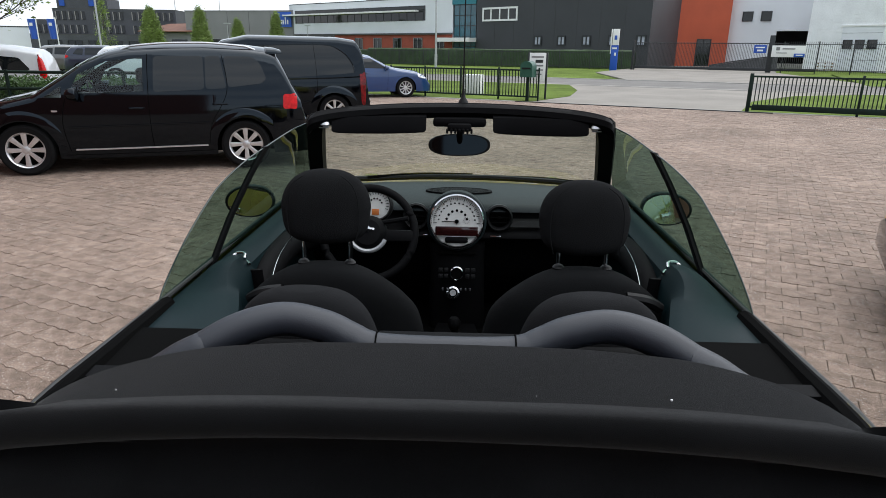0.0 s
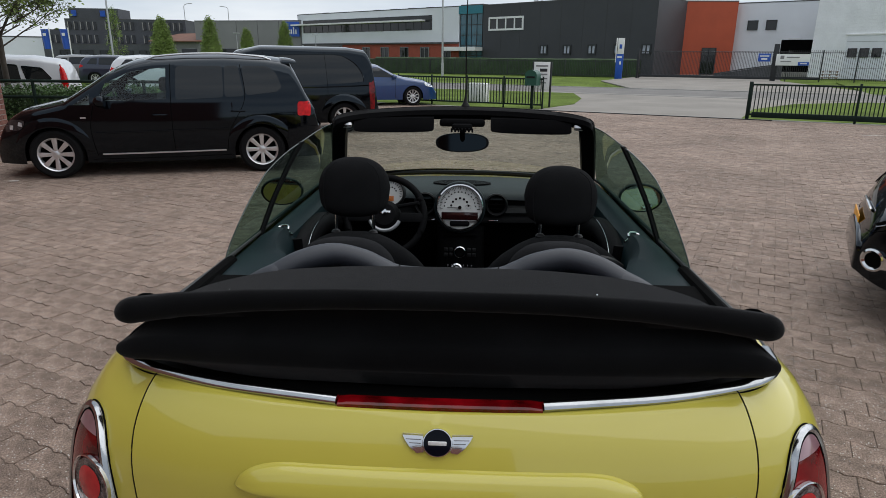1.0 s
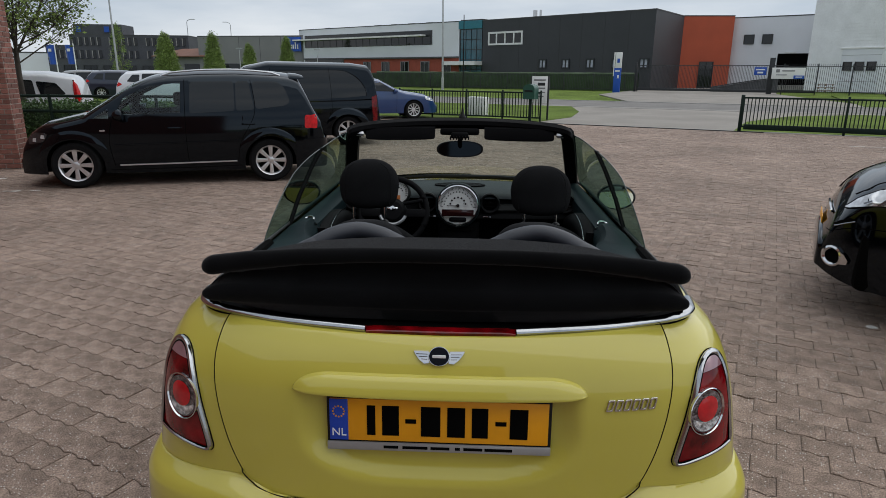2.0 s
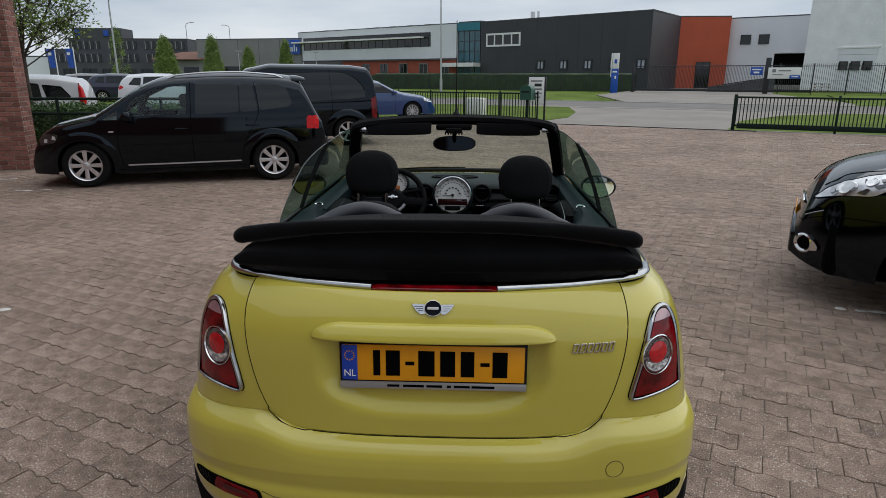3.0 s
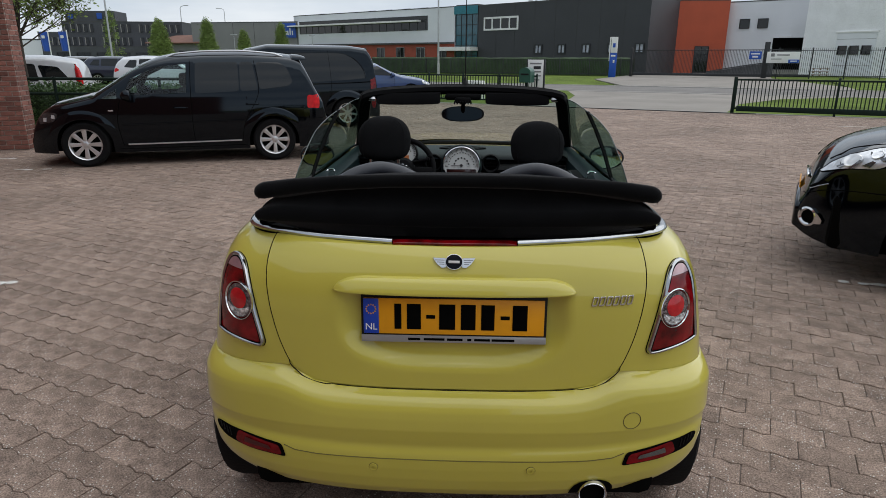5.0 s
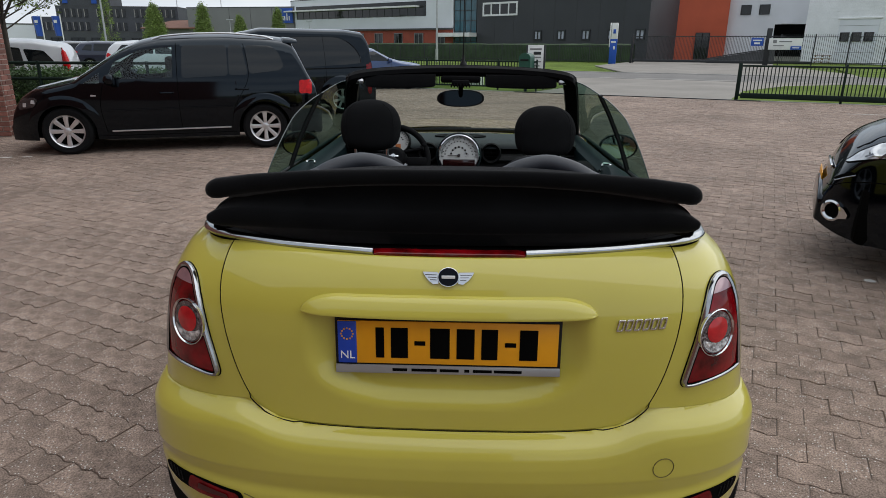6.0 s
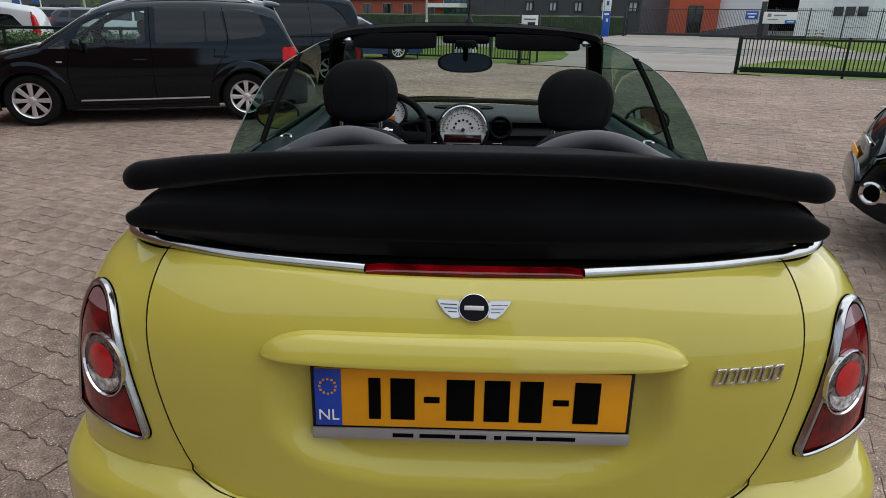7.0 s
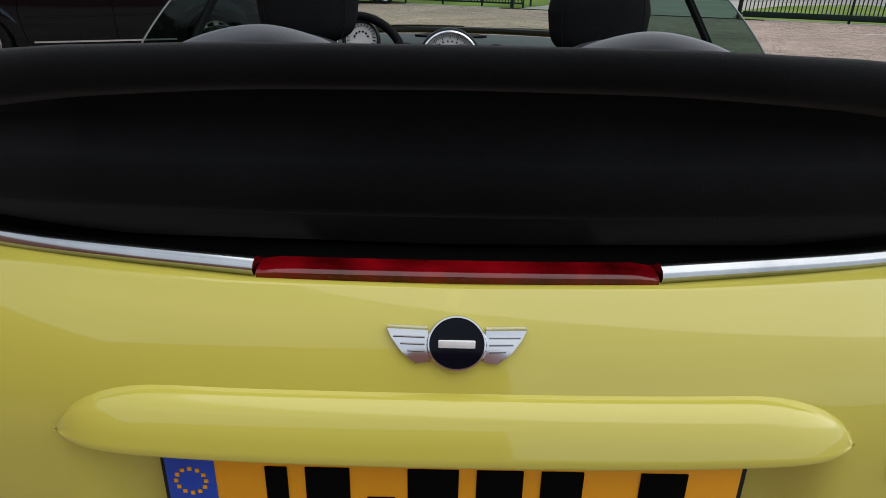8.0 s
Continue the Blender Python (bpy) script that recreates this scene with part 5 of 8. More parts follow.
ringp = lambda k, d: [on_near(fy + 0.05 * k * math.cos(2 * math.pi * i / 28), fz + 0.062 * k * math.sin(2 * math.pi * i / 28), sg, d) for i in range(28)]
bm = bm_new()
loft(bm, [ringp(1.2, 0.0), ringp(1.16, 0.012), ringp(0.95, 0.018), ringp(0.76, 0.008), ringp(0.72, -0.02)], True, False)
patch(bm, [(3.84, 0.455), (3.81, 0.44), (3.785, 0.405), (3.79, 0.378), (3.83, 0.368)], 0.03, lambda y, z: on_near(y, z, sg, 0.014))
fg = part("fog_lamp", bm, CHROME, c, "chrome-ringed front fog lamp")
bm = bm_new()
patch(bm, [(fy + 0.036 * math.cos(2 * math.pi * i / 20), fz + 0.045 * math.sin(2 * math.pi * i / 20)) for i in range(20)], 0.05, lambda y, z: on_near(y, z, sg, 0.004))
part("lens", bm, GAP, fg)
bm = bm_new()
box(bm, (0, 0, 0), (0.42, 0.008, 0.11), 0.003, m=pose(0.12, 3.955, 0.53, 0, 0, 0))
part("number_plate", bm, ORANGEPL, c)
bm = bm_new()
box(bm, (0, 3.915, 0.66), (0.5, 0.02, 0.025), 0.01)
part("grille_bar", bm, CHROME, c)


# ---- the yellow convertible ----
CAR = Matrix.Translation((-0.026, 0, 0)) @ Matrix.Rotation(radians(-0.6), 4, "Z")
mini = thing("convertible", "yellow two-door convertible with its black soft top folded down", "car", CAR)
CANVAS = mat("black_soft_top_canvas", (0.004, 0.0042, 0.0046), 0.95, 0.0, 0.25, 7.0, bump=0.25, bscale=900, spec=0.04, fine=0.15)
for k, v in (("Sheen Weight", 0.1), ("Sheen Roughness", 0.43)):
    CANVAS.node_tree.nodes["Principled BSDF"].inputs[k].default_value = v
VINYL = mat("blue_grey_padded_vinyl", (0.018, 0.0205, 0.0275), 0.46, 0.0, 0.08, 6.0, bump=0.08, bscale=500)
CLOTH = mat("charcoal_seat_cloth", (0.0095, 0.0099, 0.0105), 0.95, 0.0, 0.15, 8.0, bump=0.4, bscale=800, fine=0.25, spec=0.06)
DASHMAT = mat("soft_dash_plastic", (0.0075, 0.013, 0.015), 0.55, 0.0, 0.1, 6.0, bump=0.1, bscale=500, spec=0.25)
PANELMAT = mat("teal_grey_trim_panel", (0.0045, 0.0125, 0.0148), 0.5, 0.0, 0.08, 6.0, bump=0.06, bscale=400, spec=0.1)
CABINBLACK = mat("black_cabin_plastic", (0.004, 0.004, 0.0045), 0.6, 0.0, 0.15, 8.0, bump=0.1, bscale=300, spec=0.06)
DIALWHITE = mat("silver_white_dial", (0.6, 0.6, 0.58), 0.5, 0.0, 0.04, 20.0)
DULLTRIM = mat("dull_grey_seal", (0.012, 0.013, 0.0125), 0.5, 0.0, 0.3, 30.0, bump=0.15, bscale=200)
TRIMCHROME = mat("dull_trim_chrome", (0.4, 0.41, 0.42), 0.16, 1.0, 0.2, 14.0)
SATIN = mat("satin_silver_plastic", (0.35, 0.36, 0.37), 0.35, 0.5, 0.06, 10.0)
EUBLUE = mat("blue_plate_band", (0.005, 0.05, 0.42), 0.4, 0.0, 0.03, 20.0)
PLATEWHITE = mat("white_plate_paint", (0.8, 0.8, 0.8), 0.5, 0.0, 0.02)
SIDEGLASS = glass_mat("green_tinted_side_glass", (0.21, 0.335, 0.275), 0.0, 1.0)
SCREENGLASS = glass_mat("clear_windscreen_glass", (0.74, 0.83, 0.77), 0.0, 1.0)
MIRRORGLASS = mat("mirror_glass", (0.75, 0.77, 0.75), 0.03, 1.0, 0.0)

# plan curve of the tail: flat in the middle, turning forward at the corners
LR, NE = 0.35, 3.0
_th = [math.pi / 2 * (i / 400) for i in range(401)]
_px = [math.sin(t) ** (2 / NE) for t in _th]
_py = [LR * (1 - math.cos(t) ** (2 / NE)) for t in _th]
_s = [0.0]
for i in range(1, 401):
    _s.append(_s[-1] + math.hypot(0.8 * (_px[i] - _px[i - 1]), _py[i] - _py[i - 1]))
S90 = _s[-1]
BODY_Z = [0.15, 0.5, 0.55, 0.62, 0.70, 0.80, 0.86, 0.90, 0.94, 0.97, 0.985, 1.0, 1.01]
BODY_Y = [0.445, 0.445, 0.444, 0.443, 0.442, 0.444, 0.450, 0.461, 0.480, 0.503, 0.520, 0.545, 0.57]
SIDE_Z = [0.15, 0.2, 0.3, 0.45, 0.55, 0.6, 0.7, 0.8, 0.88, 0.93, 0.965, 0.99, 1.005, 1.02]
SIDE_W = [0.72, 0.755, 0.79, 0.806, 0.803, 0.798, 0.785, 0.768, 0.748, 0.728, 0.705, 0.68, 0.655, 0.62]
BUMP_KNOTS = [0.15, 0.20, 0.25, 0.29, 0.33, 0.36, 0.38, 0.388, 0.396, 0.406, 0.416, 0.43, 0.46, 0.48, 0.50, 0.52, 0.53, 0.54, 0.548, 0.555, 0.560, 0.564, 0.57, 0.58, 0.60, 0.615, 0.64]
BUMP_DEPTHS = [0.48, 0.435, 0.405, 0.394, 0.388, 0.386, 0.388, 0.391, 0.394, 0.3945, 0.3925, 0.390, 0.386, 0.386, 0.387, 0.390, 0.394, 0.400, 0.408, 0.420, 0.431, 0.439, 0.445, 0.4475, 0.448, 0.448, 0.448]
BUMP_Z = [0.15 + 0.004 * i for i in range(124)]
BUMP_Y = [float(np.interp(z, BUMP_KNOTS, BUMP_DEPTHS)) for z in BUMP_Z]

# the ledge under the seam: depth by the height below it, and the seam's height round the tail
LEDGE_H = [-0.01, 0.0, 0.004, 0.01, 0.018, 0.03, 0.045, 0.07, 0.1]
LEDGE_Y = [0.447, 0.442, 0.433, 0.420, 0.407, 0.397, 0.3905, 0.387, 0.386]
SEAM_S = [0.0, 0.2, 0.3, 0.35, 0.4, 0.44, 0.48, 0.52, 0.62, 0.8, 1.2]
SEAM_H = [0.5635, 0.565, 0.567, 0.570, 0.578, 0.592, 0.608, 0.616, 0.612, 0.603, 0.6]


def curve(z, zs, vs, soft=0.012):
    """A smoothed look-up."""
    return sum(k * float(np.interp(z + d * soft, zs, vs)) for d, k in ((-1.2, 0.2), (-0.5, 0.2), (0, 0.2), (0.5, 0.2), (1.2, 0.2)))


def side_k(y):
    """How the body narrows along its length."""
    return 1.0 + 0.012 * math.sin(math.pi * min(max((y - 0.7) / 2.8, 0), 1))


def dish(x, z):
    """The shallow recess round the number plate."""
    if z > 0.9 or x > 0.4:
        return 0.0
    q = (x / 0.352) ** 3.2 + (abs(min(z - 0.80, 0)) / 0.172) ** 2.6
    k = min(max((1.0 - q) / 0.55, 0), 1)
    up = min(max((0.885 - z) / 0.03, 0), 1)
    return 0.034 * k * k * (3 - 2 * k) * up


def tail(s, z, bumper=False):
    """A place on the body by the distance s round its plan from the middle of the tail, and the height z."""
    sg = 1 if s >= 0 else -1
    a = abs(s)
    w = curve(z, SIDE_Z, SIDE_W) + (0.012 * min(max((0.61 - z) / 0.05, 0), 1) if bumper else 0)
    if bumper:
        zz = z - 0.026 * min(a / 0.75, 1) ** 2 * min(max((0.49 - z) / 0.05, 0), 1)
        h = sum(float(np.interp(a + d, SEAM_S, SEAM_H)) for d in (-0.03, -0.015, 0.0, 0.015, 0.03)) / 5 - z
        y0 = curve(zz, BUMP_Z, BUMP_Y, 0.003) if z < 0.46 else curve(h, LEDGE_H, LEDGE_Y, 0.002)
    else:
        y0 = curve(z, BODY_Z, BODY_Y) + dish(a, z)
    if a <= S90:
        return Vector((sg * w * float(np.interp(a, _s, _px)), y0 + float(np.interp(a, _s, _py)), z))
    y = y0 + LR + a - S90
    return Vector((sg * w * side_k(y), y, z))


def off_tail(s, z, d, bumper=False):
    e = 0.004
    du = tail(s + e, z, bumper) - tail(s - e, z, bumper)
    dv = tail(s, z + e, bumper) - tail(s, z - e, bumper)
    return tail(s, z, bumper) + du.cross(dv).normalized() * d


def rx(x, z, bumper=False):
    """Rear-view place to plan distance."""
    w = curve(z, SIDE_Z, SIDE_W) + (0.012 * min(max((0.61 - z) / 0.05, 0), 1) if bumper else 0)
    return (math.copysign(float(np.interp(min(abs(x) / w, 1), _px, _s)), x), z)


def sy(y, z, sg, bumper=False):
    """Side-view place to plan distance."""
    y0 = curve(z, BUMP_Z, BUMP_Y) if bumper else curve(z, BODY_Z, BODY_Y)
    d = y - y0
    return (sg * (S90 + d - LR if d >= LR else float(np.interp(d, _py, _s))), z)


def dense(poly, step=0.03, closed=True):
    out = []
    for i in range(len(poly) if closed else len(poly) - 1):
        a, b = Vector(poly[i]), Vector(poly[(i + 1) % len(poly)])
        n = max(1, int((b - a).length / step))
        out += [tuple(a + (b - a) * j / n) for j in range(n)]
    return out if closed else out + [tuple(poly[-1])]


def skin_part(name, poly_s, material, parent, d=0.0, bumper=False, step=0.04, depth=0.014, label=""):
    bm = bm_new()
    patch(bm, poly_s, step, lambda s, z: off_tail(s, z, d, bumper) if d else tail(s, z, bumper))
    if depth:
        rim = [e for e in bm.edges if len(e.link_faces) == 1]
        low = {}
        for e in rim:
            for v in e.verts:
                if v not in low:
                    c = Vector((v.co.x * 0.55, 1.3, v.co.z - 0.02 * (v.co.z - 0.7)))
                    low[v] = bm.verts.new(v.co + (c - v.co).normalized() * depth)
            bm.faces.new([e.verts[0], e.verts[1], low[e.verts[1]], low[e.verts[0]]])
    return part(name, bm, material, parent, label, angle=50)


# boot lid
half = smooth_poly([(0.0, 0.5675), (0.2, 0.5685), (0.34, 0.5735), (0.415, 0.584), (0.462, 0.61), (0.49, 0.648), (0.52, 0.73), (0.541, 0.83), (0.547, 0.91), (0.541, 0.967), (0.534, 0.993)], 5, False)
top_edge = [(0.4, 0.989), (0.3, 0.985), (0.2, 0.982), (0.1, 0.981), (0.0, 0.98)]
rh = half + top_edge
shut = [(x + (0.0017 if z > 0.6 else 0), z - (0.0035 if z < 0.6 else 0.0)) for x, z in half]
outline = rh + [(-x, z) for x, z in reversed(rh[1:-1])]
skin_part("boot_lid", [rx(x, z) for x, z in outline], YELLOW, mini, step=0.014, label="plain yellow boot lid with a dished plate recess")
# olive tube painted as the shade in the lid's shut gap
bm = bm_new()
tube(bm, [off_tail(rx(x, z)[0], z, 0.0014 if z < 0.572 else 0.006 if z < 0.63 else -0.0006) for x, z in [(-a, b) for a, b in reversed(shut)] + shut[1:]], 0.0016, 6)
part("boot_seal", bm, mat("olive_seam_shadow", (0.016, 0.014, 0.005), 0.8, spec=0.1), mini)
# quarter panels, with the wheel arch cut out
ARCH, AX_R, AX_F, TYRE_R = 0.335, 0.885, 3.352, 0.302
for sg in (1, -1):
    inner = [(x + 0.0034, z) for x, z in half if z > 0.622]
    poly = [rx(sg * x, z) for x, z in dense([(0.765, 0.604), (0.6, 0.614), (0.503, 0.622)], 0.03, False)] + [rx(sg * x, z) for x, z in inner]
    poly += [rx(sg * x, z) for x, z in ((0.58, 0.995), (0.61, 1.0))]
    poly += [sy(y, z, sg) for y, z in ((0.80, 1.0), (0.9, 0.998), (1.05, 0.99), (1.2, 0.98), (1.36, 0.97))]
    poly += [sy(y, z, sg) for y, z in dense([(1.36, 0.94), (1.42, 0.7), (1.40, 0.35), (1.40, 0.2), (1.235, 0.2)], 0.05, False)]
    poly += [sy(AX_R + ARCH * math.cos(a), 0.3 + ARCH * math.sin(a), sg) for a in [math.pi * k / 30 for k in range(0, 19)] if 0.3 + ARCH * math.sin(a) > 0.27]
    a_end = math.pi - math.asin(0.303 / ARCH)
    poly += [sy(AX_R + ARCH * math.cos(a_end), 0.604, sg)]
    skin_part("quarter_panel", poly, YELLOW, mini)
    door_poly = [sy(y, z, sg) for y, z in dense([(1.405, 0.2), (1.405, 0.35), (1.425, 0.7), (1.366, 0.94), (1.366, 0.972), (2.0, 0.968), (2.6, 0.965), (2.6, 0.6), (2.56, 0.2)], 0.06)]
    skin_part("door", door_poly, YELLOW, mini, step=0.08)
    wing_poly = [sy(y, z, sg) for y, z in dense([(2.566, 0.2), (2.606, 0.6), (2.606, 0.965), (2.90, 0.962), (2.90, 0.2)], 0.06)]
    skin_part("front_wing", wing_poly, YELLOW, mini, step=0.08)
    bm = bm_new()
    hp = [off_tail(sy(1.55 + 0.2 * k, 0.86, sg)[0], 0.86, d) for k, d in ((0, 0.0), (0.12, 0.03), (0.5, 0.035), (0.88, 0.03), (1, 0.0))]
    tube(bm, hp, 0.012, 8)
    part("door_handle", bm, CHROME, mini)
# bumper
seam = [(0.505, 0.6208), (0.490, 0.633), (0.459, 0.605), (0.412, 0.5805), (0.34, 0.569), (0.2, 0.5645), (0.0, 0.563)]
right = [sy(AX_R + ARCH * math.cos(a), 0.3 + ARCH * math.sin(a), 1, True) for a in [math.pi - math.asin(0.297 / ARCH) + (math.asin(0.297 / ARCH)) * k / 10 for k in range(0, 11)]][::-1]
low_edge = dense([(0.0, 0.224), (0.3, 0.225), (0.5, 0.232), (0.62, 0.25), (0.72, 0.29), (0.78, 0.335), (0.80, 0.358)], 0.04, False)
bp = [rx(x, z, True) for x, z in low_edge] + [sy(0.545, 0.366, 1, True)] + [p for p in right if p[1] > 0.37] + [rx(x, z, True) for x, z in dense([(0.765, 0.6026), (0.62, 0.6117)] + seam, 0.03, False)]
bump = bp + [(-s, z) for s, z in reversed(bp[1:-1])]
bumper = skin_part("rear_bumper", bump, YELLOW, mini, bumper=True, step=(0.009, 0.005))
# dark shell behind the shut lines, and the underbody
bm = bm_new()
loft(bm, [[off_tail(-(S90 + 0.5) + (2 * S90 + 1.0) * j / 60, z, -0.03) for j in range(61)] for z in [0.56 + 0.4 * i / 14 for i in range(15)]], False, False)
loft(bm, [[off_tail(-(S90 - 0.1) + (2 * S90 - 0.2) * j / 60, z, -0.03, True) for j in range(61)] for z in [0.26 + 0.33 * i / 12 for i in range(13)]], False, False)
part("inner_shell", bm, GAP, mini)
bm = bm_new()
box(bm, (0, 2.2, 0.33), (1.28, 3.2, 0.24), 0.05)
box(bm, (0, 0.86, 0.32), (1.26, 0.8, 0.26), 0.05)
part("underbody", bm, GAP, mini)
# boot handle moulding above the plate
bm = bm_new()
rings = []
for i in range(41):
    u = math.sin(math.pi / 2 * (-1 + 2 * i / 40))
    x = 0.343 * u
    q = max((abs(u) - 0.7) / 0.3, 0.0)
    e = 1 - 0.7 * q ** 4
    zb = 0.862 + 0.004 * u * u
    zt = zb + 0.002 + (0.043 - 0.004 * u * u) * max(1 - q ** 2.4, 0.0) ** 0.6
    d = 0.029 * e - 0.002
    base = lambda z: tail(rx(x, z)[0], z).y - dish(abs(rx(x, z)[0]), z)
    h = zt - zb
    ring = [(x, base(zb) + 0.012, zb + 0.002), (x, base(zb) - d * 0.7, zb), (x, base(zb) - d * 0.97, zb + 0.0008), (x, base(zb) - d, zb + 0.003)]
    for f in (0.2, 0.4, 0.6, 0.78, 0.92):
        ring.append((x, base(zb + h * f) - d * (1 - 0.5 * f ** 2.4), zb + h * f))
    ring += [(x, base(zt) - d * 0.3, zt - 0.0008), (x, base(zt) - d * 0.08, zt), (x, base(zt) + 0.012, zt + 0.002)]
    rings.append(ring)
loft(bm, rings)
part("boot_handle", bm, YELLOW, mini, angle=60)
# bright trim round the hood well
trim_half = [(0.0, 0.531, 0.987), (0.179, 0.537, 0.989), (0.38, 0.566, 0.994), (0.5, 0.596, 1.0), (0.582, 0.63, 1.003), (0.627, 0.678, 1.004), (0.648, 0.76, 1.0)]
for sg in (1, -1):
    pts = smooth_poly([(sg * x, y, z) for x, y, z in trim_half[1:]], 8, False)
    bm = bm_new()
    tube(bm, pts, [0.0112 + 0.0035 * (i / (len(pts) - 1)) ** 2 for i in range(len(pts))], 10, flat=0.85)
    part("chrome_trim", bm, TRIMCHROME, mini)
    bm = bm_new()
    tube(bm, [(sg * 0.01, 0.537, 0.973)] + [(x, y - 0.002, z - 0.0115) for x, y, z in pts], 0.004, 6)
    part("trim_seal", bm, GAP, mini)
for sg in (1, -1):
    bm = bm_new()
    tube(bm, smooth_poly([(sg * 0.652, 0.72, 1.0), (sg * 0.672, 0.9, 0.992), (sg * 0.683, 1.1, 0.983), (sg * 0.692, 1.36, 0.972), (sg * 0.70, 2.0, 0.97), (sg * 0.70, 2.6, 0.966), (sg * 0.69, 2.88, 0.962)], 6, False), [0.002 + 0.0055 * min(i / 7, 1) for i in range(37)], 8)
    part("belt_trim", bm, DULLTRIM, mini)
    bm = bm_new()
    tube(bm, smooth_poly([(sg * 0.632, 0.74, 0.992), (sg * 0.653, 0.9, 0.986), (sg * 0.668, 1.1, 0.975), (sg * 0.678, 1.36, 0.966)], 6, False), [0.011 + 0.007 * min(i / 5, 1) for i in range(19)], 8)
    part("belt_seal", bm, GAP, mini)
# third brake lamp
bm = bm_new()
rings = []
for i in range(21):
    x = -0.178 + 0.356 * i / 20
    k = 1.0 if 0 < i < 20 else 0.75
    y = 0.524 + 0.1 * x * x
    rings.append([(x, y + 0.022, 0.983), (x, y + 0.005, 0.9795 + 0.003 * (1 - k)), (x, y, 0.981), (x, y - 0.001, 0.981 + 0.0068 * k), (x, y + 0.005, 0.981 + 0.0106 * k), (x, y + 0.024, 0.981 + 0.011 * k)])
loft(bm, rings)
b3 = part("third_brake_lamp", bm, REDLENS, mini, "slim red high-level brake lamp")
REDPLASTIC = mat("deep_red_plastic", (0.06, 0.002, 0.004), 0.3)
for i in range(24):
    bm = bm_new()
    box(bm, (-0.15 + 0.3 * i / 23, 0.5248 + 0.1 * (-0.15 + 0.3 * i / 23) ** 2, 0.986), (0.008, 0.003, 0.005), 0.001, seg=1)
    part("led", bm, REDPLASTIC, b3)

# tail lamps
# strong colour noise in both lenses paints the dark and white glints of facets
LAMPRING = mat("smoked_sparkle_lens", (0.13, 0.1, 0.1), 0.15, 0.5, 0.75, 70.0, bump=1.0, bscale=110, coat=0.6)
FACETLENS = mat("painted_sparkle_lens", (0.45, 0.45, 0.45), 0.12, 0.6, 0.85, 65.0, bump=1.0, bscale=90, coat=0.8, fine=0.5)
LAMP = [(0.652, 0.930), (0.682, 0.918), (0.702, 0.877), (0.713, 0.815), (0.724, 0.735), (0.727, 0.702), (0.716, 0.689), (0.64, 0.677), (0.578, 0.671), (0.561, 0.683), (0.565, 0.712), (0.583, 0.785), (0.604, 0.872), (0.623, 0.916)]


def shrink(poly, k):
    n, out = len(poly), []
    for i in range(n):
        a, p, b = Vector(poly[i - 1]), Vector(poly[i]), Vector(poly[(i + 1) % n])
        t = (b - a).normalized()
        out.append(tuple(p + Vector((-t.y, t.x)) * k))
    return out


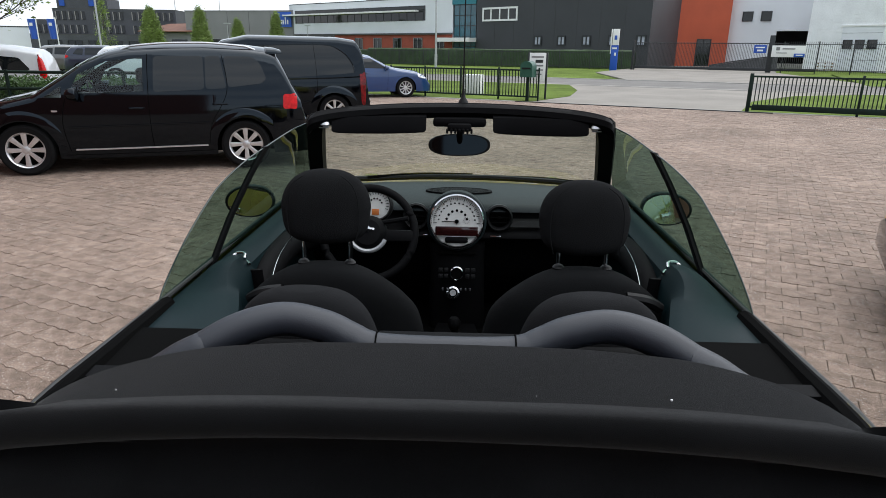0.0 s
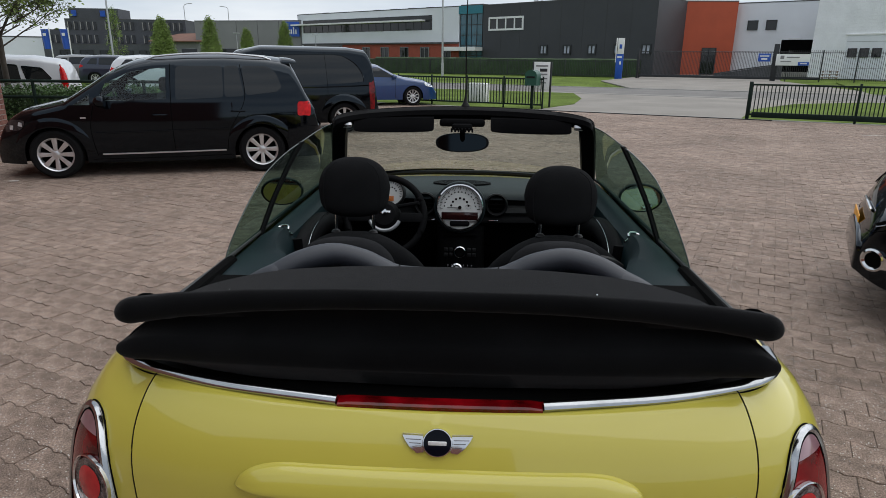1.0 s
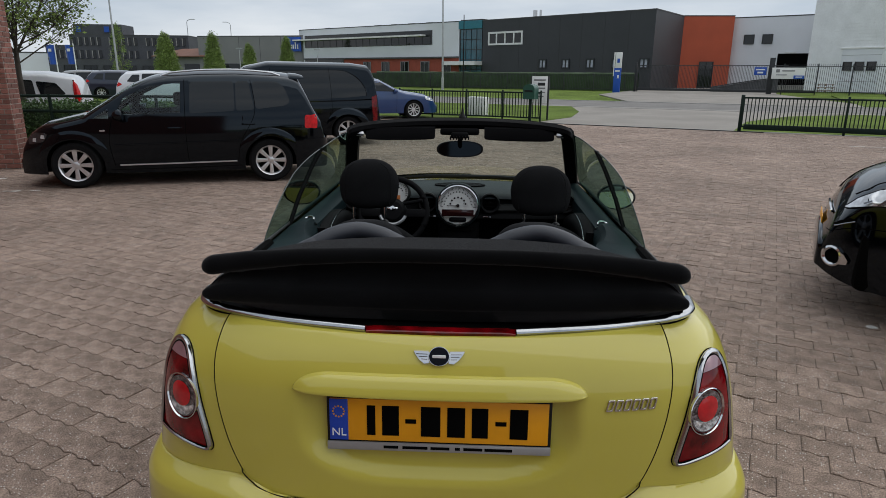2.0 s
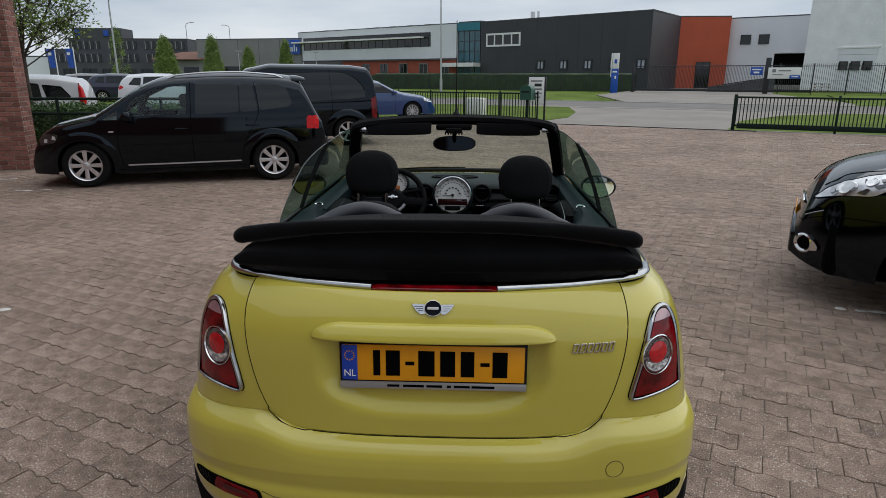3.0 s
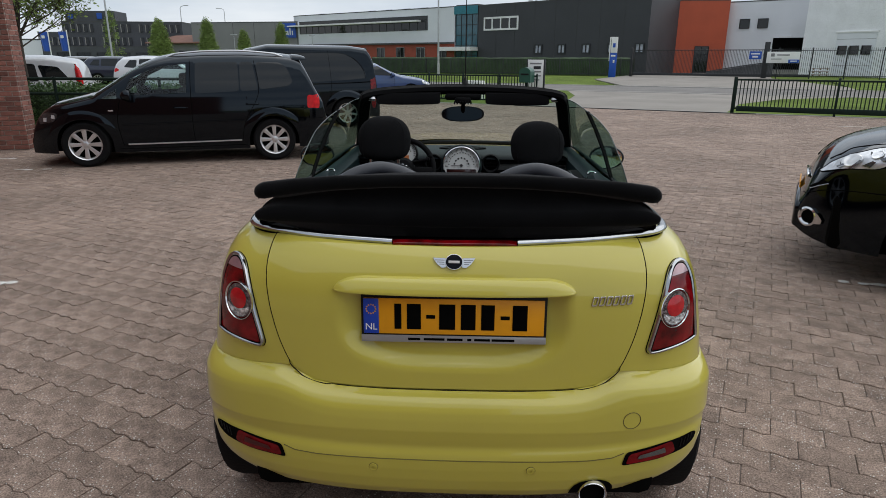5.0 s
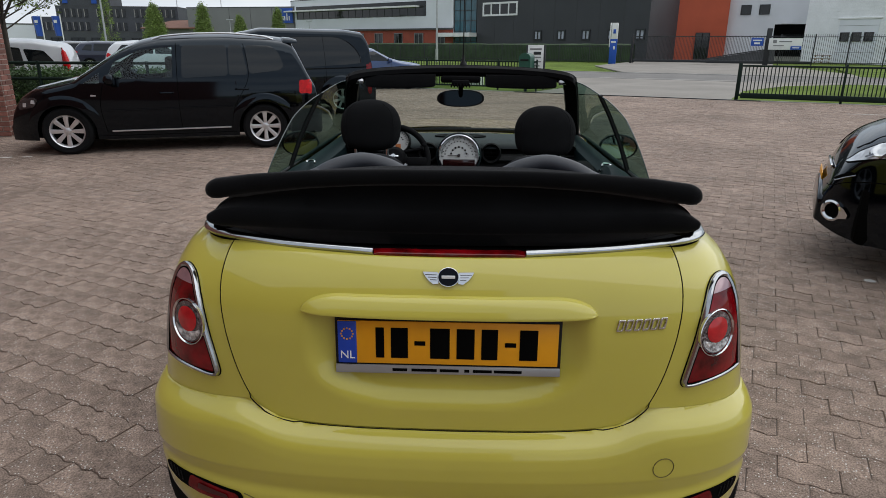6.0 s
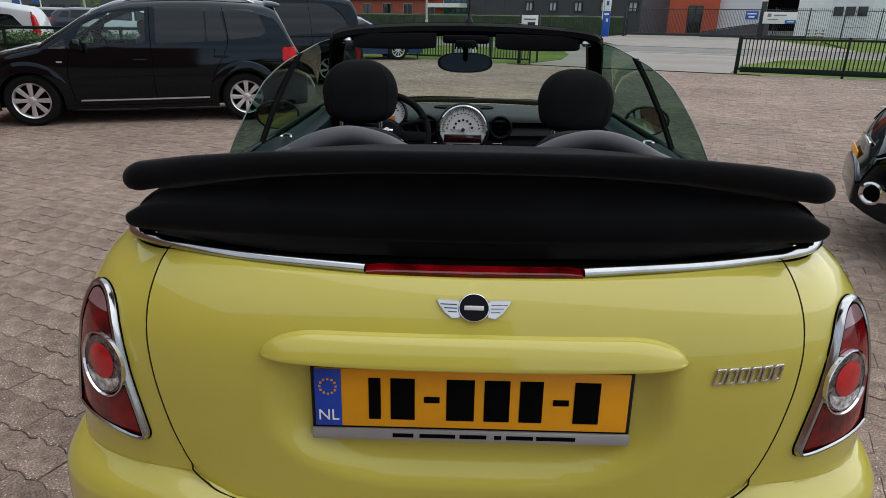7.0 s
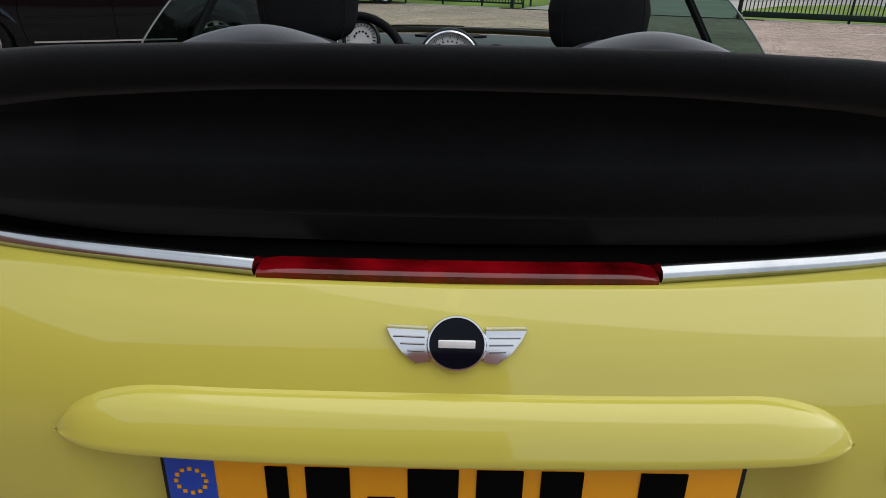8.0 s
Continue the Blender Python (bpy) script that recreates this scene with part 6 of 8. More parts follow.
ring_poly = smooth_poly(LAMP, 5)
area = sum(ring_poly[i - 1][0] * p[1] - p[0] * ring_poly[i - 1][1] for i, p in enumerate(ring_poly))
inward = 1 if area > 0 else -1
for sg in (1, -1):
    tl = thing("tail_lamp", "", "")
    tl.parent = mini
    place = lambda x, z, d, sg=sg: off_tail(rx(sg * x, z)[0], z, d)
    bm = bm_new()
    levels = ((0.0, -0.004), (0.0, 0.007), (0.003, 0.0115), (0.0075, 0.0125), (0.0105, 0.0095), (0.011, 0.004))
    loft(bm, [[place(x, z, d) for x, z in (shrink(ring_poly, inward * k) if k else ring_poly)] for k, d in levels], True, False)
    part("chrome_ring", bm, TRIMCHROME, tl)
    bm = bm_new()
    tube(bm, [place(x, z, 0.0005) for x, z in shrink(ring_poly, -inward * 0.0005)], 0.0016, 6, closed=True)
    part("gasket", bm, GAP, tl)
    bm = bm_new()
    tube(bm, [place(x, z, 0.009) for x, z in shrink(ring_poly, inward * 0.0115)], 0.0018, 6, closed=True)
    part("inner_gasket", bm, GAP, tl)
    bm = bm_new()
    inner = shrink(ring_poly, inward * 0.0098)
    cx, cz = 0.648, 0.79
    bulge = lambda x, z: 0.007 + 0.006 * max(0, 1 - ((x - cx) / 0.08) ** 2 - ((z - cz) / 0.14) ** 2)
    patch(bm, inner, 0.015, lambda x, z: place(x, z, bulge(x, z)))
    part("lens", bm, REDLENS, tl, "dark red ribbed lens")
    # clear upper corner, then the round reversing lamp with its red core
    up = [p for p in inner if p[1] > 0.885]
    bm = bm_new()
    patch(bm, up, 0.015, lambda x, z: place(x, z, bulge(x, z) + 0.0012))
    part("clear_lens", bm, mat("pale_pink_lens", (0.3, 0.17, 0.19), 0.08, 0.2, 0.2, 20.0, coat=1.0) if sg > 0 else bpy.data.materials["pale_pink_lens"], tl)
    circ = lambda r, k=1.0, n=36: [(0.632 + r * math.cos(2 * math.pi * i / n), 0.803 + k * r * math.sin(2 * math.pi * i / n)) for i in range(n)]
    bm = bm_new()
    loft(bm, [[place(x, z, bulge(x, z) + d) for x, z in circ(r, 1.2)] for r, d in ((0.0465, 0.001), (0.046, 0.007), (0.0442, 0.0078), (0.043, 0.004))], True, False)
    part("bright_ring", bm, CHROME, tl, "thin bright ring round the reversing lamp")
    bm = bm_new()
    patch(bm, circ(0.041, 1.2), 0.012, lambda x, z: place(x, z, bulge(x, z) + 0.0035))
    part("reflector", bm, LAMPRING, tl)
    bm = bm_new()
    cres = [(0.632 + 0.038 * math.cos(a), 0.803 + 0.0456 * math.sin(a)) for a in [math.pi * (1.08 + 0.84 * i / 16) for i in range(17)]] + [(0.632 + 0.034 * math.cos(a), 0.797 + 0.014 * math.sin(a)) for a in [math.pi * (1.92 - 0.84 * i / 16) for i in range(17)]]
    patch(bm, cres, 0.012, lambda x, z: place(x, z, bulge(x, z) + 0.005))
    part("reversing_lens", bm, FACETLENS, tl, "clear reversing lens")
    bm = bm_new()
    patch(bm, [(x, z + 0.008) for x, z in circ(0.027, 1.1)], 0.01, lambda x, z: place(x, z, bulge(x, z) + 0.005 + 0.003 * max(0, 1 - ((x - 0.632) ** 2 + (z - 0.811) ** 2) / 0.0007)))
    part("lamp_core", bm, mat("bright_red_lens", (0.42, 0.008, 0.012), 0.12, 0.0, 0.25, 40.0, coat=0.3) if sg > 0 else bpy.data.materials["bright_red_lens"], tl)
    # bumper lamp in its dark slot
    slot = round_poly([(0.500, 0.342), (0.511, 0.386), (0.62, 0.400), (0.73, 0.408), (0.747, 0.4), (0.740, 0.375), (0.71, 0.36), (0.62, 0.348)], 0.012)
    bm = bm_new()
    bplace = lambda x, z, d, sg=sg: off_tail(rx(sg * x, z, True)[0], z, d, True)
    patch(bm, slot, 0.02, lambda x, z: bplace(x, z, 0.002))
    fl = part("bumper_lamp", bm, GAP, mini, "dark bumper slot with a red fog lamp")
    core = round_poly([(0.511, 0.349), (0.52, 0.381), (0.655, 0.402), (0.668, 0.366), (0.64, 0.355)], 0.01)
    bm = bm_new()
    patch(bm, core, 0.02, lambda x, z: bplace(x, z, 0.006))
    part("lens", bm, mat("fog_red_lens", (0.15, 0.002, 0.005), 0.15, 0.0, 0.4, 30.0, spec=0.25) if sg > 0 else bpy.data.materials["fog_red_lens"], fl)
    bm = bm_new()
    patch(bm, round_poly([(0.545, 0.364), (0.55, 0.376), (0.63, 0.388), (0.635, 0.371)], 0.004), 0.02, lambda x, z: bplace(x, z, 0.008))
    part("inner_lens", bm, bpy.data.materials["deep_red_plastic"] if sg < 0 else SHINYDARK, fl)
    bm = bm_new()
    for k in range(4):
        tube(bm, [bplace(0.685 + 0.012 * k, 0.372 + 0.005 * k, 0.004), bplace(0.69 + 0.012 * k, 0.398 + 0.002 * k, 0.004)], 0.0016, 5)
    part("grille", bm, TRIMBLACK, fl)
# bumper seams, sensors, towing cap, exhaust
bm = bm_new()
ln = dense([(-0.505, 0.384), (-0.47, 0.372), (-0.40, 0.367), (0.0, 0.364), (0.40, 0.367), (0.47, 0.372), (0.505, 0.384)], 0.02, False)
tube(bm, [off_tail(rx(x, z, True)[0], z, 0.0004, True) for x, z in ln], 0.0017, 5)
part("seam", bm, mat("seam_shadow", (0.12, 0.1, 0.02), 0.8), bumper)
for x in (-0.232, 0.232):
    bm = bm_new()
    loft(bm, [[off_tail(rx(x + r * math.cos(2 * math.pi * i / 20), 0.335, True)[0], 0.335 + r * math.sin(2 * math.pi * i / 20), d, True) for i in range(20)] for r, d in ((0.0125, 0.0), (0.0125, 0.003), (0.011, 0.0035), (0.0108, 0.002), (0.004, 0.003))], True, False)
    part("parking_sensor", bm, YELLOW, bumper)
    bm = bm_new()
    tube(bm, [off_tail(rx(x + 0.0128 * math.cos(2 * math.pi * i / 20), 0.335, True)[0], 0.335 + 0.0128 * math.sin(2 * math.pi * i / 20), 0.0005, True) for i in range(20)], 0.0013, 5, closed=True)
    part("sensor_ring", bm, bpy.data.materials["seam_shadow"], bumper)
bm = bm_new()
tube(bm, [off_tail(rx(0.52 + 0.026 * math.cos(2 * math.pi * i / 28), 0.493, True)[0], 0.493 + 0.026 * math.sin(2 * math.pi * i / 28), 0.0004, True) for i in range(28)], 0.0013, 5, closed=True)
part("towing_cap", bm, bpy.data.materials["seam_shadow"], bumper)
ex = Matrix.Translation((0.42, 0.4, 0.25))
bm = bm_new()
lathe(bm, [(0.034, 0.12), (0.034, 0.01), (0.036, 0.0), (0.041, -0.004), (0.0435, 0.0), (0.0435, 0.3)], "y", 36, ex)
exh = part("exhaust_tip", bm, CHROME, mini, "single chrome exhaust tip")
bm = bm_new()
lathe(bm, [(0.001, 0.02), (0.0338, 0.02)], "y", 24, ex)
part("bore", bm, GAP, exh)
bm = bm_new()
patch(bm, [(0.42 + 0.068 * math.cos(a), 0.234 + 0.062 * max(math.sin(a), 0) ** 0.8) for a in [math.pi * i / 20 for i in range(21)]], 0.02, lambda x, z: off_tail(rx(x, z, True)[0], z, 0.0025, True))
part("cutout", bm, GAP, exh)

# badge: plain dark disc with bright wings and no lettering
bd = thing("badge", "", "")
bd.parent = mini
on_lid = lambda x, z, d: off_tail(rx(x, z)[0], z, d)
bm = bm_new()
zc, ZS = 0.944, 0.74
loft(bm, [[on_lid(r * math.cos(2 * math.pi * i / 40), zc + ZS * r * math.sin(2 * math.pi * i / 40), d) for i in range(40)] for r, d in ((0.0255, 0.0), (0.0255, 0.006), (0.0245, 0.0075), (0.0232, 0.0075), (0.0226, 0.006))], True, False)
part("rim", bm, CHROME, bd)
bm = bm_new()
patch(bm, [(0.0232 * math.cos(2 * math.pi * i / 40), zc + ZS * 0.0232 * math.sin(2 * math.pi * i / 40)) for i in range(40)], 0.012, lambda x, z: on_lid(x, z, 0.0065))
part("disc", bm, mat("black_enamel", (0.002, 0.0025, 0.006), 0.1, coat=0.0, spec=0.12), bd)
bm = bm_new()
box(bm, (0, 0, 0), (0.031, 0.002, 0.0075), 0.0008)
ob = part("emblem_bar", bm, PLATEWHITE, bd)
ob.location = on_lid(0, zc, 0.0075)
for sg in (1, -1):
    bm = bm_new()
    wing = [(0.0245, zc + ZS * 0.0125), (0.059, zc + ZS * 0.0135), (0.055, zc + ZS * 0.005), (0.046, zc - ZS * 0.008), (0.034, zc - ZS * 0.0185), (0.0225, zc - ZS * 0.0165)]
    patch(bm, [(sg * x, z) for x, z in wing], 0.012, lambda x, z: on_lid(x, z, 0.005), 0.006, (0, 1, 0))
    part("wing", bm, CHROME, bd)
    for k in range(3):
        bm = bm_new()
        z = zc + ZS * (0.006 - 0.0065 * k)
        tube(bm, [on_lid(sg * 0.027, z, 0.0052), on_lid(sg * (0.0535 - 0.006 * k), z + 0.0004, 0.0052)], 0.0009, 5)
        part("wing_groove", bm, SHINYDARK, bd)
# model lettering as plain slanted bars
LETTERCHROME = mat("bright_letter_chrome", (0.6, 0.6, 0.58), 0.1, 1.0, 0.05, 40.0)
lt = thing("model_lettering", "", "")
lt.parent = mini
for k in range(6):
    x0 = 0.386 + 0.0202 * k
    bm = bm_new()
    ring_at = lambda k: round_poly([(x0 + k, 0.828 + k), (x0 + 0.0165 - k, 0.828 + k), (x0 + 0.0225 - k, 0.8555 - k), (x0 + 0.006 + k, 0.8555 - k)], 0.004 - 0.4 * k)
    loft(bm, [[on_lid(x, z, d) for x, z in ring_at(k)] for k, d in ((0.0, 0.0), (0.0, 0.004), (0.0008, 0.005), (0.0036, 0.005), (0.0042, 0.004), (0.0042, 0.0))], True, False)
    part("bar", bm, LETTERCHROME, lt)
# number plate: bars in place of the characters
pl = thing("number_plate", "", "")
pl.parent = mini
pl.matrix_basis = pose(0, 0.4610, 0.709, -3.0, 0, 0)
for nm, c, s, mt, bv in (("holder", (0, 0.012, 0.071), (0.532, 0.024, 0.142), TRIMBLACK, 0.004), ("plate", (0, -0.003, 0.079), (0.516, 0.004, 0.107), ORANGEPL, 0.002), ("band", (-0.236, -0.0052, 0.079), (0.044, 0.002, 0.105), EUBLUE, 0.0008), ("dealer_strip", (0, -0.004, 0.0115), (0.53, 0.006, 0.021), SATIN, 0.002)):
    bm = bm_new()
    box(bm, c, s, bv)
    part(nm, bm, mt, pl)
for x, w in ((-0.159, 0.02), (-0.113, 0.04), (-0.018, 0.046), (0.042, 0.042), (0.098, 0.038), (0.189, 0.042)):
    bm = bm_new()
    box(bm, (x, -0.0058, 0.079), (w, 0.002, 0.076), 0.0008)
    part("bar", bm, GAP, pl)
for x in (-0.065, 0.147):
    bm = bm_new()
    box(bm, (x, -0.0058, 0.079), (0.026, 0.002, 0.011), 0.0008)
    part("dash", bm, GAP, pl)
bm = bm_new()
for k in range(12):
    a = 2 * math.pi * k / 12
    box(bm, (-0.236 + 0.0135 * math.cos(a), -0.0066, 0.1 + 0.0135 * math.sin(a)), (0.0036, 0.001, 0.0036))
part("star_ring", bm, ORANGEPL, pl, smooth=False)
for x0, w in ((-0.13, 0.035), (-0.085, 0.06), (-0.018, 0.045), (0.04, 0.012), (0.06, 0.045), (0.11, 0.065)):
    bm = bm_new()
    box(bm, (x0 + w / 2, -0.0075, 0.0115), (w, 0.001, 0.007))
    part("strip_bar", bm, GAP, pl)
txt = bpy.data.curves.new("country_letters", "FONT")
txt.body, txt.size, txt.extrude, txt.align_x = "NL", 0.028, 0.0004, "CENTER"
txt.materials.append(PLATEWHITE)
ob = new("country_letters", txt)
ob.parent, ob.matrix_basis = pl, pose(-0.236, -0.0068, 0.038, 90, 0, 0)

# folded soft top
def lerp_tab(x, tab):
    return float(np.interp(abs(x), [t[0] for t in tab], [t[1] for t in tab]))


ROLL = [(0, 1.150), (0.2, 1.149), (0.35, 1.143), (0.48, 1.132), (0.56, 1.121), (0.61, 1.114)]
FRONT = [(0, 0.875), (0.15, 0.868), (0.28, 0.845), (0.4, 0.805), (0.48, 0.775), (0.54, 0.70), (0.6, 0.62)]
st = thing("soft_top", "", "")
st.parent = mini
xs = [0.592 * math.sin(math.pi / 2 * (-1 + 2 * i / 60)) for i in range(61)]
bm = bm_new()
rings = []
for x in xs:
    e = min(1.0, math.sqrt(max(1 - (abs(x) / 0.592) ** 18, 0.0)) + 0.25)
    zc, yf = lerp_tab(x, ROLL), lerp_tab(x, FRONT)
    r = 0.026 * e * (0.72 + 0.28 * (x / 0.592) ** 2)
    zc += 0.0045 * (1 - (x / 0.592) ** 2)
    sag = 0.01 * (1 - (x / 0.6) ** 2)
    yr = 0.602
    ring = [(x, yr + r * 0.0 + r * math.cos(a) * -0.95, zc + r * math.sin(a)) for a in [-math.pi * 0.5 + math.pi * k / 8 for k in range(9)]]
    yf = max(yf, yr + 0.03)
    ring += [(x, yr + (yf - yr) * k, zc + r * (1 - k) + (1.079 - zc) * k * 0.95 - sag * math.sin(math.pi * k)) for k in (0.2, 0.4, 0.6, 0.8)]
    t = min(max((abs(x) / 0.592 - 0.87) / 0.09, 0), 1)
    near_roll = lambda z, k: z * (1 - t) + (zc + k * r) * t
    ring += [(x, yf, near_roll(1.076, 0.5)), (x, yf + 0.006, near_roll(1.066, 0.0)), (x, yf - 0.01, near_roll(1.056, -0.6)), (x, yr + (yf - yr) * 0.5, near_roll(min(1.075, zc - r * 1.2), -0.98))]
    rings.append(ring)
loft(bm, rings)
part("upper_fold", bm, CANVAS, st, angle=70)
bm = bm_new()
for x, y, r in ((-0.31, 0.73, 0.0016), (-0.045, 0.80, 0.0014), (0.29, 0.70, 0.0018), (0.12, 0.69, 0.001), (-0.2, 0.66, 0.001), (-0.42, 0.70, 0.001)):
    bmesh.ops.create_icosphere(bm, subdivisions=1, radius=r, matrix=Matrix.Translation((x, y, lerp_tab(x, ROLL) - 0.004 - 0.16 * (y - 0.66))))
tagged(part("lint", bm, PLATEWHITE, st), kind="stuff")
bm = bm_new()
rings = []
for x in xs:
    q = abs(x) / 0.592
    e = min(1.0, math.sqrt(max(1 - q ** 18, 0.0)) + 0.2)
    zc = lerp_tab(x, ROLL) - 0.024 + 0.014 * (1 - q * q)
    zl = 1.045 + 0.014 * q ** 2.2
    r = (0.030 - 0.006 * q) * e
    drop = min(max((q - 0.84) / 0.14, 0), 1) ** 2
    zl -= 0.008 * drop
    r *= 1 - 0.2 * drop
    zc = zc * (1 - drop) + (zl + r - 0.006) * drop
    dip = 0.615 + 0.03 * q ** 4
    yl = 0.585 + 0.01 * (1 - q)
    ring = [(x, 0.605, zc + 0.004), (x, dip, (zc + zl + r) / 2 + 0.004 * e)]
    ring += [(x, yl - r * 0.6 * math.cos(a), zl + r * math.sin(a)) for a in [math.pi / 2 - math.pi * k / 7 for k in range(8)]]
    ring += [(x, 0.60 + 0.02 * q, max(0.985, zl - r - 0.04 * (1 - q ** 4))), (x, 0.62 + 0.2 * (1 - q ** 6), max(0.99, zl - r - 0.03)), (x, 0.63 + 0.2 * (1 - q ** 6), zc)]
    rings.append(ring)
loft(bm, rings)
part("lower_fold", bm, CANVAS, st, angle=70)
bm = bm_new()
prism(bm, [(-0.6, 0.66), (-0.5, 0.60), (-0.3, 0.565), (0, 0.555), (0.3, 0.565), (0.5, 0.60), (0.6, 0.66), (0.64, 0.8), (0.66, 1.2), (-0.66, 1.2), (-0.64, 0.8)], 0.93, 0.978)
part("hood_well", bm, GAP, st)

# roll hoops
rh = thing("roll_hoop", "", "")
rh.parent = mini
path = [(0.505, 0.868, 1.03), (0.475, 0.864, 1.042), (0.435, 0.867, 1.064), (0.388, 0.88, 1.092), (0.33, 0.905, 1.12), (0.265, 0.925, 1.131), (0.20, 0.928, 1.118), (0.155, 0.925, 1.098), (0.115, 0.92, 1.085), (0, 0.918, 1.082)]
pts = smooth_poly([(-x, y, z) for x, y, z in path[:-1]] + list(reversed(path)), 6, False)
bm = bm_new()
tube(bm, pts, [0.0275 if abs(p[0]) > 0.12 else 0.026 for p in pts], 16, flat=1.0)
part("padded_bar", bm, VINYL, rh)
for sg in (1, -1):
    bm = bm_new()
    loft(bm, [[(sg * (0.40 + 0.1 * k), 0.825 + 0.05 * k, 1.02), (sg * (0.40 + 0.1 * k), 0.825 + 0.05 * k, 1.056 - 0.012 * k), (sg * (0.39 + 0.1 * k), 0.86 + 0.05 * k, 1.062 - 0.012 * k), (sg * (0.38 + 0.1 * k), 0.9 + 0.05 * k, 1.05 - 0.01 * k), (sg * (0.38 + 0.1 * k), 0.93 + 0.05 * k, 1.02)] for k in (0, 0.3, 0.6, 0.9, 1.05)])
    part("hoop_foot", bm, VINYL, rh)
    bm = bm_new()
    tube(bm, smooth_poly([(sg * 0.372, 0.883, 1.096), (sg * 0.41, 0.873, 1.08), (sg * 0.45, 0.864, 1.056), (sg * 0.5, 0.868, 1.03)], 4, False), [0.0285] + [0.031] * 11 + [0.026], 16)
    part("hoop_collar", bm, VINYL, rh)
    bm = bm_new()
    box(bm, (sg * 0.27, 0.95, 1.02), (0.32, 0.03, 0.12), 0.01)
    part("hoop_infill", bm, CABINBLACK, rh)
    bm = bm_new()
    tube(bm, [(sg * 0.112 + 0.0, 0.92 + 0.0275 * math.cos(a), 1.085 + 0.0275 * math.sin(a)) for a in [2 * math.pi * k / 24 for k in range(24)]], 0.0015, 5, closed=True)
    part("hoop_seam", bm, GAP, rh)

# seats
def cushion(bm, rows, n=20, p=2.6):
    """A padded body: rows of (centre, half width, half depth, lean) from bottom to top, each a rounded rectangle."""
    rings = []
    if len(rows) >= 5:
        flat = smooth_poly([(*c, a, b, ln) for c, a, b, ln in rows], 4, False)
        rows = [(tuple(q[:3]), q[3], q[4], q[5]) for q in flat]
    for (cx, cy, cz), a, b, lean in rows:
        ring = []
        for i in range(n):
            t = 2 * math.pi * i / n
            c, s = math.cos(t), math.sin(t)
            ring.append((cx + a * math.copysign(abs(c) ** (2 / p), c), cy + b * math.copysign(abs(s) ** (2 / p), s), cz + lean * s))
        rings.append(ring)
    return loft(bm, rings)


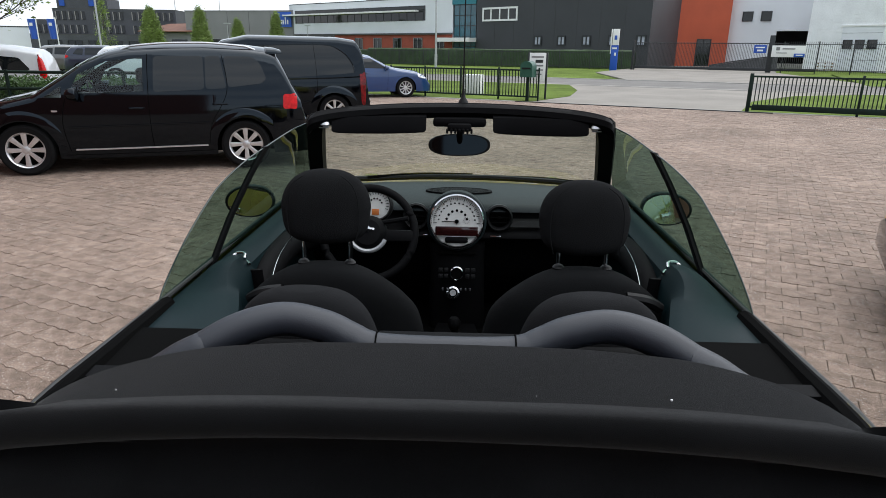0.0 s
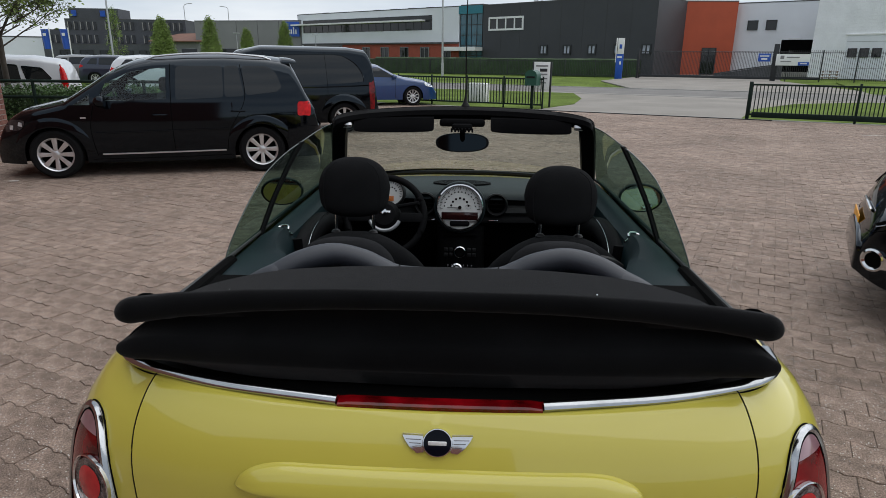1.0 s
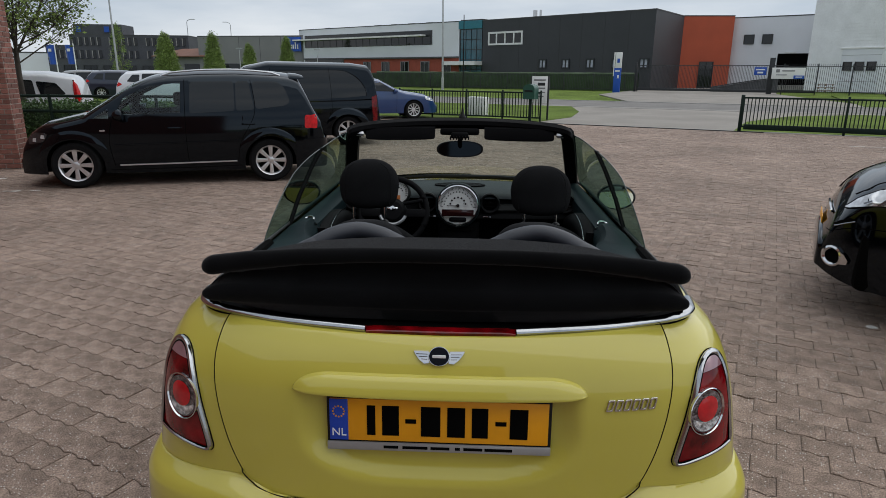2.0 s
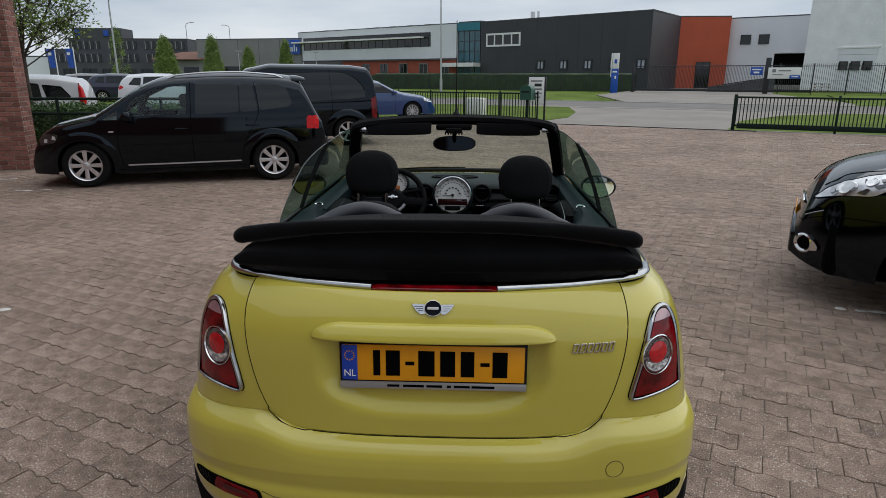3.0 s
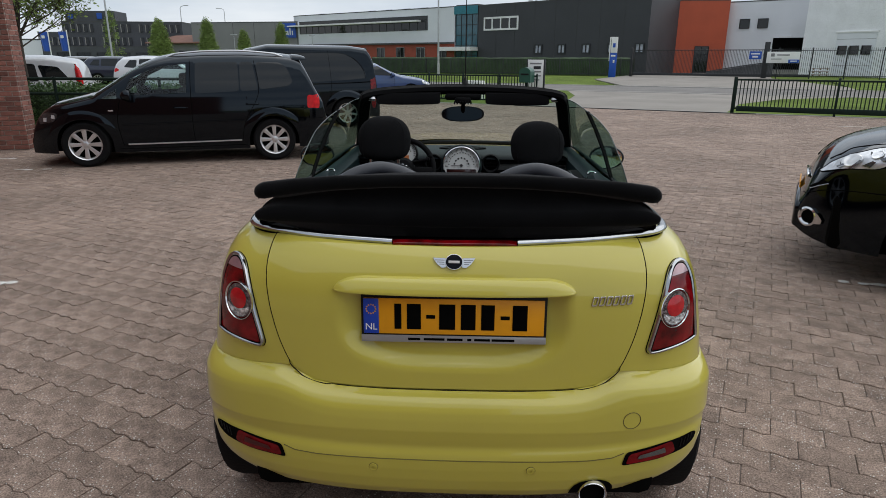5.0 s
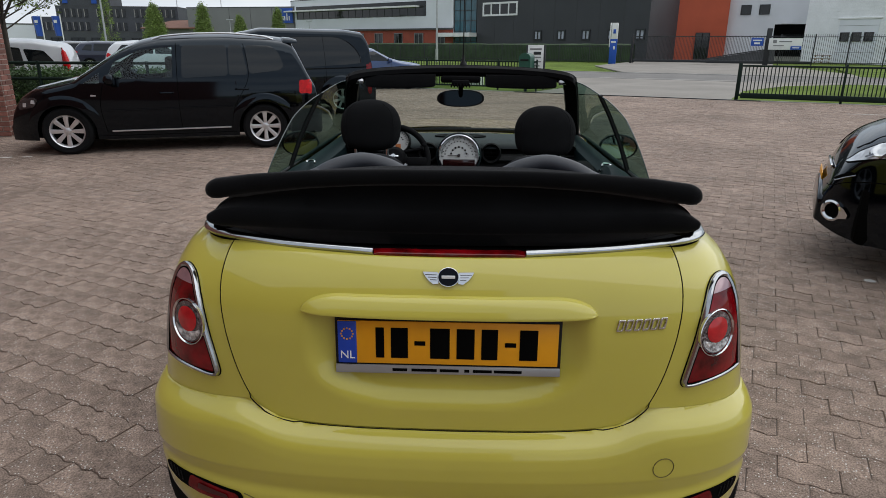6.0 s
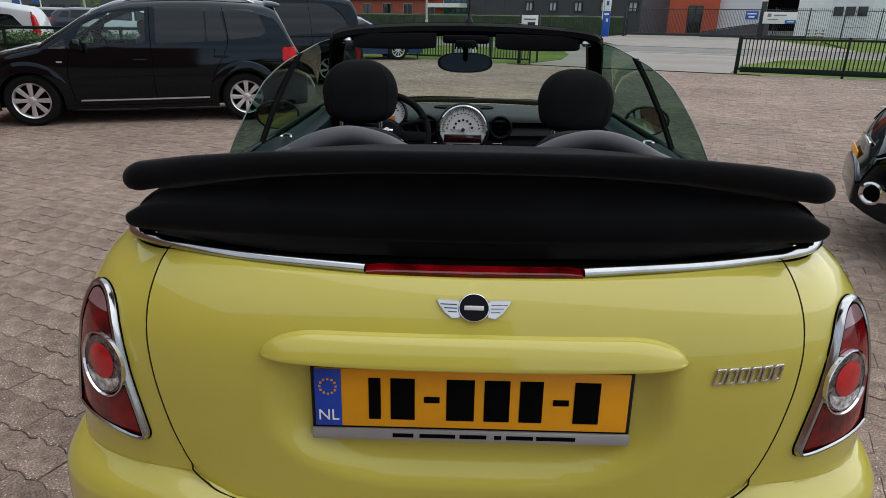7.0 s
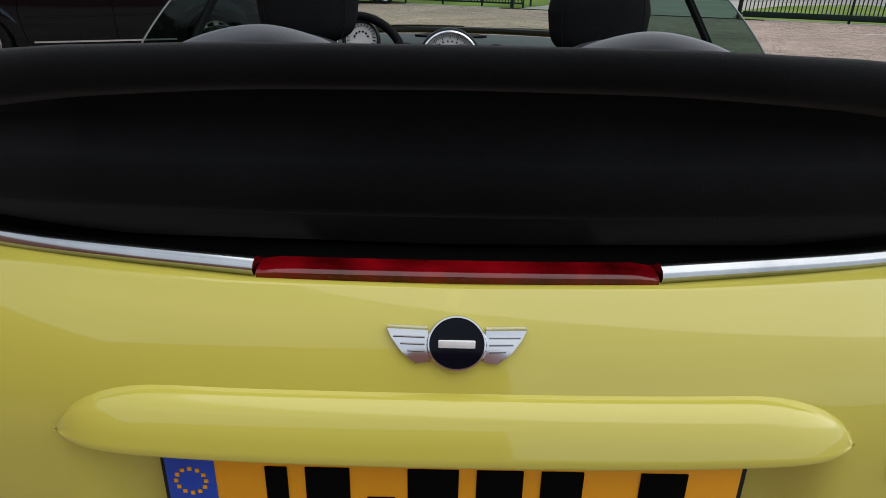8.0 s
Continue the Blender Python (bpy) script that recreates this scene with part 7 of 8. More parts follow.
for sg in (-1, 1):
    seat = thing("front_seat", "", "")
    seat.parent = mini
    seat.matrix_basis = Matrix.Translation((sg * 0.337, 0, 0))
    bm = bm_new()
    cushion(bm, [((0, 1.66, 0.45), 0.23, 0.07, 0), ((0, 1.64, 0.6), 0.255, 0.085, 0), ((0, 1.61, 0.75), 0.26, 0.085, 0), ((0, 1.585, 0.86), 0.242, 0.08, 0), ((0, 1.565, 0.92), 0.205, 0.07, 0), ((0, 1.555, 0.955), 0.168, 0.06, 0), ((0, 1.55, 0.985), 0.125, 0.052, 0), ((0, 1.548, 1.004), 0.082, 0.04, 0), ((0, 1.548, 1.012), 0.04, 0.02, 0)], 40, 2.4)
    part("backrest", bm, CLOTH, seat)
    bm = bm_new()
    cushion(bm, [((0, 1.9, 0.36), 0.22, 0.25, 0.02), ((0, 1.9, 0.44), 0.25, 0.27, 0.03), ((0, 1.9, 0.5), 0.24, 0.26, 0.03), ((0, 1.9, 0.525), 0.16, 0.18, 0.03)], 28)
    part("seat_cushion", bm, CLOTH, seat)
    bm = bm_new()
    rows = []
    drop = 0.018 if sg > 0 else 0.0
    for i in range(27):
        u = math.sin(math.pi / 2 * (-1 + 2 * i / 26))
        k = max(1 - abs(u) ** (2.5 if u > 0 else 5.0), 0.0) ** (1 / 2.4)
        kk = max(k, 0.03)
        rows.append(((0, 1.585 + 0.012 * u, 1.157 - drop + 0.096 * u), (0.118 - 0.01 * abs(u)) * kk, 0.055 * kk, 0))
    cushion(bm, rows, 40, 2.2)
    hr = part("headrest", bm, CLOTH, seat, angle=85)
    for side_x in (-1, 1):
        bm = bm_new()
        tube(bm, smooth_poly([(side_x * x, y, 1.157 - drop + z) for x, y, z in ((0.082, 1.5335, -0.085), (0.091, 1.5385, -0.04), (0.091, 1.543, 0.02), (0.078, 1.547, 0.062), (0.05, 1.5555, 0.085))], 5, False), 0.0011, 6)
        part("seam", bm, CLOTH, hr)
    for x in (-0.062, 0.062):
        bm = bm_new()
        tube(bm, [(x, 1.572, 0.98), (x, 1.58, 1.08)], 0.006, 10)
        part("headrest_stem", bm, CHROME, seat)
        bm = bm_new()
        lathe(bm, [(0.015, 0.0), (0.016, 0.006), (0.011, 0.012), (0.007, 0.013)], "z", 16, Matrix.Translation((x, 1.562, 1.004)))
        part("stem_guide", bm, TRIMBLACK, seat)
    bm = bm_new()
    tube(bm, smooth_poly([(sg * 0.19, 1.49, 0.93), (sg * 0.15, 1.478, 0.955), (sg * 0.1, 1.48, 0.962)], 5, False), 0.014, 8)
    part("release_lever", bm, TRIMBLACK, seat)
    # rear seat back with its low rest
    rs = thing("rear_seat", "", "")
    rs.parent = mini
    bm = bm_new()
    cushion(bm, [((sg * 0.29, 1.10, 0.6), 0.24, 0.06, 0), ((sg * 0.29, 1.07, 0.9), 0.24, 0.06, 0), ((sg * 0.275, 1.06, 1.0), 0.16, 0.06, 0), ((sg * 0.265, 1.06, 1.06), 0.128, 0.05, 0), ((sg * 0.265, 1.06, 1.095), 0.11, 0.045, 0), ((sg * 0.265, 1.06, 1.12), 0.08, 0.035, 0), ((sg * 0.265, 1.06, 1.131), 0.045, 0.02, 0)], 40, 2.4)
    part("backrest", bm, mat("rear_seat_cloth", (0.0125, 0.0128, 0.0138), 0.9, 0.0, 0.12, 8.0, bump=0.3, bscale=800, spec=0.08) if sg < 0 else bpy.data.materials["rear_seat_cloth"], rs)
    bm = bm_new()
    cushion(bm, [((sg * 0.29, 1.25, 0.42), 0.24, 0.16, 0), ((sg * 0.29, 1.25, 0.5), 0.24, 0.17, 0), ((sg * 0.29, 1.25, 0.53), 0.18, 0.12, 0)], 24)
    part("seat_cushion", bm, CLOTH, rs)
bm = bm_new()
box(bm, (0, 1.03, 1.0), (0.3, 0.12, 0.09), 0.02)
part("rear_shelf", bm, CABINBLACK, mini)
# cabin tub
tub = thing("cabin", "", "")
tub.parent = mini
bm = bm_new()
box(bm, (0, 1.95, 0.27), (1.36, 2.0, 0.06))
box(bm, (0, 0.99, 0.66), (1.36, 0.04, 0.66))
box(bm, (0, 2.95, 0.6), (1.3, 0.04, 0.66))
part("floor_tub", bm, CABINBLACK, tub, smooth=False)
for sg in (1, -1):
    # door card, rear side panel with its raised belt post, and top ledges
    bm = bm_new()
    rings = []
    for i in range(25):
        y = 1.62 + 1.2 * i / 24
        rings.append([(sg * 0.69, y, 0.955), (sg * 0.66, y, 0.972), (sg * 0.625, y, 0.968), (sg * 0.60, y, 0.945), (sg * 0.595, y, 0.9), (sg * 0.61, y, 0.86), (sg * 0.60, y, 0.6), (sg * 0.62, y, 0.3), (sg * 0.69, y, 0.3)])
    loft(bm, rings)
    dc = part("door_card", bm, PANELMAT, tub)
    bm = bm_new()
    tube(bm, smooth_poly([(sg * 0.535, 1.64, 0.80), (sg * 0.54, 1.70, 0.88), (sg * 0.548, 1.82, 0.93), (sg * 0.56, 2.02, 0.938), (sg * 0.575, 2.3, 0.91)], 6, False), 0.0018, 8)
    part("bright_line", bm, TRIMCHROME, dc)
    bm = bm_new()
    tube(bm, smooth_poly([(sg * 0.595, 1.64, 0.72), (sg * 0.595, 1.72, 0.84), (sg * 0.595, 1.86, 0.89), (sg * 0.595, 2.1, 0.89), (sg * 0.6, 2.4, 0.82)], 6, False), 0.05, 10)
    part("door_bin_curve", bm, CABINBLACK, dc)
    bm = bm_new()
    rings = []
    for i in range(17):
        y = 1.20 + 0.42 * i / 16
        k = min(max((y - 1.42) / 0.16, 0), 1)
        k = k * k * (3 - 2 * k)
        xi = 0.455 + 0.10 * min(max((y - 1.2) / 0.3, 0), 1)
        end = 1.0 if i < 14 else 1.0 - 0.25 * (i - 13) / 3
        rings.append([(sg * 0.69, y, 0.94), (sg * 0.685, y, 0.962), (sg * 0.655, y, 0.97 + 0.02 * k * end), (sg * 0.61, y, 0.972 + 0.045 * k * end), (sg * (xi + 0.03), y, 0.974 + 0.038 * k * end), (sg * xi, y, 0.955 + 0.01 * k), (sg * (xi - 0.005), y, 0.88), (sg * (xi - 0.01), y, 0.5), (sg * 0.69, y, 0.5)])
    loft(bm, rings)
    sp = part("side_panel", bm, PANELMAT, tub)
    bm = bm_new()
    tube(bm, smooth_poly([(sg * 0.567, 1.585, 1.006), (sg * 0.575, 1.612, 1.012), (sg * 0.60, 1.628, 1.008), (sg * 0.612, 1.618, 1.0)], 5, False), 0.0045, 8)
    tube(bm, smooth_poly([(sg * 0.56, 1.60, 0.985), (sg * 0.575, 1.625, 0.985), (sg * 0.60, 1.635, 0.98)], 5, False), 0.004, 8)
    part("belt_guide", bm, CHROME, sp)
    bm = bm_new()
    tube(bm, [(sg * 0.545, 1.6, 0.97), (sg * 0.54, 1.605, 0.85), (sg * 0.535, 1.6, 0.6)], 0.02, 6, flat=0.3)
    part("seat_belt", bm, CABINBLACK, sp)
    bm = bm_new()
    prism(bm, [(sg * 0.69, 0.9), (sg * 0.52, 0.98), (sg * 0.46, 1.2), (sg * 0.69, 1.2)], 0.93, 0.955)
    part("rear_ledge", bm, CABINBLACK, sp)

# dashboard
dash = thing("dashboard", "", "")
dash.parent = mini
bm = bm_new()
prof = [(2.93, 0.955), (2.75, 0.972), (2.55, 0.975), (2.44, 0.968), (2.40, 0.955), (2.395, 0.945)]
rings = []
for i in range(33):
    x = -0.62 + 1.24 * i / 32
    b = 0.03 * (x / 0.62) ** 2
    rings.append([(x, y + b * (y < 2.6) - 0.08 * (x / 0.62) ** 2 * (y > 2.6), z - 0.01 * (x / 0.62) ** 2) for y, z in prof] + [(x, 2.5 + b, 0.93), (x, 2.9, 0.93)])
loft(bm, rings)
part("dash_top", bm, DASHMAT, dash, angle=60)
bm = bm_new()
rings = []
for i in range(33):
    x = -0.62 + 1.24 * i / 32
    b = 0.03 * (x / 0.62) ** 2
    rings.append([(x, y + b, z) for y, z in ((2.44, 0.945), (2.42, 0.90), (2.40, 0.865), (2.385, 0.858), (2.38, 0.84), (2.41, 0.82), (2.44, 0.80), (2.47, 0.70), (2.6, 0.5), (2.9, 0.5), (2.9, 0.94))])
loft(bm, rings)
part("dash_face", bm, CABINBLACK, dash, angle=60)
bm = bm_new()
rings = [[(x, 2.402 + 0.03 * (x / 0.62) ** 2, 0.868), (x, 2.388 + 0.03 * (x / 0.62) ** 2, 0.885), (x, 2.392 + 0.03 * (x / 0.62) ** 2, 0.908), (x, 2.41 + 0.03 * (x / 0.62) ** 2, 0.915)] for x in [0.20 + 0.4 * i / 12 for i in range(13)]]
loft(bm, rings)
part("trim_blade", bm, DULLTRIM, dash)
for x in (0.15, -0.14):
    bm = bm_new()
    box(bm, (x, 2.372, 0.852), (0.045, 0.012, 0.008), 0.003)
    part("toggle", bm, CHROME, dash)
bm = bm_new()
loft(bm, [[(0.13 * k * math.cos(a), 2.62 + 0.055 * k * math.sin(a), 0.976 + d) for a in [2 * math.pi * i / 32 for i in range(32)]] for k, d in ((1.1, -0.004), (1.08, 0.005), (0.98, 0.006), (0.93, 0.001))])
gr = part("speaker_grille", bm, CABINBLACK, dash)
bm = bm_new()
for k in range(11):
    w = 0.12 * math.sqrt(max(1 - ((k - 5) / 5.6) ** 2, 0))
    box(bm, (0, 2.575 + 0.009 * k, 0.979), (2 * w, 0.003, 0.004))
tagged(part("grille_slats", bm, TRIMBLACK, gr, smooth=False), kind="stuff")
# centre dial
DIAL = pose(-0.004, 2.35, 0.915, -8, 0, 0)
bm = bm_new()
lathe(bm, [(0.099, 0.12), (0.116, 0.10), (0.118, 0.03), (0.115, 0.005), (0.108, 0.0)], "y", 48, DIAL)
cd = part("centre_dial", bm, DASHMAT, dash, "large round silver speedometer in the dash centre")
bm = bm_new()
lathe(bm, [(0.108, 0.004), (0.107, -0.004), (0.102, -0.006), (0.098, 0.0), (0.097, 0.012)], "y", 56, DIAL)
part("bezel", bm, CHROME, cd)
bm = bm_new()
lathe(bm, [(0.001, 0.01), (0.099, 0.01)], "y", 48, DIAL)
part("dial_face", bm, DIALWHITE, cd)
bm = bm_new()
for k in range(41):
    a = radians(-5 + 190 * k / 40)
    r0 = 0.079 if k % 4 == 0 else 0.085
    m = DIAL @ Matrix.Rotation(-a, 4, "Y")
    box(bm, ((r0 + 0.093) / 2, 0.0085, 0), (0.093 - r0, 0.002, 0.0016 if k % 4 else 0.0026), m=m)
for k in range(14):
    a = radians(5 + 170 * k / 13)
    m = DIAL @ Matrix.Rotation(-a, 4, "Y")
    box(bm, (0.071, 0.0085, 0), (0.006, 0.002, 0.006), 0.001, m=m, seg=1)
tagged(part("scale_marks", bm, GAP, cd), kind="stuff")
bm = bm_new()
for k in range(7):
    a = radians(10 + 160 * k / 6)
    lathe(bm, [(0.001, 0.0082), (0.0052, 0.0082), (0.0052, 0.0095)], "y", 12, DIAL @ Matrix.Translation((0.04 * math.cos(a), 0, 0.04 * math.sin(a) + 0.002)))
part("warning_dot", bm, GAP, cd)
bm = bm_new()
lathe(bm, [(0.001, 0.0), (0.008, 0.0), (0.009, 0.008)], "y", 16, DIAL)
box(bm, (-0.03, 0.004, -0.001), (0.055, 0.002, 0.003), m=DIAL)
part("pointer", bm, CHROME, cd)
bm = bm_new()
for k in range(10):
    a = 2 * math.pi * k / 10
    box(bm, (0.038 + 0.011 * math.cos(a), 0.0085, 0.004 + 0.011 * math.sin(a)), (0.004, 0.002, 0.0015), m=DIAL @ Matrix.Translation((0.038, 0, 0.004)) @ Matrix.Rotation(-a, 4, "Y") @ Matrix.Translation((-0.038 - 0.011 * math.cos(a) + 0.011, 0, -0.004 - 0.011 * math.sin(a))))
part("fuel_marks", bm, GREYWALL, cd)
bm = bm_new()
box(bm, (0, 0.004, -0.038), (0.166, 0.012, 0.036), 0.003, m=DIAL)
part("radio_display", bm, mat("dark_red_display", (0.02, 0.004, 0.004), 0.15, coat=0.6), cd)
bm = bm_new()
box(bm, (0, 0.002, -0.073), (0.09, 0.014, 0.024), 0.008, m=DIAL)
part("radio_keys", bm, CABINBLACK, cd)
bm = bm_new()
box(bm, (0, 0.0, -0.059), (0.15, 0.006, 0.003), 0.001, m=DIAL)
part("key_strip", bm, SATIN, cd)
# round vents
for x in (0.163, -0.165, 0.56, -0.56):
    vm = pose(x, 2.385 + 0.03 * (x / 0.62) ** 2, 0.922, -6, 0, 0)
    bm = bm_new()
    lathe(bm, [(0.052, 0.03), (0.053, 0.0), (0.047, -0.006), (0.041, 0.0), (0.038, 0.03)], "y", 36, vm)
    v = part("air_vent", bm, TRIMBLACK, dash)
    bm = bm_new()
    lathe(bm, [(0.001, 0.02), (0.04, 0.02)], "y", 24, vm)
    lathe(bm, [(0.001, 0.002), (0.006, 0.004), (0.007, 0.02)], "y", 12, vm)
    for k in (-0.02, 0, 0.02):
        box(bm, (0, 0.01, k), (2 * math.sqrt(0.0015 - k * k), 0.012, 0.003), m=vm)
    part("vent_insert", bm, GAP, v)
# centre stack
bm = bm_new()
cushion(bm, [((0, 2.52, 0.44), 0.12, 0.16, 0), ((0, 2.48, 0.60), 0.115, 0.13, 0), ((0, 2.44, 0.72), 0.11, 0.08, 0), ((0, 2.42, 0.82), 0.11, 0.06, 0)], 28, 5)
cs = part("console", bm, CABINBLACK, dash)
bm = bm_new()
box(bm, (0, 2.355, 0.785), (0.15, 0.012, 0.008), 0.002)
part("disc_slot", bm, GAP, cs)
SM = pose(0.0, 2.325, 0.712, -12, 0, 0)
bm = bm_new()
lathe(bm, [(0.025, 0.03), (0.027, -0.012), (0.0225, -0.014), (0.0195, -0.006)], "y", 28, SM)
part("radio_knob", bm, CHROME, cs)
bm = bm_new()
lathe(bm, [(0.001, -0.009), (0.018, -0.009)], "y", 24, SM)
part("knob_face", bm, GAP, cs)
for k in range(4):
    for sg in (-1, 1):
        bm = bm_new()
        box(bm, (sg * (0.042 + 0.022 * (k % 2)), -0.004, 0.012 - 0.024 * (k // 2)), (0.017, 0.008, 0.016), 0.002, m=SM)
        part("radio_button", bm, TRIMBLACK, cs)
for k in range(7):
    bm = bm_new()
    box(bm, (-0.054 + 0.018 * k, -0.016, -0.062), (0.007, 0.012, 0.012), 0.002, m=SM)
    part("toggle_switch", bm, SHINYDARK, cs)
SB = pose(-0.013, 2.28, 0.645, -22, 0, 0)
bm = bm_new()
lathe(bm, [(0.025, 0.06), (0.0255, -0.004), (0.019, -0.006), (0.0165, 0.0)], "y", 28, SB)
part("start_button", bm, CHROME, cs)
bm = bm_new()
lathe(bm, [(0.001, -0.003), (0.0125, -0.003), (0.013, 0.004)], "y", 24, SB)
part("button_face", bm, SATIN, cs)
# tunnel, gear lever, handbrake
tun = thing("centre_tunnel", "", "")
tun.parent = mini
bm = bm_new()
cushion(bm, [((0, 1.8, 0.3), 0.11, 0.65, 0), ((0, 1.8, 0.44), 0.1, 0.62, 0), ((0, 1.8, 0.48), 0.09, 0.6, 0)], 28, 6)
part("tunnel_cover", bm, CABINBLACK, tun)
bm = bm_new()
tube(bm, [(0.0, 2.18, 0.44), (0.0, 2.14, 0.52), (-0.004, 2.12, 0.57)], [0.03, 0.014, 0.012], 12)
part("gear_gaiter", bm, CABINBLACK, tun)
bm = bm_new()
lathe(bm, [(0.012, -0.03), (0.022, -0.01), (0.024, 0.008), (0.016, 0.022), (0.004, 0.024)], "z", 20, Matrix.Translation((-0.004, 2.12, 0.588)))
part("gear_knob", bm, CABINBLACK, tun)
bm = bm_new()
tube(bm, [(0.05, 1.75, 0.5), (0.05, 1.6, 0.55), (0.05, 1.5, 0.585)], [0.022, 0.018, 0.017], 12)
part("handbrake", bm, CABINBLACK, tun)
for x in (-0.03, 0.045):
    bm = bm_new()
    lathe(bm, [(0.03, -0.03), (0.034, 0.0), (0.03, 0.004), (0.027, -0.004)], "z", 24, Matrix.Translation((x, 1.95, 0.505)))
    part("cup_ring", bm, CHROME, tun)
# steering wheel and column dial
sw = thing("steering_wheel", "", "")
sw.parent = mini
sw.matrix_basis = pose(-0.312, 2.12, 0.928, -24, 0, 0)
bm = bm_new()
tube(bm, [(0.163 * math.cos(2 * math.pi * i / 48), 0, 0.163 * math.sin(2 * math.pi * i / 48)) for i in range(48)], 0.0145, 12, closed=True)
part("rim", bm, CABINBLACK, sw)
bm = bm_new()
lathe(bm, [(0.004, -0.035), (0.045, -0.032), (0.062, -0.015), (0.066, 0.02), (0.05, 0.04)], "y", 32)
hubp = part("hub", bm, CABINBLACK, sw)
for sg in (1, -1):
    bm = bm_new()
    box(bm, (sg * 0.108, -0.004, -0.008), (0.11, 0.02, 0.042), 0.008)
    part("spoke", bm, CABINBLACK, sw)
bm = bm_new()
tube(bm, [(0.066 * math.cos(a), -0.02, 0.066 * math.sin(a)) for a in [math.pi * (1.12 + 0.76 * i / 16) for i in range(17)]], 0.008, 8)
part("silver_arc", bm, SATIN, sw)
bm = bm_new()
box(bm, (0, -0.036, 0.01), (0.05, 0.004, 0.01), 0.002)
lathe(bm, [(0.001, -0.041), (0.011, -0.04), (0.012, -0.034)], "y", 20, Matrix.Translation((0, 0, 0.01)))
part("hub_emblem", bm, CHROME, hubp)
TD = pose(-0.305, 2.25, 1.0, -14, 0, 0)
bm = bm_new()
lathe(bm, [(0.05, 0.06), (0.062, 0.05), (0.064, 0.0), (0.058, -0.008), (0.053, 0.0), (0.052, 0.01)], "y", 36, TD)
td = part("rev_counter", bm, TRIMBLACK, dash)
bm = bm_new()
lathe(bm, [(0.001, 0.006), (0.053, 0.006)], "y", 32, TD)
part("dial_face", bm, DIALWHITE, td)
bm = bm_new()
for k in range(17):
    m = DIAL
    a = radians(-20 + 220 * k / 16)
    box(bm, (0.044, 0.004, 0), (0.01, 0.002, 0.002), m=TD @ Matrix.Rotation(-a, 4, "Y"))
for k in range(6):
    a = radians(20 + 140 * k / 5)
    lathe(bm, [(0.001, 0.004), (0.0035, 0.004), (0.0035, 0.006)], "y", 10, TD @ Matrix.Translation((0.024 * math.cos(a), 0, 0.024 * math.sin(a))))
tagged(part("scale_marks", bm, GAP, td), kind="stuff")
bm = bm_new()
box(bm, (0, 0.003, -0.026), (0.026, 0.004, 0.022), 0.001, m=TD)
part("trip_display", bm, mat("amber_display", (0.55, 0.16, 0.03), 0.4), td)
bm = bm_new()
tube(bm, [(-0.32, 2.12, 0.945), (-0.32, 2.35, 0.86)], 0.045, 14)
for sg in (-1, 1):
    tube(bm, [(-0.32 + sg * 0.04, 2.14, 0.96), (-0.32 + sg * 0.15, 2.12, 0.985)], 0.009, 8)
part("column", bm, CABINBLACK, dash)

# windscreen, its frame and what hangs from it
ws = thing("windscreen", "", "")
ws.parent = mini
HEAD = [(0.0, 2.435, 1.338), (0.2, 2.425, 1.335), (0.38, 2.385, 1.326), (0.48, 2.345, 1.316), (0.535, 2.315, 1.302), (0.556, 2.33, 1.28)]
BASE = [(0.0, 2.99, 0.965), (0.2, 2.98, 0.965), (0.4, 2.945, 0.962), (0.55, 2.905, 0.96), (0.64, 2.86, 0.958)]
hp = smooth_poly([(-x, y, z) for x, y, z in reversed(HEAD[1:])] + HEAD, 6, False)
bm = bm_new()
loft(bm, [[(x, y - 0.045, z - 0.012), (x, y - 0.042, z + 0.008), (x, y - 0.02, z + 0.02), (x, y + 0.03, z + 0.012), (x, y + 0.045, z - 0.01), (x, y + 0.03, z - 0.028), (x, y - 0.02, z - 0.034)] for x, y, z in hp])
part("header", bm, CABINBLACK, ws)
bm = bm_new()
tube(bm, [(x, y - 0.012, z + 0.017) for x, y, z in hp], 0.006, 6)
part("header_seal", bm, RUBBER, ws)
for sg in (1, -1):
    bm = bm_new()
    pp = smooth_poly([(0.548, 2.33, 1.302), (0.577, 2.43, 1.235), (0.617, 2.60, 1.12), (0.655, 2.77, 1.01), (0.672, 2.85, 0.955)], 5, False)
    loft(bm, [[(sg * (x - 0.05), y - 0.035, z - 0.022), (sg * (x + 0.006), y - 0.035, z - 0.012), (sg * (x + 0.018), y - 0.005, z + 0.004), (sg * (x + 0.006), y + 0.03, z + 0.018), (sg * (x - 0.05), y + 0.034, z + 0.006)] for x, y, z in pp])
    part("pillar", bm, CABINBLACK, ws)
    bm = bm_new()
    rings = []
    for i in range(13):
        x = 0.297 - 0.172 * math.cos(math.pi * i / 12)
        d = 0.06 * (x / 0.5) ** 2
        e = 0.25 + 0.45 * math.sqrt(math.sin(math.pi * i / 12))
        rings.append([(sg * x, 2.40 - d, 1.318), (sg * x, 2.372 - d, 1.312), (sg * x, 2.35 - d + 0.012 * (1 - e), 1.284 - 0.034 * e), (sg * x, 2.356 - d, 1.272 - 0.03 * e), (sg * x, 2.37 - d, 1.272 - 0.026 * e), (sg * x, 2.395 - d, 1.3)])
    loft(bm, rings)
    part("sun_visor", bm, CABINBLACK, ws)
    bm = bm_new()
    cushion(bm, [((sg * 0.50, 2.315, 1.272), 0.018, 0.012, 0), ((sg * 0.50, 2.312, 1.284), 0.024, 0.014, 0), ((sg * 0.50, 2.315, 1.296), 0.02, 0.012, 0)], 16, 2)
    part("roof_latch", bm, ALLOY, ws)
bm = bm_new()
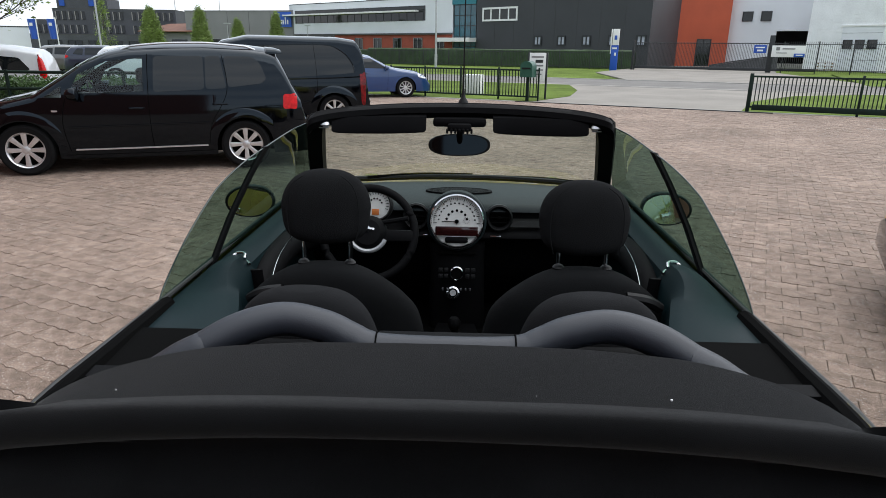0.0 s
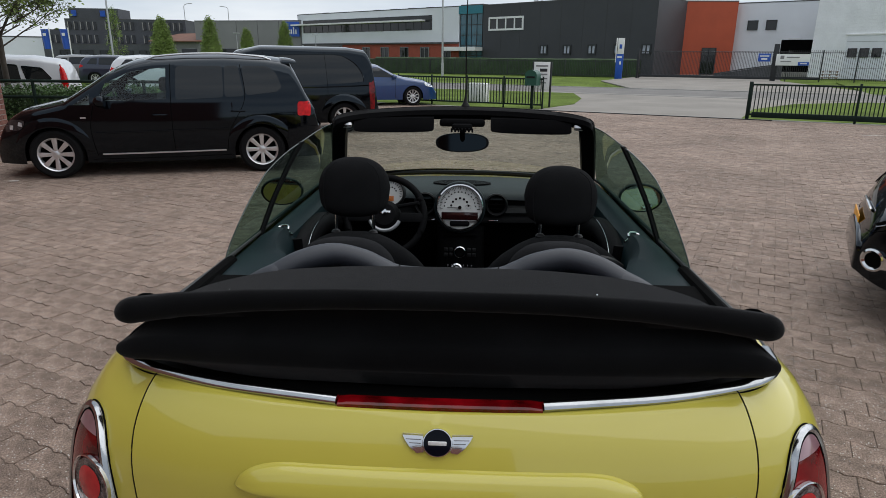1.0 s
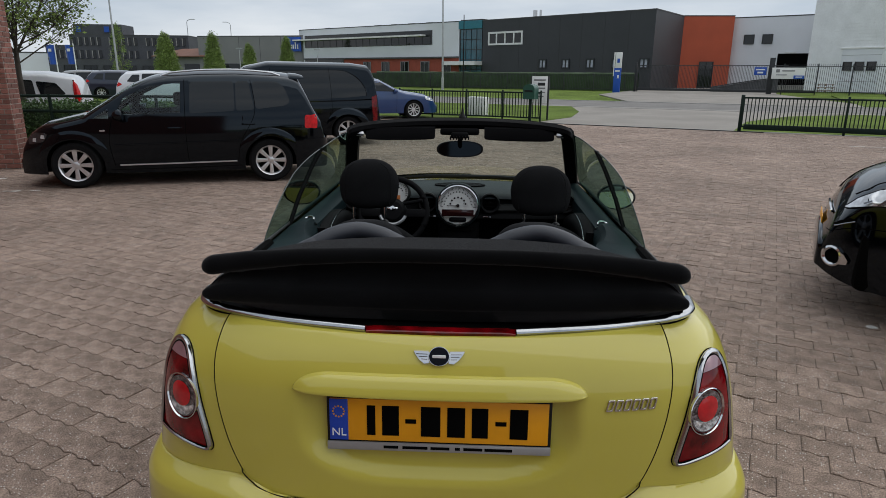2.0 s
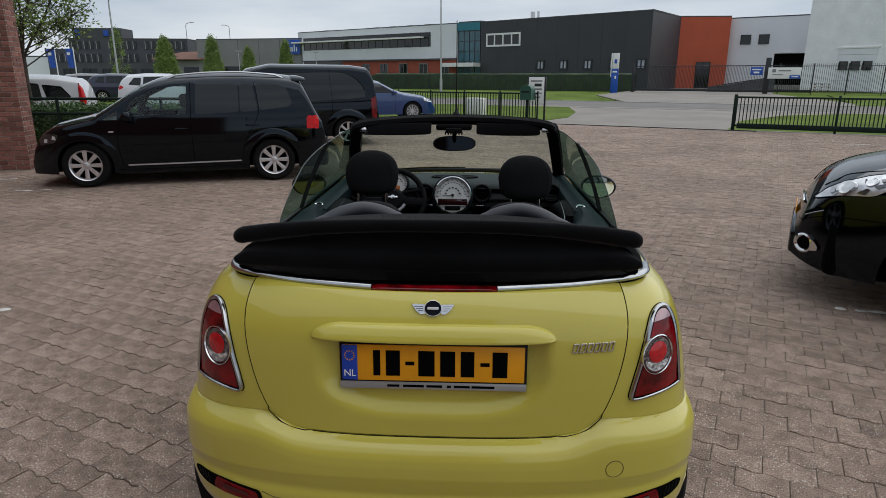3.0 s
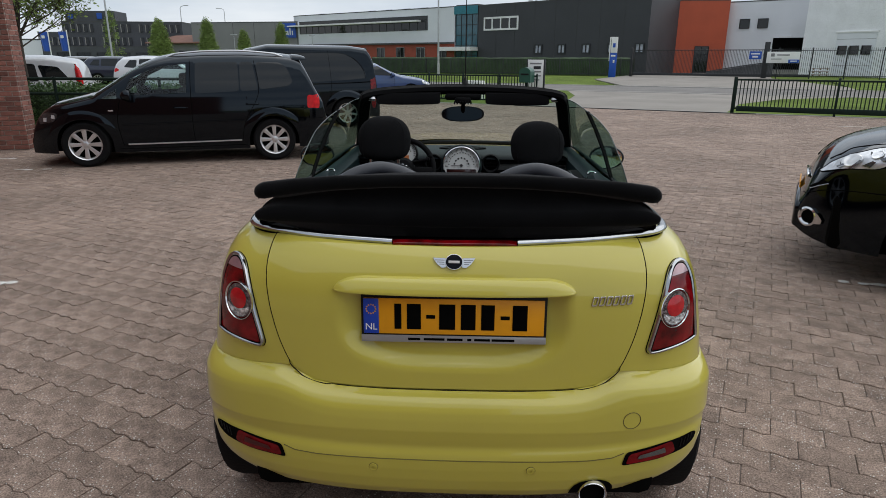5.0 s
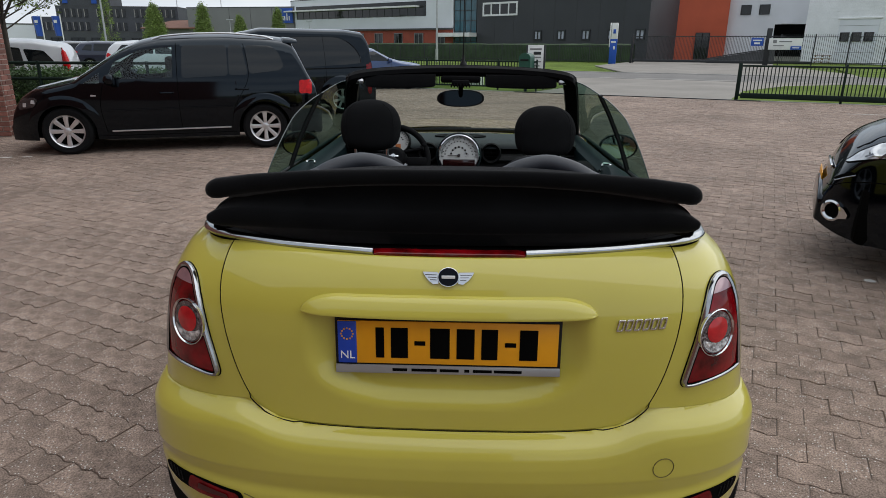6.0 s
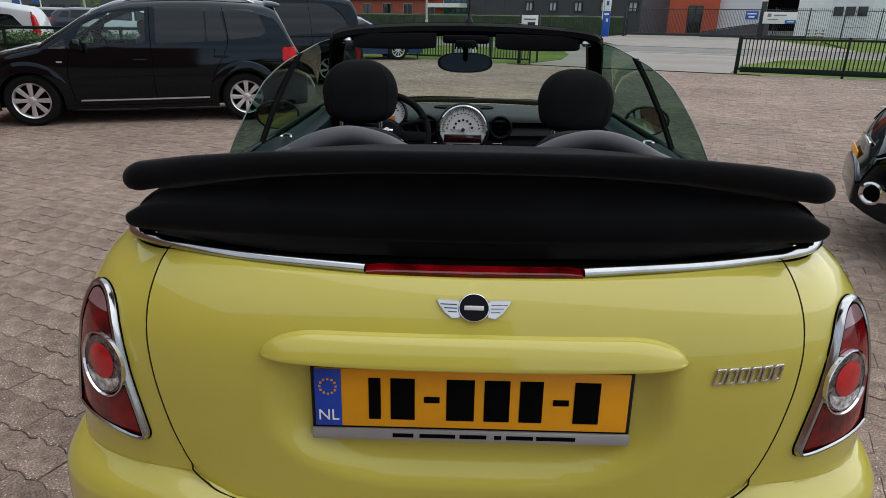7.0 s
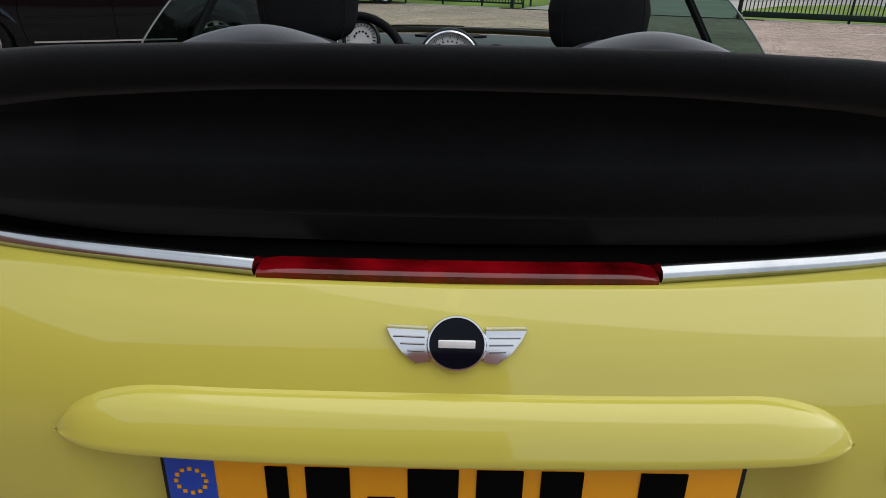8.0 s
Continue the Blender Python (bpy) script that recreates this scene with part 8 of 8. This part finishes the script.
top = [(x, y + 0.03, z - 0.02) for x, y, z in smooth_poly([(-x, y, z) for x, y, z in reversed(HEAD[1:-1])] + HEAD[:-1], 5, False)]
n = len(top)
bt = smooth_poly([(-x, y, z) for x, y, z in reversed(BASE[1:])] + BASE, 5, False)
bt = [bt[round(i * (len(bt) - 1) / (n - 1))] for i in range(n)]
loft(bm, [[tuple(Vector(a) + (Vector(b) - Vector(a)) * k + Vector((0, 0.03, 0.018)) * math.sin(math.pi * k)) for a, b in zip(top, bt)] for k in [i / 8 for i in range(9)]], False, False)
pane = part("pane", bm, SCREENGLASS, ws)
pane.visible_shadow = False
bm = bm_new()
tube(bm, [(x, y, z) for x, y, z in bt], 0.014, 8)
part("cowl_seal", bm, TRIMBLACK, ws)
bm = bm_new()
box(bm, (0, 2.40, 1.292), (0.2, 0.07, 0.034), 0.012)
box(bm, (0, 2.375, 1.275), (0.09, 0.06, 0.03), 0.01)
for k in range(7):
    box(bm, (-0.045 + 0.015 * k, 2.345, 1.263), (0.008, 0.012, 0.018), 0.002, seg=1)
part("switch_panel", bm, CABINBLACK, ws)
bm = bm_new()
tube(bm, [(0, 2.42, 1.28), (0, 2.48, 1.24), (0, 2.505, 1.2)], 0.012, 10)
im = part("interior_mirror", bm, CABINBLACK, ws, "oval black rear-view mirror")
bm = bm_new()
MM = pose(0, 2.5, 1.19, -6, 0, 4)
rings = [[MM @ Vector((0.124 * k * math.copysign(abs(math.cos(t)) ** 0.8, math.cos(t)), d, 0.044 * k * math.copysign(abs(math.sin(t)) ** 0.8, math.sin(t)))) for t in [2 * math.pi * i / 36 for i in range(36)]] for k, d in ((0.93, -0.004), (0.98, -0.003), (1.0, 0.006), (0.9, 0.028), (0.5, 0.036))]
loft(bm, rings)
part("mirror_shell", bm, TRIMBLACK, im)
bm = bm_new()
loft(bm, [[MM @ Vector((0.124 * k * math.copysign(abs(math.cos(t)) ** 0.8, math.cos(t)), -0.0055, 0.044 * k * math.copysign(abs(math.sin(t)) ** 0.8, math.sin(t)))) for t in [2 * math.pi * i / 36 for i in range(36)]] for k in (0.9, 0.001)], True, False)
part("mirror_glass", bm, mat("dim_mirror_glass", (0.011, 0.015, 0.019), 0.04, 1.0, 0.0), im)
# aerial and wipers
bm = bm_new()
lathe(bm, [(0.02, -0.01), (0.018, 0.004), (0.009, 0.018), (0.006, 0.035), (0.004, 0.05)], "z", 16, Matrix.Translation((0.012, 2.44, 1.36)))
ae = part("aerial", bm, TRIMBLACK, ws)
bm = bm_new()
tube(bm, [(0.012, 2.44, 1.4), (0.013, 2.4, 1.6), (0.014, 2.36, 1.85)], [0.003, 0.0024, 0.002], 8)
part("aerial_rod", bm, TRIMBLACK, ae)
for pts in ([(-0.44, 2.93, 0.966), (-0.2, 2.985, 0.976), (0.06, 3.0, 0.974)], [(0.18, 2.99, 0.968), (0.38, 2.96, 0.97), (0.56, 2.90, 0.966)]):
    bm = bm_new()
    tube(bm, smooth_poly(pts, 5, False), 0.009, 8)
    part("wiper", bm, GAP, ws)

# side windows, raised with the roof down
def lean(y, z, sg):
    return Vector((sg * (0.694 - (0.10 + 0.3 * min(max((y - 1.7) / 0.65, 0), 1)) * (z - 0.96)), y, z))


for sg in (1, -1):
    sw_ = thing("side_window", "", "")
    sw_.parent = mini
    DOORWIN = [(1.665, 0.95), (2.82, 0.95), (2.79, 0.99), (2.62, 1.105), (2.45, 1.215), (2.33, 1.285), (2.2, 1.275), (2.02, 1.245)]
    QUART = [(1.335, 0.95), (1.66, 0.95), (2.012, 1.243), (1.9, 1.225), (1.76, 1.19), (1.62, 1.14), (1.5, 1.085), (1.41, 1.03), (1.36, 0.99)]
    for nm, poly in (("door_pane", DOORWIN), ("quarter_pane", QUART)):
        bm = bm_new()
        patch(bm, poly, 0.1, lambda y, z: lean(y, z, sg))
        g = part(nm, bm, SIDEGLASS, sw_, "green-tinted clear side glass")
        g.visible_shadow = False
    bm = bm_new()
    loft(bm, [[lean(y - 0.017, z, sg) + Vector((sg * 0.006, 0, 0)), lean(y + 0.017, z, sg) + Vector((sg * 0.006, 0, 0)), lean(y + 0.017, z, sg) - Vector((sg * 0.006, 0, 0)), lean(y - 0.017, z, sg) - Vector((sg * 0.006, 0, 0))] for y, z in ((1.662, 0.95), (1.80, 1.065), (1.92, 1.165), (2.016, 1.246))])
    part("divider", bm, CABINBLACK, sw_)
    bm = bm_new()
    tube(bm, [lean(y, z, sg) for y, z in smooth_poly([(1.333, 0.95), (1.36, 0.99), (1.41, 1.03), (1.5, 1.085), (1.62, 1.14), (1.76, 1.19), (1.9, 1.225), (2.02, 1.245), (2.2, 1.275), (2.33, 1.285)], 5, False)], 0.0022, 6)
    part("glass_edge", bm, mat("dark_glass_edge", (0.02, 0.035, 0.03), 0.2) if sg > 0 else bpy.data.materials["dark_glass_edge"], sw_)
    # door mirror
    dm = thing("door_mirror", "", "")
    dm.parent = mini
    dm.matrix_basis = pose(sg * (0.862 if sg < 0 else 0.84), 2.50, 0.945, -4.8 if sg < 0 else -4.6, 0, 15.5 if sg < 0 else -11)
    bm = bm_new()
    loft(bm, [[(0.098 * k * math.cos(t), d, 0.066 * k * math.sin(t)) for t in [2 * math.pi * i / 32 for i in range(32)]] for k, d in ((0.94, -0.02), (1.0, -0.016), (1.03, 0.01), (0.98, 0.05), (0.8, 0.085), (0.45, 0.105), (0.1, 0.11))])
    part("mirror_shell", bm, TRIMBLACK, dm)
    bm = bm_new()
    loft(bm, [[(0.098 * k * math.cos(t), -0.0215, 0.066 * k * math.sin(t)) for t in [2 * math.pi * i / 32 for i in range(32)]] for k in (0.9, 0.001)], True, False)
    part("mirror_glass", bm, MIRRORGLASS, dm)
    bm = bm_new()
    tube(bm, [(-sg * 0.19, 0.06, -0.03), (-sg * 0.12, 0.05, -0.045), (-sg * 0.05, 0.03, -0.045)], [0.03, 0.024, 0.02], 10)
    part("mirror_arm", bm, TRIMBLACK, dm)


# bonnet and nose
class Nose(Shell):
    def side(self, y, z):
        k = side_k(y)
        if y > self.L - self.nose:
            k -= self.nk * (1 - max(self.L - y, 0) / self.nose) ** 2.4
        top = self.T(y)
        r = min(self.rt, (top - self.z0(y)) * 0.5)
        t = min(max((z - top + r) / r, 0), 1)
        return curve(z, SIDE_Z, SIDE_W) * k * (1 + 0.16 * max(z - 0.93, 0)) * math.sqrt(max(1 - t ** 3.2, 0))


nose = Nose(1.19, 0.8, [(0, 0.957), (0.2, 0.94), (0.5, 0.875), (0.8, 0.805), (1.0, 0.73), (1.12, 0.62), (1.19, 0.5)], 0.2, 0.95, 0.3, (AX_F - 2.88,), ARCH, 0.06, 0.6, 0.01, 0.3, 0.0, 0.06)
bm = nose.body(bm_new())
bmesh.ops.translate(bm, verts=bm.verts[:], vec=(0, 2.88, 0))
part("front_body", bm, YELLOW, mini)
for sg in (1, -1):
    bm = bm_new()
    lathe(bm, [(0.001, 0.05), (0.08, 0.045), (0.1, 0.02), (0.105, -0.02)], "y", 32, pose(sg * 0.56, 3.86, 0.70, -25, 0, -sg * 12))
    hl = part("head_lamp", bm, CLEARLENS, mini)
    for y in (AX_R, AX_F):
        wheel(mini, sg * 0.708, y, TYRE_R, 0.195, sg, 5, 0.05)


# ---- brick pier, hedge and tree at the yard's side ----
BRICK = mat("dark_red_brick", (0.21, 0.088, 0.066), 0.85, 0.0, 0.2, 8.0, bump=0.5, bscale=120, fine=0.25, rand=0.35)
MORTAR = mat("grey_mortar", (0.4, 0.36, 0.32), 0.95, 0.0, 0.2, 8.0, bump=0.3, fine=0.2)


def brick_wall(name, label, m, w, h, d, n_parts):
    """A wall of bricks in running bond, proud of their mortar."""
    wall = thing(name, label, "wall", m, kind="structure")
    bm = bm_new()
    box(bm, (-w / 2, d / 2, h / 2), (w, d, h))
    part("mortar", bm, MORTAR, wall, smooth=False)
    bl, bh, j = 0.22, 0.066, 0.014
    me_cache = {}

    def brick_me(l):
        k = round(l, 3)
        if k not in me_cache:
            b = bm_new()
            box(b, (0, 0, 0), (l, 0.03, bh), 0.004, seg=1)
            me_cache[k] = bpy.data.meshes.new("brick")
            b.to_mesh(me_cache[k])
            b.free()
            me_cache[k].materials.append(BRICK)
        return me_cache[k]
    rng = random.Random(5)
    count = 0
    rest = bm_new()
    for r in range(int(h / (bh + j))):
        z = r * (bh + j) + bh / 2 + j
        x = 0.0
        first = 0.1 if r % 2 else bl
        while x < w - 0.05:
            l = min(first, w - x)
            first = bl
            c = (-x - l / 2, -0.001 + rng.uniform(-0.002, 0.002), z)
            if count < n_parts and x < 1.2 and z < 2.6:
                ob = new("brick", brick_me(l))
                ob.parent, ob.location = wall, c
                count += 1
            else:
                box(rest, c, (l, 0.03, bh))
            x += l + j
        y = 0.016
        first = 0.1 if r % 2 == 0 else bl
        while y < d - 0.05:
            l = min(first, d - y)
            first = bl
            box(rest, (-0.006, y + l / 2, z), (0.03, l, bh))
            y += l + j
    tagged(part("bricks", rest, BRICK, wall, smooth=False), kind="stuff")
    return wall


# the workshop that encloses the yard behind and beside the camera
# the west wall is out of view, added to block sky light from the left
for nm, c, sz, lb in (("wall_west", (-11.6, -3.2, 3.5), (3.6, 24.0, 7.0), "unseen red brick wall beside the yard, added to block sky light"), ("wall_south", (-12.5, -11.0, 3.1), (27.0, 4.0, 6.2), "plain red brick workshop wall behind the yard")):
    bm = bm_new()
    box(bm, (0, 0, 0), sz, 0.02)
    solo(nm, bm, BRICK, lb, kind="structure", m=Matrix.Translation(c), smooth=False)
    bm = bm_new()
    box(bm, (0, 0, sz[2] / 2 + 0.08), (sz[0] + 0.1, sz[1] + 0.1, 0.16), 0.02)
    solo(nm + "_coping", bm, KERB, "pale concrete coping on the workshop wall", kind="structure", m=Matrix.Translation(c), smooth=False)

brick_wall("wall_brick", "dark red brick wall end beside the people carrier", pose(-7.34, 9.25, 0, 0, 0, 12), 2.4, 5.4, 0.35, 220)

# leafy hedge behind the people carrier
rng = random.Random(11)
hedge = thing("hedge", "loose green leafy hedge behind a tubular rail", "hedge", pose(-9.6, 11.4, 0, 0, 0, 2))
bm = bm_new()
rings = []
for i in range(21):
    x = 5.6 * i / 20
    rings.append([(x, -0.32 + rng.uniform(-0.05, 0.05), 0), (x, -0.36 + rng.uniform(-0.06, 0.06), 0.55), (x, -0.22, 0.86 + rng.uniform(-0.06, 0.05)), (x, 0.22, 0.88 + rng.uniform(-0.06, 0.05)), (x, 0.38, 0.5), (x, 0.34, 0)])
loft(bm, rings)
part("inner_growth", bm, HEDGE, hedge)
bm = bm_new()
pts = []
for _ in range(11000):
    x, a = rng.uniform(0, 5.6), rng.random()
    if a < 0.6:
        pts.append(Vector((x, -0.4 + rng.gauss(0, 0.05), rng.uniform(0.05, 0.95))))
    else:
        pts.append(Vector((x, rng.uniform(-0.4, 0.4), 0.92 + rng.gauss(0, 0.06))))
leaf_cloud(bm, pts, 0.035, rng)
tagged(part("leaves", bm, LEAF, hedge, smooth=False), kind="stuff")
rail = thing("tube_rail", "dark green tubular rail in front of the hedge", "railing", pose(-10.2, 10.85, 0, 0, 0, 2))
for z in (1.12, 0.84):
    bm = bm_new()
    tube(bm, [(0, 0, z), (3, 0, z - 0.005), (6.6, 0, z)], 0.028, 10)
    part("rail", bm, FENCEGREEN, rail)
for x in (0.4, 2.4, 4.4, 6.4):
    bm = bm_new()
    tube(bm, [(x, 0, 0), (x, 0, 1.15)], 0.03, 10)
    part("post", bm, FENCEGREEN, rail)


def open_tree(x, y, h, seed):
    """A slender tree: a forked trunk, rising limbs, twigs and loose sprays of leaves."""
    rng = random.Random(seed)
    t = thing("tree", "slender open-crowned tree with small fresh leaves", "tree", pose(x, y, 0))
    bm = bm_new()
    tips = []

    def limb(p, d, ln, r, depth):
        pts, rr = [p], [r]
        n = 5
        for i in range(n):
            d = (d + Vector((rng.gauss(0, 0.12), rng.gauss(0, 0.12), rng.gauss(0.03, 0.06)))).normalized()
            p = p + d * ln / n
            if p.x > 1.35 + 0.25 * math.sin(p.z * 5):
                break
            pts.append(p)
            rr.append(r * (1 - 0.5 * (i + 1) / n))
            if depth < 3 and i >= 1:
                for _ in range(2 if depth else 1):
                    a = rng.uniform(0, 6.3)
                    side = Vector((math.cos(a), math.sin(a), rng.uniform(0.1, 0.7))).normalized()
                    limb(p, (d * 0.5 + side).normalized(), ln * rng.uniform(0.4, 0.62), r * 0.45, depth + 1)
            if depth >= 1:
                tips.append(p)
        if len(pts) > 1:
            tube(bm, pts, rr, 7 if depth < 2 else 4)
    tube(bm, [(0, 0, 0), (0.02, 0.01, 0.7), (0.0, 0.02, 1.4), (0.03, 0, 2.0)], [0.075, 0.062, 0.056, 0.05], 9)
    for a in (0.3, 1.2, 2.0, 3.0, 3.6, 4.4, 5.2, 5.9):
        limb(Vector((0.03, 0, 1.9)), Vector((0.75 * math.cos(a), 0.75 * math.sin(a), 1)).normalized(), h * rng.uniform(0.4, 0.62), 0.026, 0)
    for k in range(13):
        a = 0.5 + 2.4 * k
        limb(Vector((0.02, 0, 1.7 + 0.07 * k)), Vector((math.cos(a), math.sin(a), 0.5)).normalized(), rng.uniform(1.0, 1.7), 0.016, 1)
    part("trunk", bm, BARK, t)
    bm = bm_new()
    pts = [q + Vector((rng.gauss(0, 0.11), rng.gauss(0, 0.11), rng.gauss(-0.03, 0.08))) for q in tips for _ in range(5)]
    rng.shuffle(pts)
    leaf_cloud(bm, pts[:15000], 0.042, rng)
    tagged(part("crown", bm, TREELEAF, t, smooth=False), kind="stuff")
    return t


open_tree(-9.5, 12.6, 5.2, 21)

# ---- paving bricks of the yard, laid in running bond ----
BL, BW, ROWDIR = 0.2, 0.1355, radians(-25.0)
rng = np.random.default_rng(3)
cr, sr = math.cos(ROWDIR), math.sin(ROWDIR)
gi, gj = np.meshgrid(np.arange(-75, 200), np.arange(-105, 105), indexing="ij")
bx = (gj + 0.5 * (gi % 2)) * BL
by = gi * BW
px, py = cr * bx - sr * by, sr * bx + cr * by
keep = (0.417 * px + 0.909 * py < EDGE - 0.25) & (py > -5.0) & (px > -9.6) & (px < 14)
bx, by, px, py = bx[keep], by[keep], px[keep], py[keep]
WAVE = 0.009


RIM = [(u / 3, -1) for u in range(-3, 4)] + [(u / 3, 1) for u in range(3, -4, -1)]


def brick_verts(x, y, jit):
    """A wavy-sided interlocking paver: a flat top, a worn rim and sides down to the sand."""
    hl, hw = BL / 2 - 0.001, BW / 2 - 0.0009
    out = []
    for z, e in ((0.0, 0.0036), (-0.0022, 0.0006), (-0.012, 0.0)):
        ring = []
        for u, v in RIM:
            xx = u * (hl - 2.2 * e)
            ring.append((x + xx, y + v * (hw - e) + WAVE * math.sin(4 * math.pi * (xx / BL) + 0.6), z + jit[0] + u * jit[1] + v * jit[2]))
        out += ring
    return out


BF = [tuple(range(14))] + [(k * 14 + a, (k + 1) * 14 + a, (k + 1) * 14 + (a + 1) % 14, k * 14 + (a + 1) % 14) for k in (0, 1) for a in range(14)]
near_stretch = (px < -0.95) & (px > -3.2) & (py > 0.2) & (py < 5.0)
yard = bpy.data.objects["pavement"]
shapes = []
for k in range(8):
    me = bpy.data.meshes.new("paving_brick")
    me.from_pydata(brick_verts(0, 0, (rng.normal(0, 0.0012), rng.normal(0, 0.0009), rng.normal(0, 0.0007))), [], BF)
    me.materials.append(PAVER)
    shapes.append(me)
made = 0
for i in np.nonzero(near_stretch)[0]:
    if made >= 300:
        near_stretch[i] = False
        continue
    ob = new("brick", shapes[made % 8])
    ob.parent, ob.location, ob.rotation_euler = yard, (px[i], py[i], 0.0), (0, 0, ROWDIR)
    made += 1
far = ~near_stretch
verts, faces = [], []
for x, y in zip(bx[far], by[far]):
    o = len(verts)
    verts += brick_verts(x, y, (rng.normal(0, 0.0012), rng.normal(0, 0.0009), rng.normal(0, 0.0007)))
    faces += [tuple(o + v for v in f) for f in BF]
me = bpy.data.meshes.new("bricks")
me.from_pydata(verts, [], faces)
me.materials.append(PAVER)
ob = tagged(new("bricks", me), kind="stuff")
ob.parent, ob.rotation_euler = yard, (0, 0, ROWDIR)
